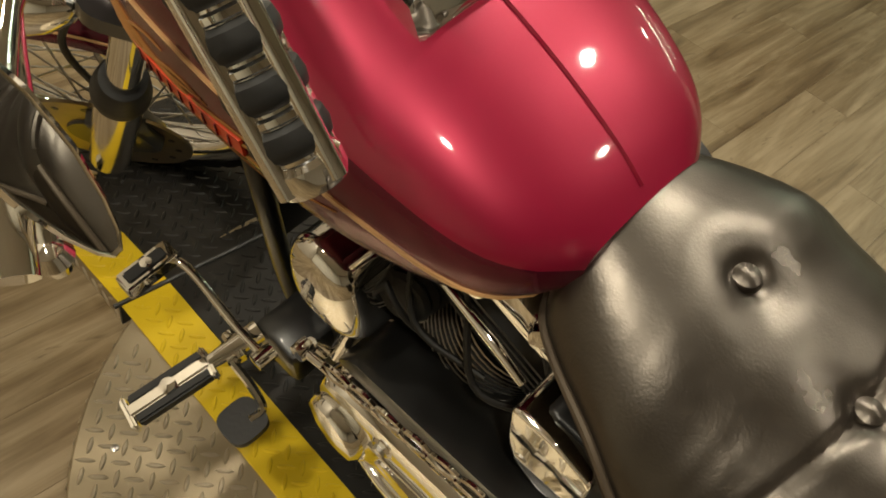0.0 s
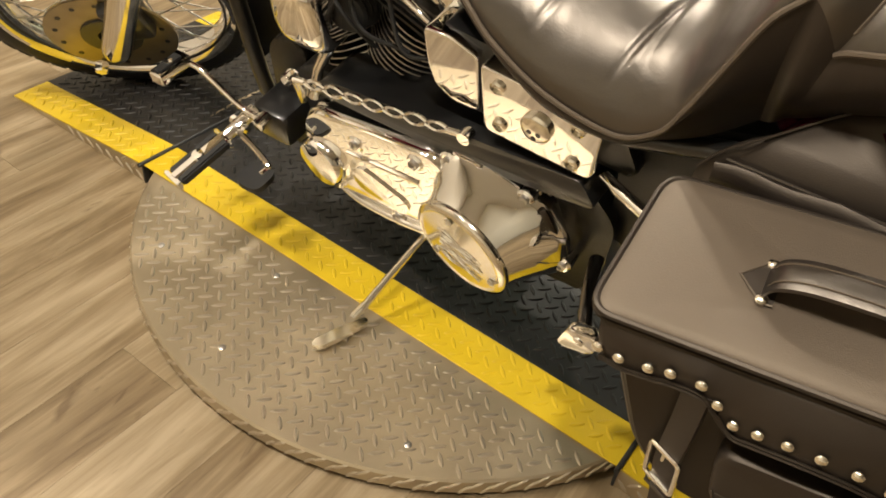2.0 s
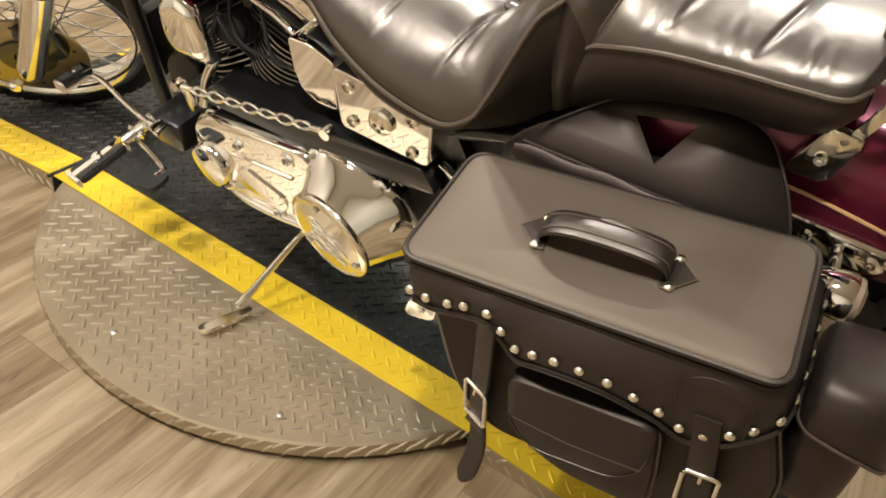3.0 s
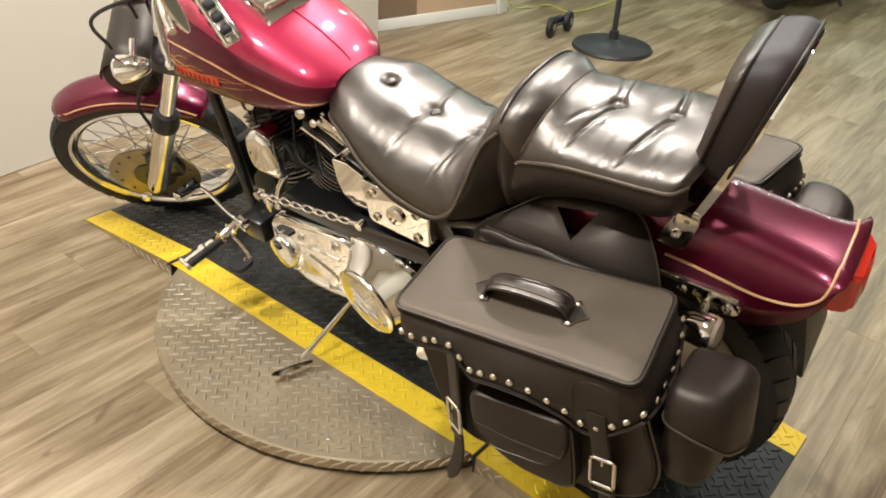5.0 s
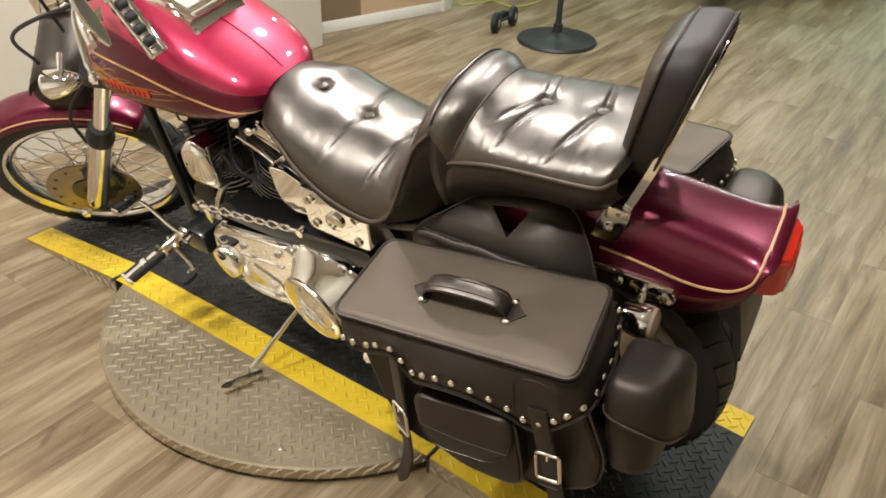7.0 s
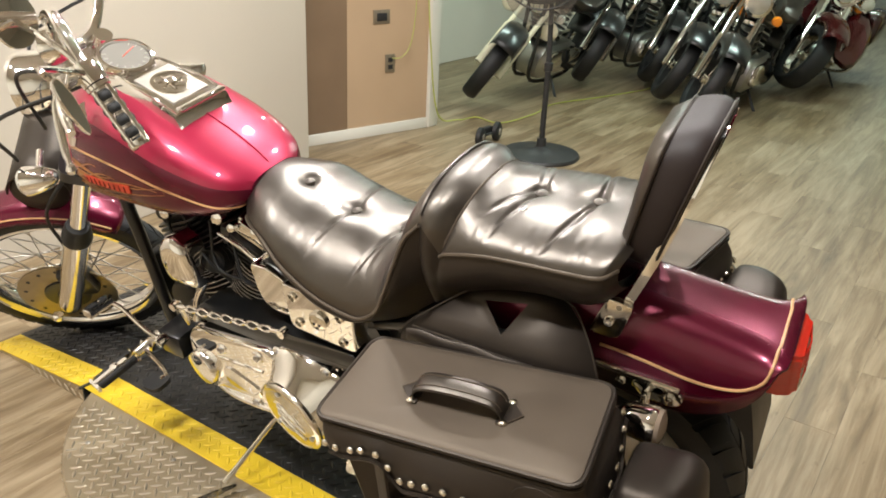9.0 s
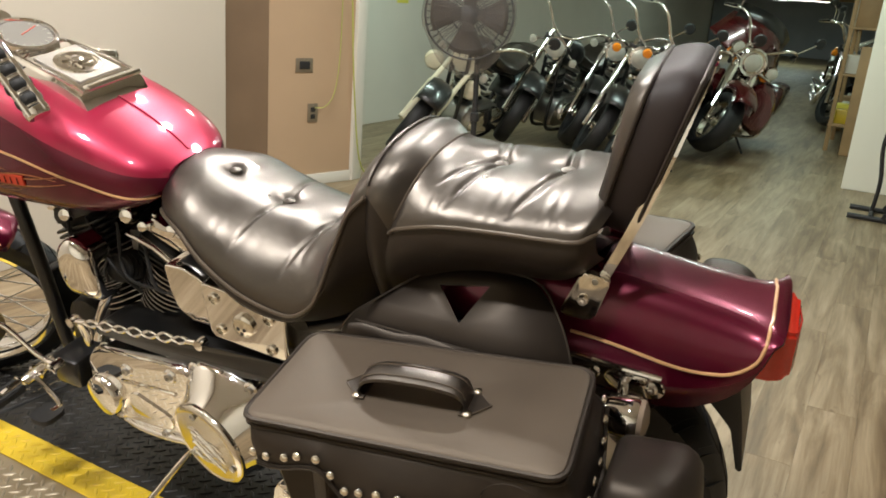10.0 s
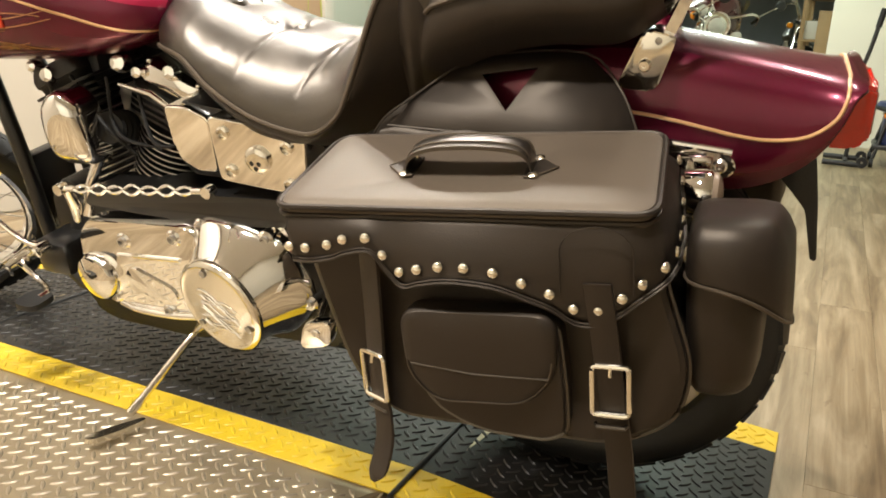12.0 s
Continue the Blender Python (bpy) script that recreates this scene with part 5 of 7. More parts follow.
for s, at in ((1, Vector((0.135, -0.205, 0.785))), (-1, Vector((-0.13, 0.16, 0.80)))):
    sig = part("turn_signal", lathe([(0.006, -0.055), (0.018, -0.045), (0.032, -0.015), (0.037, 0.015), (0.0375, 0.03), (0.034, 0.033)], at, fwd, 28), CHROME, bike, "chrome bullet turn signal")
    part("lens", lathe([(0.034, 0.03), (0.03, 0.04), (0.015, 0.047), (0.001, 0.048)], at, fwd, 28), AMBER if s < 0 else GLASS_WHITE, sig, "signal lens")
    part("signal_arm", tube([at, at - sidew * s * 0.07 + Vector((0.0, 0.0, 0.02))], 0.009, 10), CHROME, sig)
part("upper_bullet", lathe([(0.006, -0.05), (0.03, -0.03), (0.042, 0.0), (0.043, 0.02), (0.02, 0.034), (0.001, 0.036)], (0.24, -0.10, 1.10), fwd, 28), CHROME, bike, "chrome gauge cup")

# ---- saddlebags, hung over the motorcycle ----
STUD = mat("chrome_stud", (0.85, 0.8, 0.7), 0.15, 1.0, 0.05, 20)
EDGE = [(0.004, -0.002, -0.072), (0.03, -0.007, -0.071), (0.063, -0.009, -0.065), (0.087, -0.011, -0.056), (0.12, -0.014, -0.052), (0.14, -0.015, -0.074), (0.161, -0.017, -0.095),
        (0.186, -0.021, -0.089), (0.215, -0.024, -0.083), (0.247, -0.024, -0.083), (0.282, -0.022, -0.088), (0.315, -0.018, -0.101), (0.347, -0.014, -0.115), (0.374, -0.010, -0.134),
        (0.403, -0.008, -0.134), (0.43, -0.007, -0.118), (0.45, -0.003, -0.101), (0.473, 0.012, -0.085), (0.481, 0.044, -0.078), (0.483, 0.074, -0.068), (0.484, 0.105, -0.059),
        (0.481, 0.135, -0.045), (0.477, 0.155, -0.022), (0.470, 0.170, 0.001)]


def saddlebag(side):
    """side: -1 hangs on the left, 1 on the right."""
    bag = new("saddlebag")
    bag.matrix_world = LEAN
    tagged(bag, label="black leather saddlebag with chrome studs and buckled straps", category="saddlebag", group="saddlebags")
    hang = Matrix.Translation((1.18, -0.412, 0.692)) @ Matrix.Rotation(radians(5.5), 4, "Z") @ Matrix.Rotation(radians(-4), 4, "Y") @ Matrix.Rotation(radians(-8), 4, "X")
    if side > 0:
        hang = Matrix.Diagonal((1, -1, 1, 1)) @ hang

    def piece(name, bm, material, label="", parent=None):
        return part(name, moved(bm, hang), material, parent or bag, label)

    lid_m = Matrix.Translation((0, 0, -0.016)) @ Matrix.Rotation(radians(14), 4, "X")
    # body: a soft box that narrows at its foot
    body_o = round_outline([(0.004, -0.02), (0.018, -0.10), (0.057, -0.255), (0.11, -0.325), (0.42, -0.335), (0.493, -0.293), (0.509, -0.22), (0.474, -0.1), (0.466, -0.02)], 0.045, 6)
    bm = bmesh.new()
    rings(bm, [[Vector((0.24 + (x - 0.24) * s, v, -0.15 + (z + 0.15) * s)) for x, z in body_o] for v, s in ((0.022, 0.5), (0.018, 0.9), (0.016, 0.96), (0.02, 0.985), (0.036, 1.0), (0.17, 1.0), (0.19, 0.98), (0.2, 0.9))])
    # the bag's shaded faces take the darker vinyl, the lid the paled leather
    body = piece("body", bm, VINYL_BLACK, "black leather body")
    for v in (0.027, 0.18):
        piece("piping", tube([(x, v, z) for x, z in body_o[6:-6]], 0.0035, 6), LEATHER, "leather piping", body)
    # lid: a shallow pillow with piped rim, tipped towards the wheel
    lid_o = round_outline([(-0.013, -0.006), (0.468, -0.006), (0.462, 0.198), (0.003, 0.192)], 0.028, 6)
    bm = bmesh.new()
    cx, cy = 0.23, 0.095
    loops = []
    for w, s in ((-0.026, 0.985), (-0.012, 1.0), (-0.003, 0.998), (0.002, 0.985), (0.0045, 0.95), (0.0055, 0.85), (0.006, 0.7), (0.0045, 0.45), (0.003, 0.2)):
        loops.append([Vector((cx + (x - cx) * s, cy + (y - cy) * s, w + (0.0015 * math.sin(x * 15 + y * 20) if s < 0.9 else 0))) for x, y in lid_o])
    rings(bm, loops)
    # same leather as the sides; light from above is put into its colour
    lid = piece("lid", moved(bm, lid_m), LEATHER_MATTE, "matte leather lid, its top light painted in")
    for w, s, r in ((-0.001, 1.004, 0.0042), (-0.013, 1.006, 0.0032)):
        pts = [lid_m @ Vector((cx + (x - cx) * s, cy + (y - cy) * s, w)) for x, y in lid_o]
        piece("piping", tube(pts + pts[:1], r, 7, cap=False), VINYL_BLACK, "leather piping", lid)
    # flap: hangs from the lid's rim over the face and round the bag's end, with a scalloped, studded edge
    line = smooth_path(EDGE, 4)
    mids = []
    for n, p in enumerate(line):
        top = lid_m @ Vector((max(-0.008, min(p.x * 0.985 - 0.004, 0.464)), max(p.y, -0.006), -0.012))
        d = line[min(n + 1, len(line) - 1)] - line[max(n - 1, 0)]
        out = Vector((d.y * 0.0 + (1 if p.y > 0.02 else 0), 0 if p.y > 0.02 else -1, 0))
        if -0.004 < p.y < 0.03 and p.x > 0.44:
            out = Vector((0.7, -0.7, 0))
        low = p + (p - top).normalized() * 0.020
        mids.append((top, low, out))
    bm = bmesh.new()
    loops = [[a.lerp(b, t) + o * 0.006 * math.sin(math.pi * min(1, t * 1.15)) for a, b, o in mids] for t in [j / 10 for j in range(11)]]
    rings(bm, loops, closed=False)
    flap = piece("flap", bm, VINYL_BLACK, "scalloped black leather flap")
    flap.modifiers.new("thick", "SOLIDIFY").thickness = 0.003
    for back, r in ((0.004, 0.0017), (0.0, 0.0022)):
        piece("flap_seam", tube([b - (b - a).normalized() * back + o * 0.0025 for a, b, o in mids], r, 5), VINYL_BLACK, "stitched edge", flap)
    for n, p in enumerate(line[::4]):
        a, b, o = mids[n * 4]
        t = (p - a).length / (b - a).length
        at = a.lerp(b, t) + o * (0.006 * math.sin(math.pi * min(1, t * 1.15)) + 0.0022)
        piece("stud", lathe([(0.0072, 0.0), (0.007, 0.002), (0.005, 0.0042), (0.0005, 0.0052)], at, o, 14), STUD, "", flap)
    # pocket on the face
    pk = round_outline([(0.158, -0.15), (0.355, -0.145), (0.364, -0.25), (0.364, -0.305), (0.338, -0.318), (0.25, -0.314), (0.19, -0.285), (0.164, -0.23)], 0.03, 5)
    bm = bmesh.new()
    rings(bm, [[Vector((0.26 + (x - 0.26) * s, v, -0.23 + (z + 0.23) * s)) for x, z in pk] for v, s in ((0.03, 1.0), (0.004, 1.0), (-0.009, 0.99), (-0.015, 0.95), (-0.017, 0.8))])
    pocket = piece("pocket", bm, VINYL_BLACK, "leather face pocket")
    pts = [(0.26 + (x - 0.26) * 0.995, -0.010, -0.23 + (z + 0.23) * 0.995) for x, z in pk]
    piece("piping", tube(pts + pts[:1], 0.003, 6, cap=False), LEATHER, "leather piping", pocket)
    fl = round_outline([(0.154, -0.142), (0.356, -0.138), (0.353, -0.225), (0.315, -0.264), (0.195, -0.27), (0.16, -0.235)], 0.03, 6)
    bm = bmesh.new()
    rings(bm, [[Vector((0.255 + (x - 0.255) * s, v, -0.2 + (z + 0.2) * s)) for x, z in fl] for v, s in ((0.005, 1.0), (-0.018, 1.0), (-0.024, 0.99), (-0.027, 0.96), (-0.029, 0.85), (-0.031, 0.5))])
    piece("pocket_flap", bm, VINYL_BLACK, "leather pocket flap", pocket)
    piece("pocket_seam", tube([(0.168, -0.029, -0.215), (0.25, -0.0318, -0.222), (0.345, -0.029, -0.222)], 0.0013, 5), LEATHER, "", pocket)
    pts = [(0.255 + (x - 0.255) * 0.95, -0.0278, -0.2 + (z + 0.2) * 0.95) for x, z in fl]
    piece("pocket_seam", tube(pts[14:], 0.0011, 5), LEATHER, "", pocket)
    # two straps with buckles; the front one is turned round the bag's corner
    for path, hw, turn, bz in (([(0.118, -0.013, -0.070), (0.113, -0.006, -0.15), (0.105, 0.003, -0.254), (0.112, -0.008, -0.33), (0.108, -0.022, -0.37), (0.10, -0.036, -0.397)], 0.0175, 28, -0.254),
                               ([(0.402, -0.012, -0.10), (0.409, -0.010, -0.16), (0.416, -0.004, -0.24), (0.424, 0.004, -0.33), (0.427, 0.006, -0.38), (0.43, 0.008, -0.425)], 0.017, 0, -0.24)):
        ps = smooth_path(path, 6)
        across = Vector((math.cos(radians(turn)), -math.sin(radians(turn)), 0))
        out = Vector((-math.sin(radians(turn)), -math.cos(radians(turn)), 0))
        bm = bmesh.new()
        loops = []
        for n, p in enumerate(ps):
            tip = hw * (1 if n < len(ps) - 4 else (0.95, 0.85, 0.65, 0.3)[n - len(ps) + 4])
            loops.append([p + across * a * tip + out * b for a, b in ((-1, -0.001), (-0.95, 0.0028), (-0.8, 0.0036), (0.8, 0.0036), (0.95, 0.0028), (1, -0.001))])
        rings(bm, loops)
        strap = piece("strap", bm, VINYL_BLACK, "leather strap")
        mid = min(ps, key=lambda p: abs(p.z - bz)) + out * 0.006
        fr = round_outline([(-hw - 0.005, -0.033), (hw + 0.005, -0.033), (hw + 0.005, 0.033), (-hw - 0.005, 0.033)], 0.006, 3)
        pts = [mid + across * a + Vector((0, 0, b)) for a, b in fr]
        piece("buckle", tube(pts + pts[:1], 0.0036, 8, cap=False), STUD, "chrome buckle frame", strap)
        piece("buckle_pin", tube([mid + Vector((0, 0, 0.034)), mid + out * 0.003 + Vector((0, 0, 0.02))], 0.0024, 6), STUD, "", strap)
        piece("strap_keeper", tube([mid - across * (hw + 0.002) + Vector((0, 0, -0.05)) - out * 0.006, mid - across * hw + Vector((0, 0, -0.05)), mid + across * hw + Vector((0, 0, -0.05)), mid + across * (hw + 0.002) + Vector((0, 0, -0.05)) - out * 0.006], 0.003, 6), LEATHER, "", strap)
    # stitched outlines on the flap
    for x0, z0, r, h in ((0.402, -0.062, 0.042, 0.05),):
        arc = [(x0 + r * math.cos(a), -0.0175, z0 + r * 0.75 * math.sin(a)) for a in [math.pi * j / 12 for j in range(13)]]
        piece("patch_seam", tube([(arc[0][0], -0.016, z0 - h)] + arc + [(arc[-1][0], -0.016, z0 - h)], 0.001, 5), VINYL_BLACK, "", flap)
    # carrying handle
    base_y, z0 = 0.09, 0.002
    arch = smooth_path([(0.142, base_y, z0 + 0.004), (0.154, base_y, z0 + 0.026), (0.182, base_y, z0 + 0.038), (0.225, base_y, z0 + 0.041), (0.272, base_y, z0 + 0.039), (0.303, base_y, z0 + 0.03), (0.312, base_y, z0 + 0.004)], 6)
    bm = bmesh.new()
    rings(bm, [[p + Vector((0, a, b)) for a, b in ((-0.02, -0.003), (0.02, -0.003), (0.019, 0.002), (0.007, 0.005), (-0.007, 0.005), (-0.019, 0.002))] for p in arch])
    handle = piece("handle", moved(bm, lid_m), LEATHER, "arched leather carrying handle")
    for s in (-1, 1):
        piece("handle_seam", moved(tube([p + Vector((0, 0.011 * s, 0.0048)) for p in arch[2:-2]], 0.0012, 5), lid_m), LEATHER_MATTE, "", handle)
    for xa, xb, xt in ((0.144, 0.116, 0.156), (0.314, 0.342, 0.302)):
        bm = bmesh.new()
        tab = [(xt, base_y - 0.026), (xa, base_y - 0.027), (xb, base_y), (xa, base_y + 0.027), (xt, base_y + 0.026)]
        rings(bm, [[Vector((x, y, z)) for x, y in tab] for z in (z0 - 0.004, z0 + 0.005)])
        piece("handle_tab", moved(bm, lid_m), VINYL_BLACK, "pointed leather tab", handle)
        piece("tab_edge", moved(tube([(x, y, z0 + 0.0052) for x, y in tab[:]], 0.0014, 5), lid_m), LEATHER_MATTE, "stitched edge", handle)
        for s in (-1, 1):
            piece("rivet", moved(lathe([(0.007, 0.0), (0.0068, 0.002), (0.004, 0.004), (0.0005, 0.0048)], (xa, base_y + 0.0225 * s, z0 + 0.005), (0, 0, 1), 14), lid_m), STUD, "chrome rivet", handle)
    # end pouch at the rear: a rounded case under a smooth flap
    plan = round_outline([(0.497, 0.034), (0.555, 0.028), (0.602, 0.05), (0.622, 0.12), (0.618, 0.19), (0.497, 0.19)], 0.028, 6)
    inner = round_outline([(0.497, 0.038), (0.55, 0.034), (0.582, 0.055), (0.594, 0.12), (0.592, 0.188), (0.497, 0.188)], 0.024, 6)
    bm = bmesh.new()
    rings(bm, [[Vector((0.535 + (x - 0.535) * s, 0.11 + (y - 0.11) * s, w)) for x, y in inner] for w, s in ((-0.274, 0.5), (-0.271, 0.68), (-0.26, 0.82), (-0.238, 0.92), (-0.19, 0.985), (-0.1, 1.0), (-0.08, 0.96), (-0.062, 0.86), (-0.055, 0.6))])
    pouch = piece("end_pouch", bm, VINYL_BLACK, "rounded leather end pouch")

    def hem(x, y):
        t = max(0.0, min(1.0, (x - 0.50) / 0.12))
        return -0.112 - 0.018 * t - 0.056 * t ** 3 - 0.1 * max(0.0, min(y - 0.06, 0.12))
    bm = bmesh.new()
    loops = []
    for t, s in ((1.0, 1.03), (0.8, 1.03), (0.5, 1.028), (0.25, 1.02)):
        loops.append([Vector((0.54 + (x - 0.54) * s, 0.11 + (y - 0.11) * s, -0.085 + (hem(x, y) + 0.085) * t)) for x, y in plan])
    for w, s in ((-0.078, 1.0), (-0.064, 0.93), (-0.052, 0.82), (-0.046, 0.65), (-0.043, 0.35)):
        loops.append([Vector((0.54 + (x - 0.54) * s, 0.11 + (y - 0.11) * s, w)) for x, y in plan])
    made = rings(bm, loops, cap=False)
    bm.faces.new(made[-1])
    flap2 = piece("pouch_flap", bm, VINYL_BLACK, "smooth leather pouch flap", pouch)
    flap2.modifiers.new("thick", "SOLIDIFY").thickness = 0.003
    piece("pouch_hem", tube(loops[0] + loops[0][:1], 0.0026, 6, cap=False), LEATHER_MATTE, "piped hem of the pouch flap", pouch)
    return bag


left_bag = saddlebag(-1)
right_bag = saddlebag(1)
# yoke panels that carry the bags, with a cut-out triangle
for side in (-1, 1):
    outer = [(1.175, 0.62), (1.18, 0.675), (1.205, 0.71), (1.245, 0.74), (1.31, 0.782), (1.36, 0.798), (1.49, 0.805), (1.545, 0.772), (1.577, 0.728), (1.588, 0.69), (1.588, 0.62)]
    hole = [(1.345, 0.774), (1.428, 0.786), (1.392, 0.731)]
    bm = bmesh.new()

    def lay(p):
        t = (p[1] - 0.665) / 0.19
        return Vector((p[0], side * (0.172 - 0.15 * t * abs(t)), p[1]))
    edges = []
    for ring in (round_outline(outer, 0.02, 4), hole):
        vs = [bm.verts.new(lay(p)) for p in ring]
        edges += [bm.edges.new((vs[i], vs[(i + 1) % len(vs)])) for i in range(len(vs))]
    bmesh.ops.triangle_fill(bm, use_beauty=True, edges=edges)
    yoke = part("yoke", bm, VINYL_BLACK, left_bag if side < 0 else right_bag, "leather yoke panel with a triangular cut-out")
    yoke.modifiers.new("thick", "SOLIDIFY").thickness = 0.005
    bm = bmesh.new()
    loops = []
    for k in range(17):
        x = 1.20 + 0.38 * k / 16
        c = lay((x, 0.678 + 0.003 * math.sin(k * 1.3))) + Vector((0, side * 0.004, 0))
        fat = min(1.0, 0.35 + 0.65 * math.sin(math.pi * (k + 0.5) / 17) ** 0.4)
        loops.append([c + Vector((0, 0.013 * fat * math.cos(a), 0.026 * fat * math.sin(a))) for a in [2 * math.pi * j / 12 for j in range(12)]])
    rings(bm, loops)
    part("yoke_roll", bm, VINYL_BLACK, yoke, "padded lower edge of the yoke")
    o2 = [lay(p) + Vector((0, side * 0.004, 0)) for p in outer[1:-1]]
    part("yoke_seam", tube(smooth_path(o2, 4), 0.0018, 5), VINYL_BLACK, yoke)
    part("yoke_seam", tube([lay((1.21 + 0.365 * k / 10, 0.70)) + Vector((0, side * 0.003, 0)) for k in range(11)], 0.0016, 5), LEATHER, yoke)

# ---- tool roll on the fork ----
roll = new("fork_bag")
roll.matrix_world = LEAN
tagged(roll, label="black leather tool bag with a studded flap strapped to the fork", category="tool bag")
rc = Vector((-0.095, -0.045, 0.715))
ax = (STEER.to_3x3() @ Vector((0, 1, 0))).normalized()
part("body", lathe([(0.01, -0.135), (0.06, -0.132), (0.074, -0.12), (0.078, -0.05), (0.078, 0.05), (0.074, 0.12), (0.06, 0.132), (0.01, 0.135)], rc, ax, 28), VINYL_BLACK, roll, "black leather tool roll")
bu, bv = axes_for(ax)
loops = []
for k in range(13):
    a = radians(-20 + 190 * k / 12)
    d = bu * math.cos(a) + bv * math.sin(a)
    loops.append([rc + d * 0.083 + ax * h for h in (-0.128, -0.06, 0, 0.06, 0.128)])
bm = bmesh.new()
rings(bm, loops, closed=False)
fl = part("flap", bm, VINYL_BLACK, roll, "leather flap")
fl.modifiers.new("thick", "SOLIDIFY").thickness = 0.004
for k in range(7):
    for a in (0, 178):
        d = bu * math.cos(radians(a - 12 if a else -12)) + bv * math.sin(radians(a - 12 if a else -12))
        part("stud", lathe([(0.006, 0), (0.005, 0.003), (0.0005, 0.0045)], rc + d * 0.0855 + ax * (-0.11 + 0.036 * k), d, 12), STUD, roll)

# ---- the store around: fixtures, fan, parked motorcycles, shelf, shutter ----
TRIM = mat("white_trim_paint", (0.7, 0.68, 0.6), 0.45, 0, 0.04, 6)
SHUTTER = mat("blue_shutter_paint", (0.10, 0.15, 0.26), 0.45, 0.1, 0.12, 9)
BOARD = mat("raw_wood_board", (0.42, 0.27, 0.13), 0.6, 0, 0.25, 5)
CREAM = mat("cream_enamel", (0.74, 0.68, 0.5), 0.3, 0, 0.06, 8, coat=0.4)
TAG = mat("pink_card", (0.75, 0.42, 0.4), 0.7, 0, 0.05, 12)
NOTE = mat("yellow_paper", (0.8, 0.72, 0.12), 0.8, 0, 0.06, 20)
COVER = mat("sheer_grey_fabric", (0.16, 0.14, 0.115), 0.6, 0, 0.5, 16, 0.5, 30)
COVER.node_tree.nodes["Principled BSDF"].inputs["Alpha"].default_value = 0.27
FAN_GREY = mat("dark_fan_plastic", (0.05, 0.042, 0.035), 0.7, 0, 0.35, 14, 0.4, 60)

# lamps in the ceiling
first_lamp = None
for lx, ly in LAMPS:
    if first_lamp is None:
        first_lamp = tagged(new("ceiling_lamp"), label="round recessed ceiling lamp with a warm diffuser", category="lamp", group="ceiling lamps")
        first_lamp.location = (lx, ly, CEILING)
        part("ring", lathe([(0.06, 0.0), (0.085, 0.0), (0.085, -0.012), (0.08, -0.018), (0.066, -0.03), (0.06, -0.03)], (0, 0, 0), (0, 0, 1), 40, closed=True), TRIM, first_lamp)
        part("diffuser", lathe([(0.002, -0.022), (0.063, -0.022), (0.063, -0.03), (0.002, -0.032)], (0, 0, 0), (0, 0, 1), 32), LAMP_GLASS, first_lamp, "glowing diffuser")
    else:
        copy_thing(first_lamp, pose(lx, ly, CEILING))
# tube fixtures; the one at (-1.1, 4.6) only houses the added fill light
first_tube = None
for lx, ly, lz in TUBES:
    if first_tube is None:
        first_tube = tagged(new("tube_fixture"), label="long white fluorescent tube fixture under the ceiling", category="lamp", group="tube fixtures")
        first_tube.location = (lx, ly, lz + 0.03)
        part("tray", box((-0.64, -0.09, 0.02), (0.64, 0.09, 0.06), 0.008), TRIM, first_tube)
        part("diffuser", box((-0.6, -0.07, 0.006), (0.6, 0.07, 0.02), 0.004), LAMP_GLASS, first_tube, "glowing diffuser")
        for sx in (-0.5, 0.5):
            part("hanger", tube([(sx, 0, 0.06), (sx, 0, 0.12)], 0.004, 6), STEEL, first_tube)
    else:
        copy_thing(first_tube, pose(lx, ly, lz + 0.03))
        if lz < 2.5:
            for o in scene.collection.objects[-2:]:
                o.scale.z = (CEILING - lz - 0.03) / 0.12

# outlet plates on the tan wall, trim at its end, note on the far wall
def wall_plate(y, z, w, h, two):
    x = -1.08 + (3.17 - y) * (-0.32 / 1.07)
    root = tagged(new("outlet_plate" if two else "switch_plate"), label="brass-toned double outlet plate on the tan wall" if two else "grey metal switch plate on the tan wall",
                  category="outlet" if two else "switch", kind="")
    root.matrix_world = Matrix.Translation((x + 0.001, y, z)) @ Matrix.Rotation(math.atan2(1.07, 0.32) - math.pi / 2, 4, "Z")
    plate = part("plate", box((0, -w / 2, -h / 2), (0.006, w / 2, h / 2), 0.0025), mat("plate_metal", (0.3, 0.25, 0.18), 0.4, 0.6, 0.2, 40), root)
    if two:
        for s in (-1, 1):
            part("socket", box((0.006, -0.017, s * 0.022 - 0.014), (0.0085, 0.017, s * 0.022 + 0.014), 0.001), DARK, root, "dark socket face")
    else:
        part("rocker", box((0.006, -w * 0.3, -h * 0.28), (0.011, w * 0.3, h * 0.28), 0.002), DARK, root, "dark rocker")
    part("screw", lathe([(0.003, 0), (0.003, 0.001), (0.0005, 0.0014)], (0.006, 0, h * 0.42), (1, 0, 0), 8), STEEL, root)


wall_plate(2.803, 0.748, 0.125, 0.085, False)
wall_plate(2.87, 0.457, 0.075, 0.115, True)
tagged(part("trim", box((-1.10, 3.165, 0), (-1.055, 3.265, 2.2), 0.006), TRIM), label="white painted door casing at the wall's end", category="trim", kind="structure")
tagged(part("baseboard", moved(box((0.0, -1.04, 0), (0.012, 0.0, 0.07), 0.003), Matrix.Translation((-1.08, 3.165, 0)) @ Matrix.Rotation(math.atan2(1.07, 0.32) - math.pi / 2, 4, "Z")), TRIM),
       label="low pale baseboard along the tan wall", category="baseboard", kind="structure")
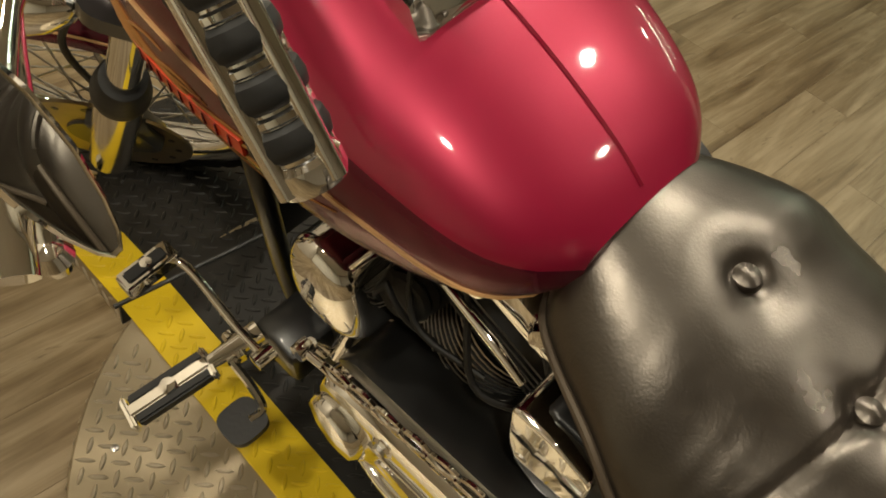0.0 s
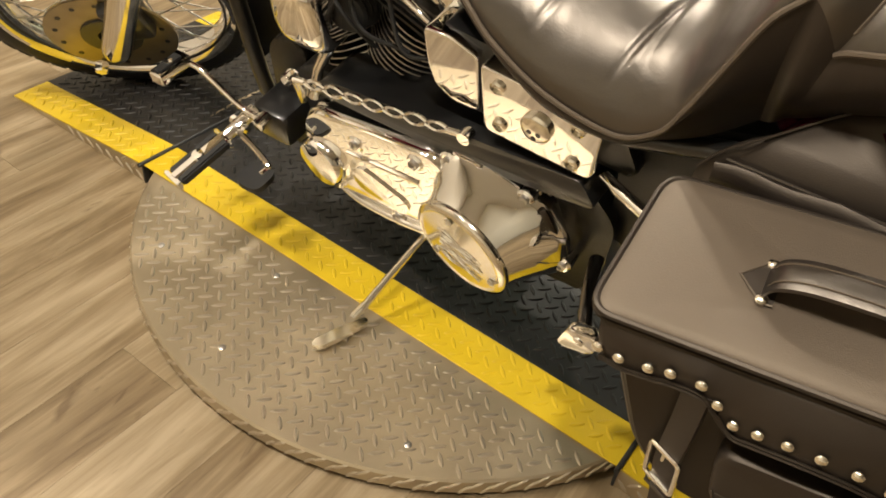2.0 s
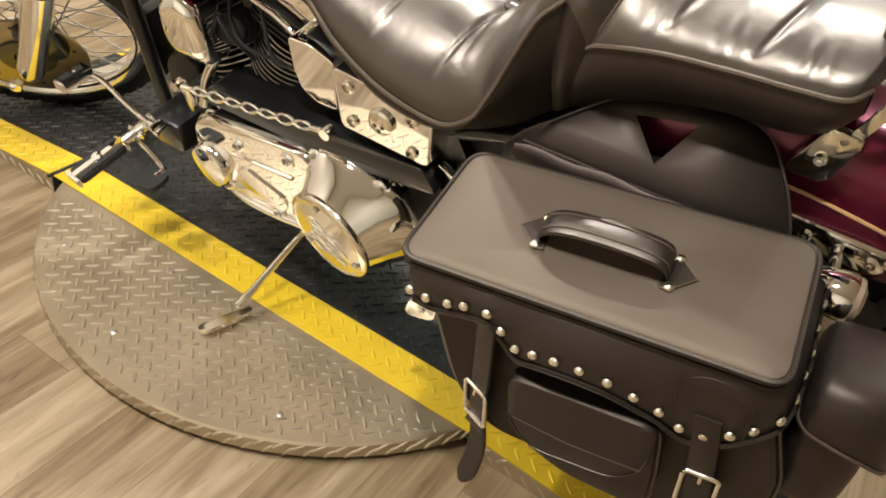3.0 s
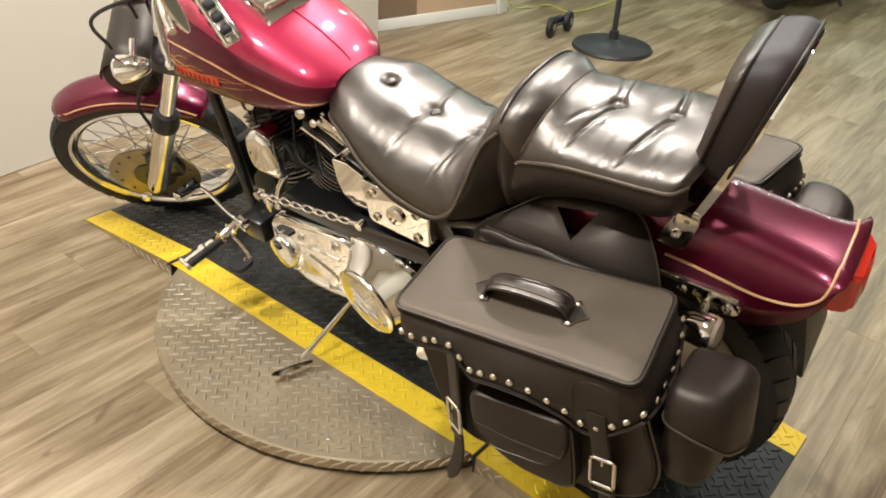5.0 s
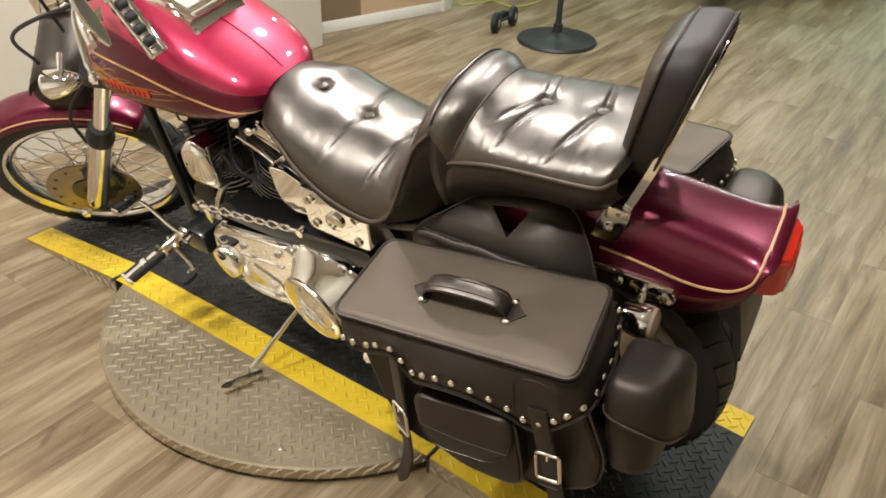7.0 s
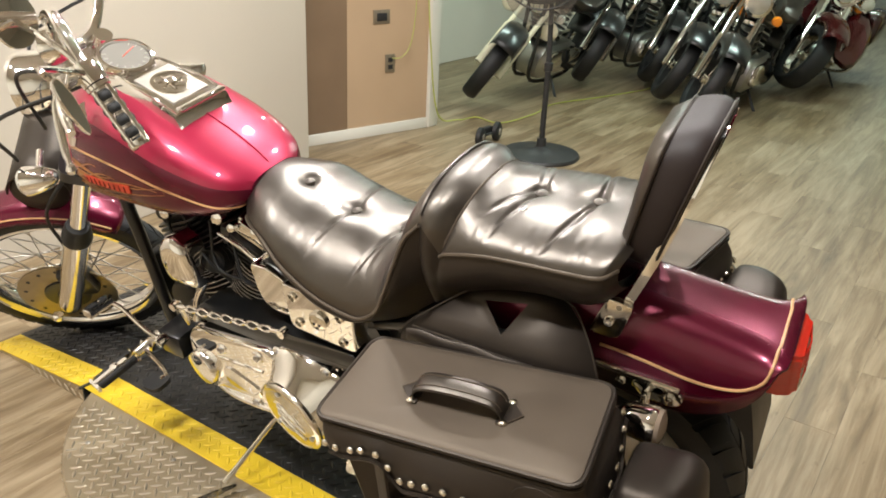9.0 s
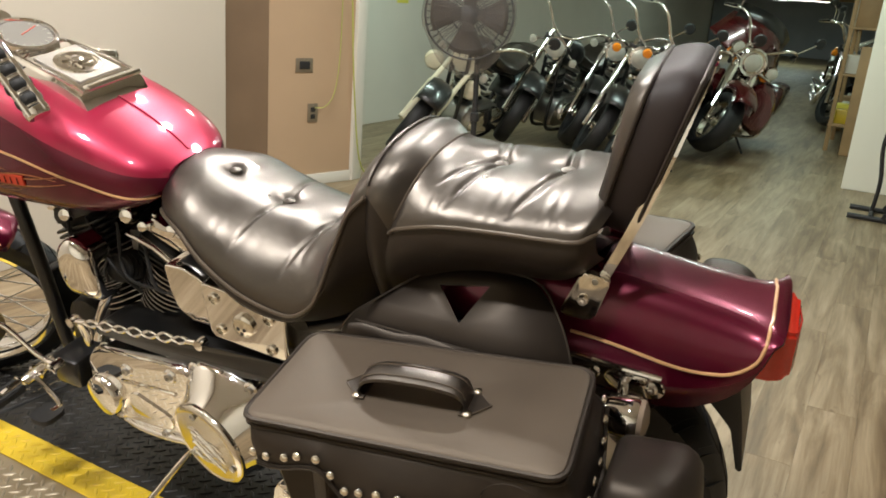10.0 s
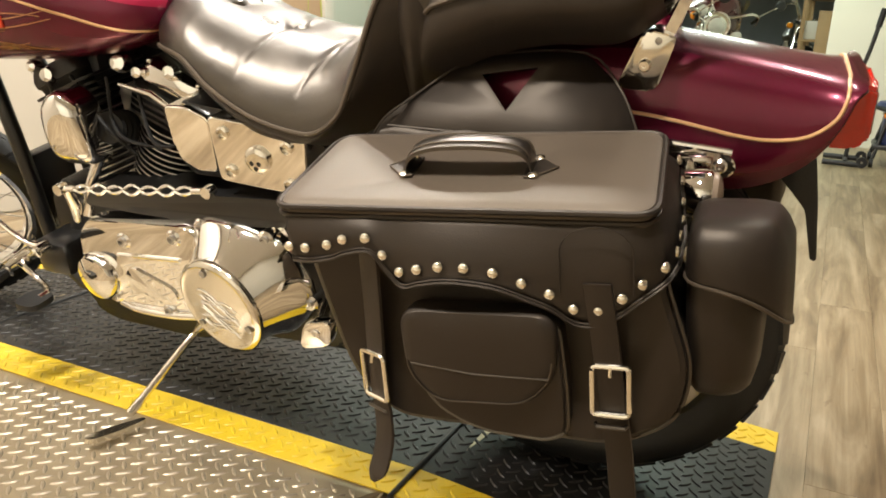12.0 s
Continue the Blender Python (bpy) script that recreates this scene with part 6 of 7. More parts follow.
tagged(part("paper_note", box((-2.298, 5.58, 1.11), (-2.294, 5.78, 1.27), 0.001, 1), NOTE), label="small yellow paper note stuck on the pale wall", category="note")

# -- pedestal fan under a fabric cover --
fan = tagged(new("pedestal_fan"), label="black pedestal fan with a covered cage on a round base", category="fan")
fan.location = (-0.17, 3.12, -0.0)
part("base", lathe([(0.005, 0), (0.238, 0), (0.243, 0.008), (0.235, 0.022), (0.14, 0.034), (0.05, 0.045), (0.03, 0.06), (0.028, 0.11), (0.005, 0.112)], (0, 0, 0), (0, 0, 1), 48), DARK, fan, "round cast base")
part("pole", tube([(0, 0, 0.05), (0, 0, 0.55), (-0.02, 0, 0.98)], [0.018, 0.017, 0.014], 14), DARK, fan, "black steel pole")
part("height_collar", lathe([(0.018, 0), (0.026, 0.004), (0.026, 0.05), (0.018, 0.055)], (0, 0, 0.52), (0, 0, 1), 18), DARK, fan)
fc = Vector((-0.06, -0.06, 1.125))
fa = Vector((0.42, -0.88, 0.12)).normalized()
part("motor", lathe([(0.01, -0.16), (0.05, -0.155), (0.06, -0.10), (0.06, -0.03), (0.02, -0.02)], fc, fa, 20), DARK, fan)
fu, fv = axes_for(fa)
for r, h in ((0.25, 0.0), (0.2, 0.055), (0.2, -0.055), (0.1, 0.075), (0.1, -0.075)):
    part("cage_ring", tube([fc + fa * h + (fu * math.cos(a) + fv * math.sin(a)) * r for a in [2 * math.pi * k / 36 for k in range(37)]], 0.006 if r > 0.24 else 0.0025, 6, cap=False), DARK, fan)
for k in range(40):
    a = 2 * math.pi * k / 40
    d = fu * math.cos(a) + fv * math.sin(a)
    for s in (1, -1):
        part("cage_wire", tube([fc + d * 0.04 + fa * 0.08 * s, fc + d * 0.1 + fa * 0.075 * s, fc + d * 0.2 + fa * 0.055 * s, fc + d * 0.25], 0.0018, 4), DARK, fan)
for k in range(4):
    a = math.pi / 2 * k
    bm = bmesh.new()
    rings(bm, [[fc + (fu * math.cos(a + w) + fv * math.sin(a + w)) * r + fa * (0.05 * w - 0.01) for w in (-0.5, -0.2, 0.2, 0.5)] for r in (0.05, 0.12, 0.19, 0.225)], closed=False)
    ob = part("blade", bm, FAN_GREY, fan, "grey fan blade")
    ob.modifiers.new("thick", "SOLIDIFY").thickness = 0.002

cover_bm = lathe([(0.262 * math.sin(a) * (1 + 0.03 * math.sin(9 * a)), 0.105 * math.cos(a)) for a in [math.pi * (0.02 + 0.96 * k / 24) for k in range(25)]], fc, fa, 40)
for v in cover_bm.verts:
    d = v.co - fc
    v.co += d.normalized() * 0.006 * noise.noise(d * 14) + Vector((0, 0, -0.07 if d.z < -0.15 else 0)) * min(1, max(0, -d.z - 0.15) / 0.1)
part("fabric_cover", cover_bm, COVER, fan, "thin see-through dust cover drawn over the cage")

# -- small dolly with two wheels, and a cable on the floor --
dolly = tagged(new("wheeled_dolly"), label="small black dolly with hard rubber wheels on the floor", category="dolly")
dolly.location = (-0.55, 3.12, 0)
for y in (-0.10, 0.10):
    part("wheel", lathe([(0.012, -0.02), (0.05, -0.02), (0.062, -0.012), (0.062, 0.012), (0.05, 0.02), (0.012, 0.02)], (0, y, 0.062), (1, 0.25, 0), 28, closed=True), RUBBER, dolly, "black wheel")
    part("hub", lathe([(0.004, -0.023), (0.022, -0.023), (0.022, 0.023), (0.004, 0.023)], (0, y, 0.062), (1, 0.25, 0), 16), STEEL, dolly, "grey hub")
part("axle", tube([(-0.01, -0.12, 0.062), (0.01, 0.12, 0.062)], 0.009, 10), DARK, dolly)
part("bracket", box((-0.05, -0.07, 0.05), (-0.012, 0.07, 0.1), 0.006), DARK, dolly)
cable = smooth_path([(-1.03, 3.05, 1.2), (-1.02, 3.10, 0.6), (-1.01, 3.2, 0.1), (-1.0, 3.45, 0.012), (-0.96, 3.62, 0.006), (-0.75, 3.6, 0.006), (-0.70, 4.0, 0.006), (-0.74, 4.4, 0.006), (-0.54, 5.0, 0.006), (-0.39, 5.72, 0.006), (-0.6, 6.6, 0.006), (-1.4, 7.2, 0.006)], 8)
cord = smooth_path([(-1.155, 2.875, 0.49), (-1.11, 2.92, 0.50), (-1.095, 2.99, 0.58), (-1.09, 3.03, 0.80), (-1.09, 3.04, 1.2), (-1.085, 3.05, 1.9)], 8)
tagged(part("yellow_cable", tube(cord, 0.0028, 7), CABLE), label="thin yellow cord running from the outlet up the tan wall", category="cable")
tagged(part("power_cable", tube(cable, 0.005, 7), CABLE), label="yellow-green power cable trailing over the floor", category="cable")


TURNING = ("fork_leg", "fork_tube", "fork_clamp", "front_fender", "headlamp_shell", "headlamp_lens", "signal_lens", "signal_shell", "signal_stem", "passing_lamp", "passing_lens",
           "handlebar", "grip", "lever", "mirror_stem", "mirror", "side_lamp", "fairing", "windshield", "lamp_nacelle", "lamp_bar", "fork_cover", "price_tag")


def parked_motorcycle(at, yaw, paint, label, lean=10, rake=0.34, fork=0.62, wheel=0.33, lamp_material=None, fairing=False, tag=False, cream_forks=False, steer=30, orange=True):
    """A parked cruiser: its front tyre stands at (x, y), and its tail lies along yaw."""
    root = tagged(new("parked_motorcycle"), label=label, category="motorcycle", group="parked motorcycles")
    root.matrix_world = Matrix.Translation((*at, 0)) @ Matrix.Rotation(radians(yaw), 4, "Z") @ Matrix.Rotation(radians(lean), 4, "X")
    lamp_material = lamp_material or GLASS_WHITE
    legs = CREAM if cream_forks else CHROME

    def wheel_at(x, r, w):
        tyre = part("tyre", torus_tyre((x, 0, r), r - w * 0.5, w, 40), RUBBER, root, "black tyre")
        part("rim", lathe([(r - w, -0.03), (r - w + 0.008, -0.034), (r - w + 0.008, 0.034), (r - w, 0.03)], (x, 0, r), (0, 1, 0), 32, closed=True), CHROME_WORN, tyre)
        part("hub", lathe([(0.004, -0.06), (0.04, -0.05), (0.03, -0.02), (0.03, 0.02), (0.04, 0.05), (0.004, 0.06)], (x, 0, r), (0, 1, 0), 16), CHROME_WORN, tyre)
        for k in range(12):
            a = math.pi * k / 6
            part("spoke", tube([(x + 0.03 * math.cos(a), 0.02 * (-1) ** k, r + 0.03 * math.sin(a)), (x + (r - w) * math.cos(a + 0.2), 0, r + (r - w) * math.sin(a + 0.2))], 0.003, 5), CHROME_WORN, tyre)
        part("disc", lathe([(0.05, -0.062), (0.13, -0.062), (0.13, -0.066), (0.05, -0.066)], (x, 0, r), (0, 1, 0), 24, closed=True), STEEL, tyre)
        return tyre
    front_tyre = wheel_at(0.0, wheel, 0.165 if fairing else 0.12)
    rx = 1.58
    wheel_at(rx, 0.32, 0.14)
    top = Vector((rake, 0, wheel + fork))
    for s in (-1, 1):
        part("fork_leg", tube([(0.0, 0.09 * s, wheel - 0.03), (rake * 0.45, 0.09 * s, wheel + fork * 0.45)], 0.028, 12), legs, root, "bright fork slider")
        part("fork_tube", tube([(rake * 0.44, 0.09 * s, wheel + fork * 0.44), top + Vector((0.02, 0.09 * s, 0.03))], 0.02, 12), legs, root)
    part("fork_clamp", box(top + Vector((-0.05, -0.13, -0.05)), top + Vector((0.06, 0.13, -0.01)), 0.012), BLACK_PAINT if not cream_forks else CREAM, root)
    # front fender
    bm = bmesh.new()
    loops = []
    for k in range(15):
        a = radians(48 + 100 * k / 14)
        loops.append([Vector((math.cos(a) * -r, y, wheel + math.sin(a) * r)) for y, r in ((-0.1, wheel - 0.07), (-0.096, wheel - 0.02), (-0.083, wheel + 0.02), (-0.04, wheel + 0.042), (0.04, wheel + 0.042), (0.083, wheel + 0.02), (0.096, wheel - 0.02), (0.1, wheel - 0.07))])
    rings(bm, loops, closed=False)
    fender = part("front_fender", bm, paint, root, "painted front fender")
    fender.modifiers.new("thick", "SOLIDIFY").thickness = 0.004
    # lamps
    lc = top + Vector((-0.12, 0, -0.06))
    part("headlamp_shell", lathe([(0.01, 0.13), (0.06, 0.11), (0.088, 0.05), (0.094, 0.0), (0.098, -0.008), (0.088, -0.014)], lc, (1, 0, -0.06), 28), CHROME if not cream_forks else CREAM, root)
    part("headlamp_lens", lathe([(0.088, -0.008), (0.06, -0.022), (0.02, -0.028), (0.002, -0.029)], lc, (1, 0, -0.06), 28), lamp_material, root, "round headlamp lens")
    for s in (-1, 1):
        sc = top + Vector((-0.06, 0.2 * s, -0.10))
        part("signal_lens", lathe([(0.002, -0.04), (0.03, -0.034), (0.036, -0.01), (0.036, 0.0)], sc, (1, 0, 0), 16), AMBER if orange else GLASS_WHITE, root, "amber signal lens")
        part("signal_shell", lathe([(0.036, 0.0), (0.036, 0.01), (0.022, 0.05), (0.003, 0.06)], sc, (1, 0, 0), 16), CHROME, root)
        part("signal_stem", tube([sc + Vector((0.02, 0, 0)), top + Vector((0, 0.1 * s, -0.05))], 0.007, 6), CHROME, root)
        if fairing:
            pc = top + Vector((-0.13, 0.2 * s, -0.03))
            part("passing_lamp", lathe([(0.002, -0.03), (0.05, -0.02), (0.058, 0.0), (0.05, 0.05), (0.01, 0.08)], pc, (1, 0, 0), 20), [CHROME], root, "chrome passing lamp")
            part("passing_lens", lathe([(0.002, -0.034), (0.03, -0.031), (0.05, -0.0225)], pc, (1, 0, 0), 20), GLASS_WHITE, root)
    # bars, grips, mirrors
    for s in (-1, 1):
        bar = smooth_path([top + Vector((0.02, 0.0, 0.02)), top + Vector((0.03, 0.1 * s, 0.06)), top + Vector((0.02, 0.25 * s, 0.2)), top + Vector((0.12, 0.36 * s, 0.21)), top + Vector((0.26, 0.41 * s, 0.16))], 5)
        part("handlebar", tube(bar, 0.013, 10), CHROME, root, "chrome handlebar")
        part("grip", tube([bar[-6], bar[-1]], 0.018, 12), RUBBER, root, "black grip")
        part("lever", tube([bar[-7] + Vector((-0.04, 0, 0)), bar[-1] + Vector((-0.05, 0.02 * s, -0.01))], 0.006, 6), CHROME, root)
        part("mirror_stem", tube([bar[-7], bar[-7] + Vector((-0.03, 0.05 * s, 0.12)), bar[-7] + Vector((0.0, 0.09 * s, 0.17))], 0.005, 6), CHROME, root)
        part("mirror", lathe([(0.002, -0.012), (0.04, -0.01), (0.05, 0.0), (0.045, 0.008), (0.002, 0.01)], bar[-7] + Vector((0.0, 0.1 * s, 0.19)), (1, 0, 0.1), 18), DARK, root, "round mirror")
    # tank, seat, rear fender
    loops = []
    for x, w, up, lo in ((0.42, 0.05, 0.93, 0.84), (0.46, 0.10, 0.96, 0.77), (0.56, 0.135, 0.98, 0.73), (0.72, 0.13, 0.965, 0.72), (0.86, 0.09, 0.90, 0.73), (0.93, 0.05, 0.85, 0.75)):
        loops.append(super_ring(x, w, up, lo, 2.4, 24))
    bm = bmesh.new()
    rings(bm, loops)
    part("tank", bm, paint, root, "painted fuel tank")
    loops = [super_ring(x, w, up, lo, 2.8, 20) for x, w, up, lo in ((0.86, 0.07, 0.86, 0.76), (0.95, 0.14, 0.80, 0.71), (1.1, 0.17, 0.775, 0.69), (1.25, 0.16, 0.83, 0.70), (1.33, 0.12, 0.90, 0.74), (1.6, 0.11, 0.90, 0.78), (1.68, 0.06, 0.87, 0.80))]
    bm = bmesh.new()
    rings(bm, loops)
    part("seat", bm, LEATHER, root, "black leather seat")
    bm = bmesh.new()
    loops = []
    for k in range(17):
        a = radians(10 + 150 * k / 16)
        loops.append([Vector((rx + math.cos(a) * r, y, 0.34 + math.sin(a) * r)) for y, r in ((-0.11, 0.3), (-0.10, 0.36), (-0.05, 0.39), (0.05, 0.39), (0.10, 0.36), (0.11, 0.3))])
    rings(bm, loops, closed=False)
    part("rear_fender", bm, paint, root).modifiers.new("thick", "SOLIDIFY").thickness = 0.004
    part("tail_lamp", box((rx + 0.36, -0.05, 0.5), (rx + 0.41, 0.05, 0.58), 0.015), RED_LENS, root)
    # engine and frame
    for x0, x1 in ((0.62, 0.5), (0.80, 0.92)):
        cyl = Vector((x1 - x0, 0, 0.28))
        for k in range(7):
            part("cooling_fin", lathe([(0.02, -0.006), (0.085 - 0.004 * (k > 4), -0.006), (0.085, 0.006), (0.02, 0.006)], Vector((0.7 + (x0 - 0.7) * 0.6, 0, 0.44)) + cyl * (0.08 + 0.13 * k), cyl, 20), BLACK_FIN if k % 2 else STEEL, root)
        part("rocker_box", box(Vector((x1 - 0.06, -0.07, 0.685)), Vector((x1 + 0.06, 0.07, 0.74)), 0.02), CHROME, root)
    part("crankcase", prism(round_outline([(0.5, 0.2), (1.05, 0.2), (1.12, 0.34), (0.98, 0.48), (0.56, 0.46), (0.48, 0.34)], 0.08, 5), -0.12, 0.12, 0.03), STEEL, root, "cast engine case")
    part("primary_cover", prism(round_outline([(0.56, 0.26), (1.02, 0.24), (1.12, 0.34), (1.0, 0.44), (0.6, 0.42)], 0.08, 5), -0.17, -0.115, 0.02), CHROME, root)
    for pts in ([(0.40, 0, 0.92), (0.47, 0, 0.5), (0.55, 0, 0.17), (1.15, 0, 0.17), (1.3, 0, 0.45)], [(0.40, 0, 0.88), (0.9, 0, 0.72), (1.3, 0, 0.62), (1.58, 0, 0.34)]):
        for s in (-1, 1):
            part("frame_tube", tube(smooth_path([(a, b + 0.07 * s, c) for a, b, c in pts], 5), 0.016, 8), BLACK_PAINT, root)
    for z in (0.24, 0.33):
        part("exhaust", tube(smooth_path([(0.62, 0.1, 0.56), (0.55, 0.17, 0.36), (0.8, 0.2, z), (1.2, 0.21, z), (1.9, 0.22, z + 0.02)], 5), 0.036, 12), CHROME, root)
    part("air_cleaner", lathe([(0.01, 0), (0.09, 0.0), (0.1, 0.02), (0.085, 0.06), (0.01, 0.07)], (0.72, 0.09, 0.62), (0, 1, 0), 24), CHROME, root)
    part("side_stand", tube([(0.8, -0.1, 0.2), (0.76, -0.24, 0.05 if lean > 6 else 0.02)], 0.011, 8), DARK, root)
    if cream_forks:
        for s in (-1, 1):
            part("side_lamp", lathe([(0.002, -0.04), (0.06, -0.025), (0.078, 0.0), (0.06, 0.06), (0.01, 0.1)], top + Vector((-0.06, 0.18 * s, -0.24)), (1, 0, 0), 22), CREAM, root, "cream lamp shell")
    if fairing:
        bm = bmesh.new()
        loops = []
        for k in range(11):
            t = -1 + 2 * k / 10
            y = 0.40 * t
            back = 0.20 * t * t
            loops.append([top + Vector((-0.02 + back + 0.10 * u, y * (1 - 0.25 * u), -0.13 + 0.36 * u * (1 - 0.35 * t * t) + 0.06 * t * t)) for u in (0, 0.15, 0.35, 0.6, 0.85, 1.0)])
        rings(bm, loops, closed=False)
        part("fairing", bm, paint, root, "dark red bat-wing fairing").modifiers.new("thick", "SOLIDIFY").thickness = 0.012
        bm = bmesh.new()
        loops = []
        for k in range(9):
            t = -1 + 2 * k / 8
            loops.append([top + Vector((0.08 + 0.14 * t * t + 0.05 * u, 0.28 * t, 0.2 + 0.14 * u - 0.07 * t * t)) for u in (0, 0.5, 1.0)])
        rings(bm, loops, closed=False)
        part("windshield", bm, BLACK_PAINT, root, "dark tinted windshield").modifiers.new("thick", "SOLIDIFY").thickness = 0.004
        part("lamp_nacelle", lathe([(0.10, -0.012), (0.115, -0.02), (0.128, -0.008), (0.128, 0.03), (0.09, 0.1)], lc, (1, 0, -0.06), 32), CHROME, root, "wide chrome headlamp ring")
        part("lamp_bar", tube([top + Vector((-0.12, -0.24, -0.09)), top + Vector((-0.12, 0.24, -0.09))], 0.014, 10), CHROME, root, "chrome passing lamp bar")
        for s in (-1, 1):
            bm = bmesh.new()
            rings(bm, [[Vector((x + 0.10 * abs(y - 0.12), y * s, z)) for x, z in ((0.40, z0), (0.36, z0 + 0.05), (0.38, z1 - 0.05), (0.44, z1), (0.52, z1 - 0.02), (0.52, z0))]
                       for y, z0, z1 in ((0.12, 0.42, 0.7), (0.18, 0.33, 0.76), (0.27, 0.30, 0.74), (0.33, 0.34, 0.66), (0.355, 0.42, 0.56))])
            part("lower_fairing", bm, paint, root, "painted leg shield")
            part("fork_cover", tube([(rake * 0.12, 0.105 * s, wheel + fork * 0.12), (rake * 0.85, 0.105 * s, wheel + fork * 0.85)], 0.04, 16), CHROME, root, "wide chrome fork cover")
            part("side_case", box((1.35, 0.2 * s - 0.09, 0.38), (1.95, 0.2 * s + 0.09, 0.68), 0.05, 3), paint, root, "painted side case")
            part("crash_bar", tube(smooth_path([(0.5, 0.06 * s, 0.6), (0.45, 0.3 * s, 0.5), (0.46, 0.3 * s, 0.3), (0.52, 0.06 * s, 0.22)], 6), 0.014, 10), CHROME, root)
    if tag:
        card = part("price_tag", moved(box((-0.002, -0.055, -0.23), (0.002, 0.055, 0.0), 0.001, 1), Matrix.Translation(top + Vector((-0.02, -0.26, 0.2))) @ Matrix.Rotation(radians(30), 4, "Z")), TAG, root, "pink hanging price card")
        part("tag_string", tube([top + Vector((-0.02, -0.26, 0.2)), top + Vector((0.03, -0.25, 0.25))], 0.0015, 4), TRIM, card)
    # the front end stands turned on its steering axis
    turn = Matrix.Translation((0, 0, wheel)) @ Matrix.Rotation(radians(steer), 4, Vector((rake, 0, fork))) @ Matrix.Translation((0, 0, -wheel))
    for ob in root.children:
        if ob == front_tyre or ob.name.split(".")[0] in TURNING:
            ob.matrix_local = turn
    return root


parked_motorcycle((-1.13, 3.9), 88, BLACK_PAINT, "cream custom chopper with raked cream forks and round lamps", lean=15, rake=0.56, fork=0.54, lamp_material=CREAM, cream_forks=True, orange=False)
parked_motorcycle((-0.84, 5.1), 86, BLACK_PAINT, "dark cruiser motorcycle parked in the row on plank floor", lean=12, rake=0.44, orange=False)
parked_motorcycle((-0.42, 5.5), 88, BLACK_PAINT, "dark cruiser with low bars standing close to its neighbours", lean=12, rake=0.42, orange=False)
parked_motorcycle((-0.08, 4.95), 87, BLACK_PAINT, "black cruiser with chrome fork, amber signals and a pink price card", lean=13, rake=0.46, tag=True)
parked_motorcycle((0.27, 4.6), 89, BLACK_PAINT, "black cruiser with round headlamp parked at the row's end", lean=14, rake=0.42)
parked_motorcycle((0.58, 6.1), 90, RED_PAINT, "dark red touring motorcycle with fairing and passing lamps", lean=14, steer=36, fairing=True, rake=0.42, fork=0.6, wheel=0.36)
parked_motorcycle((1.33, 9.6), 96, BLACK_PAINT, "dark motorcycle parked beside the shelf in the aisle", lean=6)
parked_motorcycle((1.26, 11.2), 98, RED_PAINT, "dark red motorcycle parked down the aisle", lean=6)
parked_motorcycle((1.2, 13.4), 98, BLACK_PAINT, "dark motorcycle parked far down the aisle", lean=6)

# wooden beam over the aisle's end
tagged(part("beam", box((-2.3, 20.0, 1.74), (1.83, 20.25, 2.3), 0.01), BOARD), label="wooden beam across the end of the aisle", category="beam", kind="structure")
tagged(part("beam_wall", box((-2.3, 20.02, 2.3), (1.83, 20.2, CEILING), 0.003), WALL_GREEN), label="pale wall over the wooden beam", category="wall", kind="structure")

# shelf against the aisle wall
shelf = tagged(new("storage_shelf"), label="tall wooden storage shelf with boards and yellow boxes", category="shelf")
shelf.location = (1.62, 8.9, 0)
for y in (-0.95, 0.0, 0.95):
    for x in (-0.16, 0.16):
        part("post", box((x - 0.02, y - 0.02, 0), (x + 0.02, y + 0.02, 2.2), 0.003), BOARD, shelf)
for z in (0.25, 0.75, 1.2, 1.65, 2.1):
    part("shelf_board", box((-0.185, -0.98, z), (0.185, 0.98, z + 0.025), 0.003), BOARD, shelf)
rng = random.Random(4)
for z in (0.275, 0.775, 1.225, 1.675):
    y = -0.9
    while y < 0.7:
        w, h, d = rng.uniform(0.12, 0.3), rng.uniform(0.12, 0.32), rng.uniform(0.2, 0.3)
        yellow = rng.random() < 0.22
        tagged(part("storage_box", moved(box((-d / 2, 0.01, 0), (d / 2, w, h), 0.006), Matrix.Translation((1.60, 8.9 + y, z))), rng.choice((YELLOW, NOTE)) if yellow else rng.choice((DARK, BOARD, TRIM))),
                       label="yellow storage box standing on the wooden shelf" if yellow else "plain storage box standing on the wooden shelf", category="box", group="boxes on the shelf")
        y += w + rng.uniform(0.02, 0.1)
tagged(part("leaning_board", box((1.60, 7.72, 0.0), (1.72, 7.735, 1.05), 0.003), BOARD), label="narrow wooden board standing beside the wall end", category="board")

# black bent lever of a paddock stand
stand_bar = tagged(new("paddock_stand"), label="black bent steel paddock stand with a tall lever", category="stand")
stand_bar.location = (1.97, 4.95, 0)
part("lever", tube(smooth_path([(0.02, 0, 0.03), (0.03, 0, 0.25), (0.0, 0, 0.5), (0.05, 0, 0.75), (0.09, 0, 1.0)], 5), 0.014, 10), DARK, stand_bar)
part("grip", tube([(0.075, 0, 0.9), (0.092, 0, 1.02)], 0.019, 12), RUBBER, stand_bar)
for s in (-1, 1):
    part("foot", tube([(-0.12, 0.16 * s, 0.02), (0.1, 0.16 * s, 0.02)], 0.018, 10), DARK, stand_bar)
    part("wheel", lathe([(0.008, -0.015), (0.035, -0.015), (0.035, 0.015), (0.008, 0.015)], (0.12, 0.16 * s, 0.036), (0, 1, 0), 20, closed=True), RUBBER, stand_bar)
part("cross_bar", tube([(0.02, -0.17, 0.03), (0.02, 0.17, 0.03)], 0.015, 10), DARK, stand_bar)

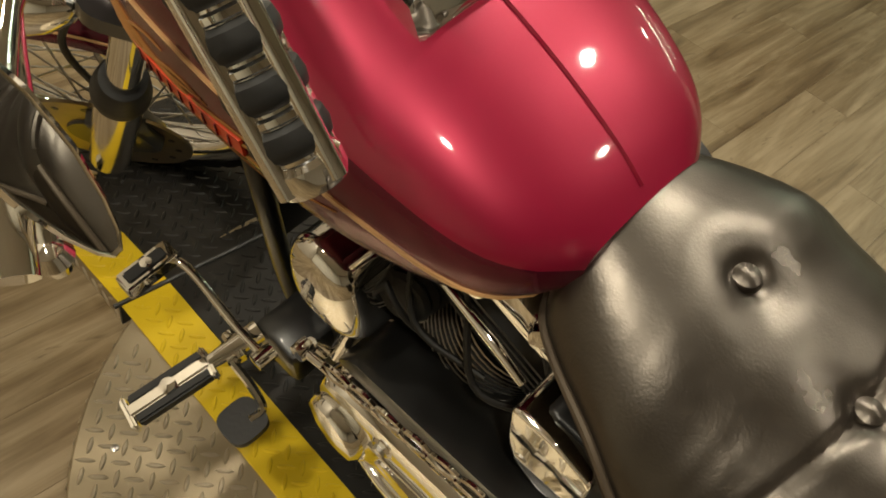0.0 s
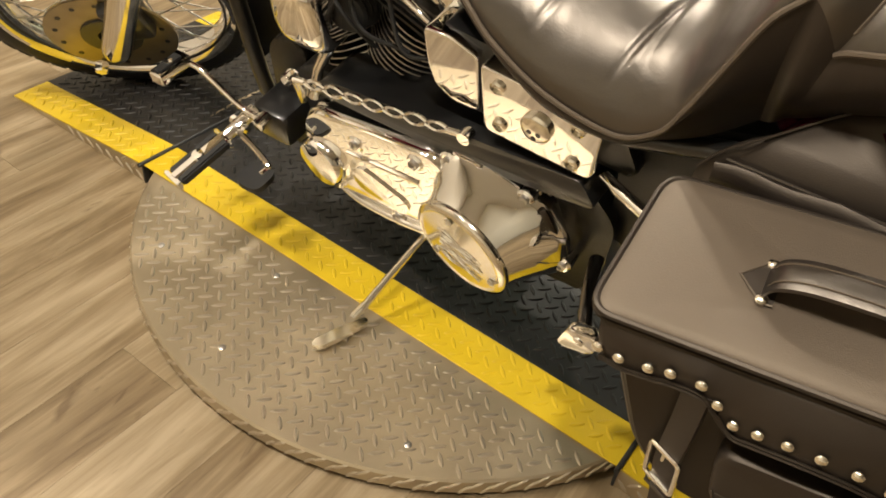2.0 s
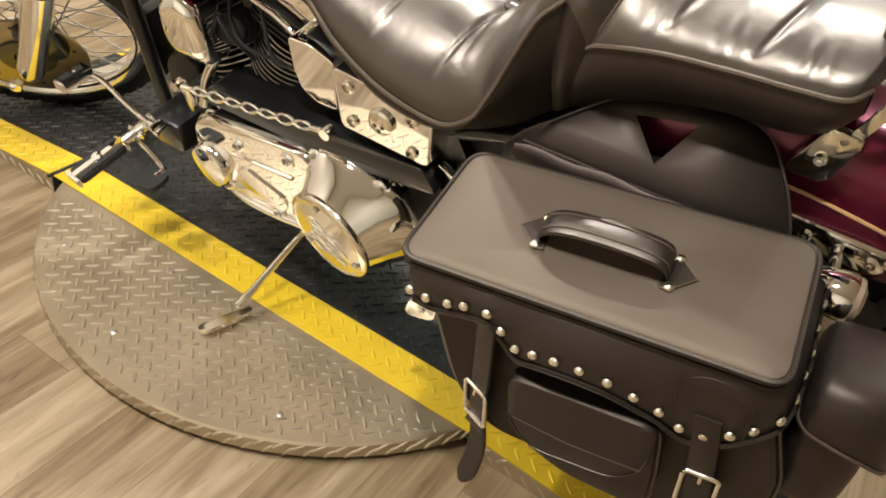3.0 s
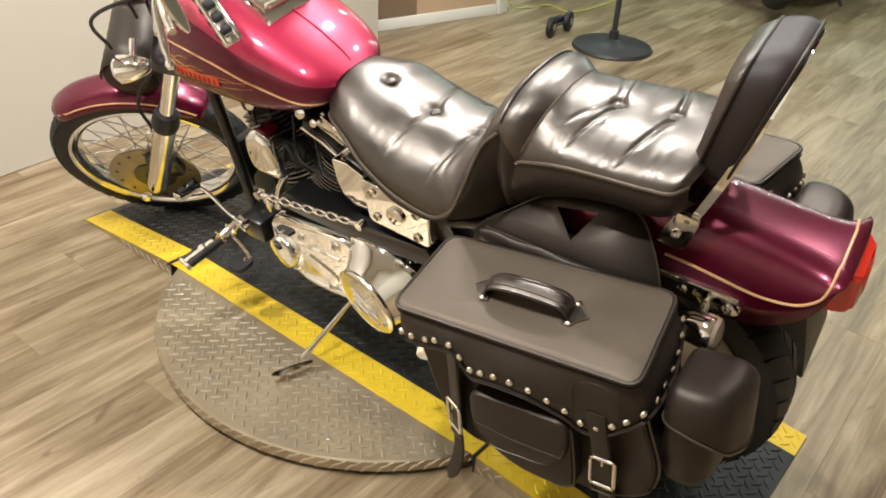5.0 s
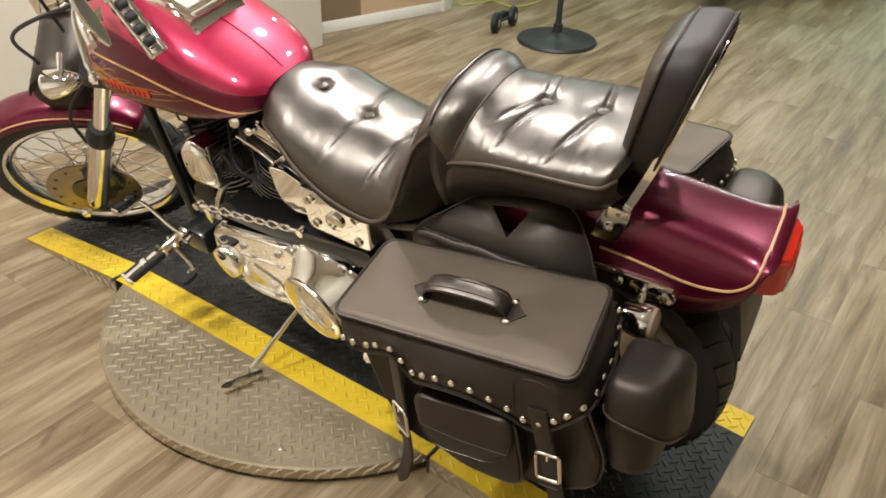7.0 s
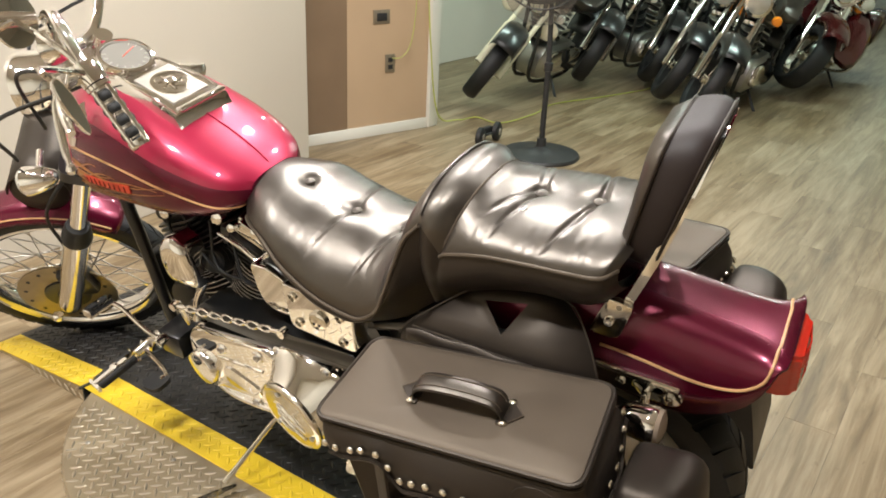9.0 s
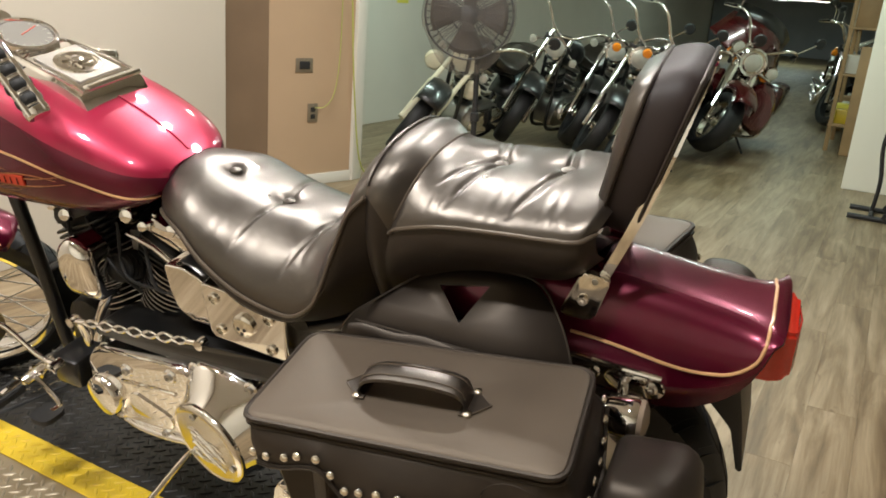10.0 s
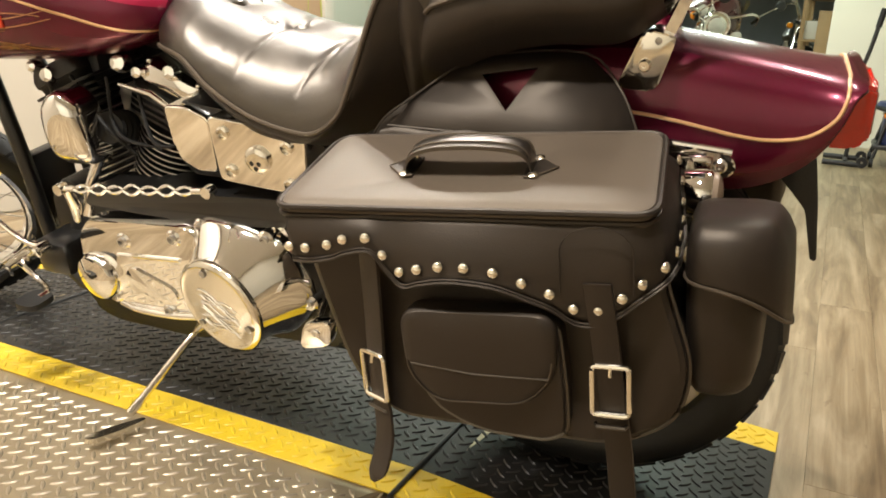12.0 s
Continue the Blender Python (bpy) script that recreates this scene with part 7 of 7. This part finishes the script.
# blue rolling stool
stool = tagged(new("rolling_stool"), label="blue padded rolling work stool with a dark tray", category="stool")
stool.location = (2.33, 5.05, 0)
part("bin", box((-0.15, -0.13, 0.13), (0.13, 0.13, 0.35), 0.012), BLUE, stool, "dark blue plastic bin")
part("orange_band", box((-0.155, -0.135, 0.325), (0.135, 0.135, 0.352), 0.004), AMBER, stool, "orange band")
part("rim", lathe([(0.17, 0.372), (0.212, 0.372), (0.222, 0.385), (0.212, 0.40), (0.17, 0.40)], (0, 0, 0), (0, 0, 1), 36, closed=True), RUBBER, stool, "black rim")
part("seat", lathe([(0.01, 0.36), (0.17, 0.36), (0.205, 0.375), (0.21, 0.40), (0.19, 0.425), (0.12, 0.435), (0.005, 0.437)], (0, 0, 0), (0, 0, 1), 36), BLUE, stool, "blue padded seat")
part("tray", box((-0.19, -0.18, 0.12), (0.19, 0.18, 0.15), 0.008), DARK, stool, "dark tool tray")
for sx in (-1, 1):
    for sy in (-1, 1):
        part("leg", tube([(0.12 * sx, 0.12 * sy, 0.37), (0.18 * sx, 0.18 * sy, 0.06)], 0.012, 8), DARK, stool)
        part("caster", lathe([(0.005, -0.012), (0.03, -0.012), (0.03, 0.012), (0.005, 0.012)], (0.185 * sx, 0.185 * sy, 0.031), (1, 0, 0), 18, closed=True), RUBBER, stool)

# blue slatted roller shutter
shutter = tagged(new("door_1"), label="blue slatted roller shutter, closed, beside a white wall", category="shutter", kind="structure")
shutter.location = (3.62, 6.80, 0)
slat_me = None
for k in range(30):
    bm = box((-1.15, -0.02, 0), (1.15, 0.012, 0.068), 0.006, 2)
    if slat_me is None:
        first = part("slat", bm, SHUTTER, shutter)
        first.location = (0, 0, 0.02)
        slat_me = first.data
    else:
        bm.free()
        ob = new("slat", slat_me)
        ob.parent, ob.location = shutter, (0, 0, 0.02 + 0.074 * k)
for s in (-1, 1):
    part("guide_rail", box((1.18 * s - 0.035, -0.05, 0), (1.18 * s + 0.035, 0.03, 2.3), 0.004), STEEL, shutter)

# ---- tread bars: lozenges in a basket weave on every plate ----
def bar_shape(half=0.0165, wide=0.0042, high=0.0024):
    outline = [(-half, 0), (-half * 0.55, -wide * 0.85), (0, -wide), (half * 0.55, -wide * 0.85), (half, 0), (half * 0.55, wide * 0.85), (0, wide), (-half * 0.55, wide * 0.85)]
    verts = [Vector((x, y, 0)) for x, y in outline] + [Vector((x * 0.72, y * 0.5, high)) for x, y in outline]
    faces = [(k, (k + 1) % 8, 8 + (k + 1) % 8, 8 + k) for k in range(8)] + [(8, 9, 15), (9, 10, 14, 15), (10, 11, 13, 14), (11, 12, 13)]
    return verts, faces


BAR_V, BAR_F = bar_shape()
PITCH = 0.0262


def weave(inside, lo, hi, turn=45.0):
    """Sites (x, y, angle) of the weave where inside(x, y) holds."""
    c, s = math.cos(radians(turn)), math.sin(radians(turn))
    reach = int((abs(hi[0] - lo[0]) + abs(hi[1] - lo[1])) / PITCH) + 2
    mx, my = (lo[0] + hi[0]) / 2, (lo[1] + hi[1]) / 2
    out = []
    for i in range(-reach, reach + 1):
        for j in range(-reach, reach + 1):
            x, y = mx + (i * c - j * s) * PITCH, my + (i * s + j * c) * PITCH
            if lo[0] < x < hi[0] and lo[1] < y < hi[1] and inside(x, y):
                out.append((x, y, radians(turn) + ((i + j) % 2) * math.pi / 2))
    return out


def shared_mesh(name, verts, faces, materials):
    me = bpy.data.meshes.new(name)
    me.from_pydata([tuple(v) for v in verts], [], faces)
    for m in materials:
        me.materials.append(m)
    return me


def lay_bars(sites, place, material, parent, label):
    """All the bars of one plate as one mesh; place(x, y) gives the pose of a site."""
    verts, faces = [], []
    for x, y, a in sites:
        m = place(x, y) @ Matrix.Rotation(a, 4, "Z")
        k = len(verts)
        verts += [m @ v for v in BAR_V]
        faces += [tuple(q + k for q in f) for f in BAR_F]
    ob = new("tread_pattern", shared_mesh("tread_pattern", verts, faces, [material]))
    ob.parent = parent
    return tagged(ob, label=label, kind="stuff")


BAR_ALU = mat("worn_bright_aluminium", (0.58, 0.51, 0.4), 0.32, 0.85, 0.12, 30, rough_vary=0.3)
cx, cy = DISC_C
flat = lambda z: (lambda x, y: Matrix.Translation((x, y, z)))
disc_sites = weave(lambda x, y: math.hypot(x, y) < DISC_R - 0.016 and (y < PY0 - cy - 0.016 or y > PY1 - cy + 0.016), (-DISC_R, -DISC_R), (DISC_R, DISC_R), 47)
near = sorted((s for s in disc_sites if s[1] < 0), key=lambda s: math.hypot(s[0] - 0.03, s[1] + 0.36))[:300]
chosen = set(near)
bar_me = shared_mesh("tread_bar", BAR_V, BAR_F, [BAR_ALU])
for x, y, a in near:
    ob = new("tread_bar", bar_me)
    ob.parent = table_disc
    ob.matrix_local = Matrix.Translation((x, y, DECK - 0.004)) @ Matrix.Rotation(a, 4, "Z")
lay_bars([s for s in disc_sites if s not in chosen], flat(DECK - 0.004), BAR_ALU, table_disc, "raised aluminium tread bars")
lay_bars(weave(lambda x, y: True, (PX0 - cx + 0.015, PY0 - cy + STRIP + 0.012), (PX1 - cx - 0.015, PY1 - cy - STRIP - 0.012), 47), flat(DECK), PLATE_BLACK, runway, "raised black tread bars")
for ob, y0, y1 in ((stripes[0], PY0, PY0 + STRIP), (stripes[1], PY1 - STRIP, PY1)):
    lay_bars(weave(lambda x, y: True, (PX0 - cx + 0.015, y0 - cy + 0.012), (PX1 - cx - 0.015, y1 - cy - 0.012), 47), flat(DECK), YELLOW, ob, "raised yellow tread bars")
# the disc's rim
rim_count = int(2 * math.pi * DISC_R / 0.019)
rim_sites = [(2 * math.pi * DISC_R * k / rim_count, 0.0315 + 0.006 * (-1) ** k, radians(48 if k % 2 else 40)) for k in range(rim_count)]


def on_rim(x, y):
    a = x / DISC_R
    out, along = Vector((math.cos(a), math.sin(a), 0)), Vector((-math.sin(a), math.cos(a), 0))
    return Matrix(((along.x, 0, out.x, out.x * DISC_R), (along.y, 0, out.y, out.y * DISC_R), (0, 1, 0, y), (0, 0, 0, 1)))


lay_bars(rim_sites, on_rim, BAR_ALU, table_disc, "raised aluminium tread bars on the rim")
# ramps
half = (PY1 - PY0) / 2
for root, run in ramps:
    slope = (0.006 - DECK) / run
    lo, hi = min(0, run) + 0.015, max(0, run) - 0.015
    tilt = Matrix.Rotation(-math.atan(slope), 4, "Y")
    kids = {o.name.split(".")[0]: o for o in root.children}
    on_slope = lambda x, y, slope=slope, tilt=tilt: Matrix.Translation((x, y, DECK + slope * x)) @ tilt
    lay_bars(weave(lambda x, y: True, (lo, -half + STRIP + 0.012), (hi, half - STRIP - 0.012), 47), on_slope, PLATE_BLACK, kids["deck"], "raised black tread bars")
    for y0, y1 in ((-half, -half + STRIP), (half - STRIP, half)):
        lay_bars(weave(lambda x, y: True, (lo, y0 + 0.012), (hi, y1 - 0.012), 47), on_slope, YELLOW, kids["edge_stripe"], "raised yellow tread bars")
    side = Matrix(((1, 0, 0, 0), (0, 0, -1, -half), (0, 1, 0, 0), (0, 0, 0, 1)))
    lay_bars(weave(lambda x, y, slope=slope: y < DECK + slope * x - 0.014, (lo, 0.010), (hi, DECK), 45), lambda x, y, side=side: side @ Matrix.Translation((x, y, 0)), BAR_ALU, kids["side_plate"], "raised bars on the side plate")
# screws in the disc
for a, r in ((200, 0.60), (232, 0.62), (262, 0.60), (300, 0.62), (330, 0.6), (250, 0.42)):
    x, y = r * math.cos(radians(a)), r * math.sin(radians(a))
    part("screw", lathe([(0.007, 0), (0.007, 0.0015), (0.004, 0.003), (0.0005, 0.0032)], (x, y, DECK - 0.004), (0, 0, 1), 12), STEEL, table_disc)


# ---- floor planks ----
def plank_material(name, joined):
    m = bpy.data.materials.new(name)
    m.use_nodes = True
    t = m.node_tree
    p = t.nodes["Principled BSDF"]
    co = t.nodes.new("ShaderNodeTexCoord")
    if joined:
        rnd = t.nodes.new("ShaderNodeNewGeometry").outputs["Random Per Island"]
    else:
        rnd = t.nodes.new("ShaderNodeObjectInfo").outputs["Random"]

    def math_node(op, a, b=None):
        n = t.nodes.new("ShaderNodeMath")
        n.operation = op
        for k, v in enumerate((a, b)):
            if v is None:
                continue
            if isinstance(v, (int, float)):
                n.inputs[k].default_value = v
            else:
                t.links.new(v, n.inputs[k])
        return n.outputs[0]
    off = t.nodes.new("ShaderNodeCombineXYZ")
    t.links.new(math_node("MULTIPLY", rnd, 37.0), off.inputs["X"])
    t.links.new(math_node("MULTIPLY", rnd, 91.0), off.inputs["Y"])
    add = t.nodes.new("ShaderNodeVectorMath")
    t.links.new(co.outputs["Object"], add.inputs[0])
    t.links.new(off.outputs[0], add.inputs[1])

    def noise(scale, detail, rough=0.55, warp=0.0):
        mp = t.nodes.new("ShaderNodeMapping")
        mp.inputs["Scale"].default_value = scale
        t.links.new(add.outputs[0], mp.inputs["Vector"])
        n = t.nodes.new("ShaderNodeTexNoise")
        n.inputs["Scale"].default_value = 1.0
        n.inputs["Detail"].default_value = detail
        n.inputs["Roughness"].default_value = rough
        n.inputs["Distortion"].default_value = warp
        t.links.new(mp.outputs[0], n.inputs["Vector"])
        return n.outputs["Fac"]
    grain = noise((60, 2.0, 1), 8, 0.65, 0.8)
    cloud = noise((13, 1.5, 1), 6, 0.6, 0.8)
    knots = noise((16, 4.5, 1), 3, 0.5, 2.0)
    ramp_node = t.nodes.new("ShaderNodeValToRGB")
    mixed = math_node("ADD", math_node("MULTIPLY", grain, 0.32), math_node("MULTIPLY", cloud, 0.85))
    mixed = math_node("ADD", mixed, math_node("MULTIPLY", math_node("SUBTRACT", rnd, 0.5), 0.10))
    t.links.new(mixed, ramp_node.inputs[0])
    cr = ramp_node.color_ramp
    cr.elements[0].position, cr.elements[0].color = 0.38, (0.105, 0.066, 0.032, 1)
    cr.elements[1].position, cr.elements[1].color = 0.76, (0.36, 0.28, 0.18, 1)
    e = cr.elements.new(0.52)
    e.color = (0.19, 0.134, 0.072, 1)
    e = cr.elements.new(0.62)
    e.color = (0.26, 0.195, 0.115, 1)
    kr = t.nodes.new("ShaderNodeMapRange")
    kr.inputs["From Min"].default_value, kr.inputs["From Max"].default_value = 0.66, 0.76
    t.links.new(knots, kr.inputs["Value"])
    mx = t.nodes.new("ShaderNodeMix")
    mx.data_type = "RGBA"
    mx.inputs["B"].default_value = (0.085, 0.05, 0.022, 1)
    t.links.new(math_node("MULTIPLY", kr.outputs[0], 0.7), mx.inputs["Factor"])
    t.links.new(ramp_node.outputs[0], mx.inputs["A"])
    t.links.new(mx.outputs["Result"], p.inputs["Base Color"])
    rr = t.nodes.new("ShaderNodeMapRange")
    rr.inputs["To Min"].default_value, rr.inputs["To Max"].default_value = 0.34, 0.52
    t.links.new(cloud, rr.inputs["Value"])
    t.links.new(rr.outputs[0], p.inputs["Roughness"])
    b = t.nodes.new("ShaderNodeBump")
    b.inputs["Strength"].default_value, b.inputs["Distance"].default_value = 0.25, 0.0015
    t.links.new(grain, b.inputs["Height"])
    t.links.new(b.outputs[0], p.inputs["Normal"])
    return m


PLANK_W, PLANK_L = 0.152, 1.22
hx, hy = PLANK_W / 2 - 0.00025, PLANK_L / 2 - 0.00025


def plank_shape(top=0.0):
    b, c = 0.0003, -0.004
    ring = ((-1, -1), (1, -1), (1, 1), (-1, 1))
    verts = [Vector((hx * x, hy * y, c)) for x, y in ring] + [Vector((hx * x, hy * y, top - b)) for x, y in ring] + [Vector(((hx - b) * x, (hy - b) * y, top)) for x, y in ring]
    faces = [(k + q, (k + 1) % 4 + q, (k + 1) % 4 + q + 4, k + q + 4) for q in (0, 4) for k in range(4)] + [(8, 9, 10, 11)]
    return verts, faces


PL_V, PL_F = plank_shape()
spots = []
for i in range(-33, 34):
    shift = ((i * 0.37) % 1.0) * PLANK_L
    for j in range(-4, 27):
        x, y = i * PLANK_W + 0.02, j * PLANK_L + shift
        if -5.1 < x < 5.0 and -3.5 < y < 32 and not (x < -2.4 and y < 20):
            spots.append((x, y))
spots.sort(key=lambda s: math.hypot(s[0] - 0.7, (s[1] - 1.4) * 0.62))
plank_me = shared_mesh("plank", PL_V, PL_F, [plank_material("oak_plank_floor", False)])
for x, y in spots[:300]:
    ob = new("plank", plank_me)
    ob.parent, ob.location = floor, (x, y, 0)
verts, faces = [], []
for x, y in spots[300:]:
    k = len(verts)
    verts += [Vector((min(v.x + x, 4.99), max(v.y + y, -3.39), v.z)) for v in PL_V]
    faces += [tuple(q + k for q in f) for f in PL_F]
rest = new("far_planks", shared_mesh("far_planks", verts, faces, [plank_material("oak_plank_floor_far", True)]))
rest.parent = floor
tagged(rest, label="worn oak planks further off", kind="stuff")
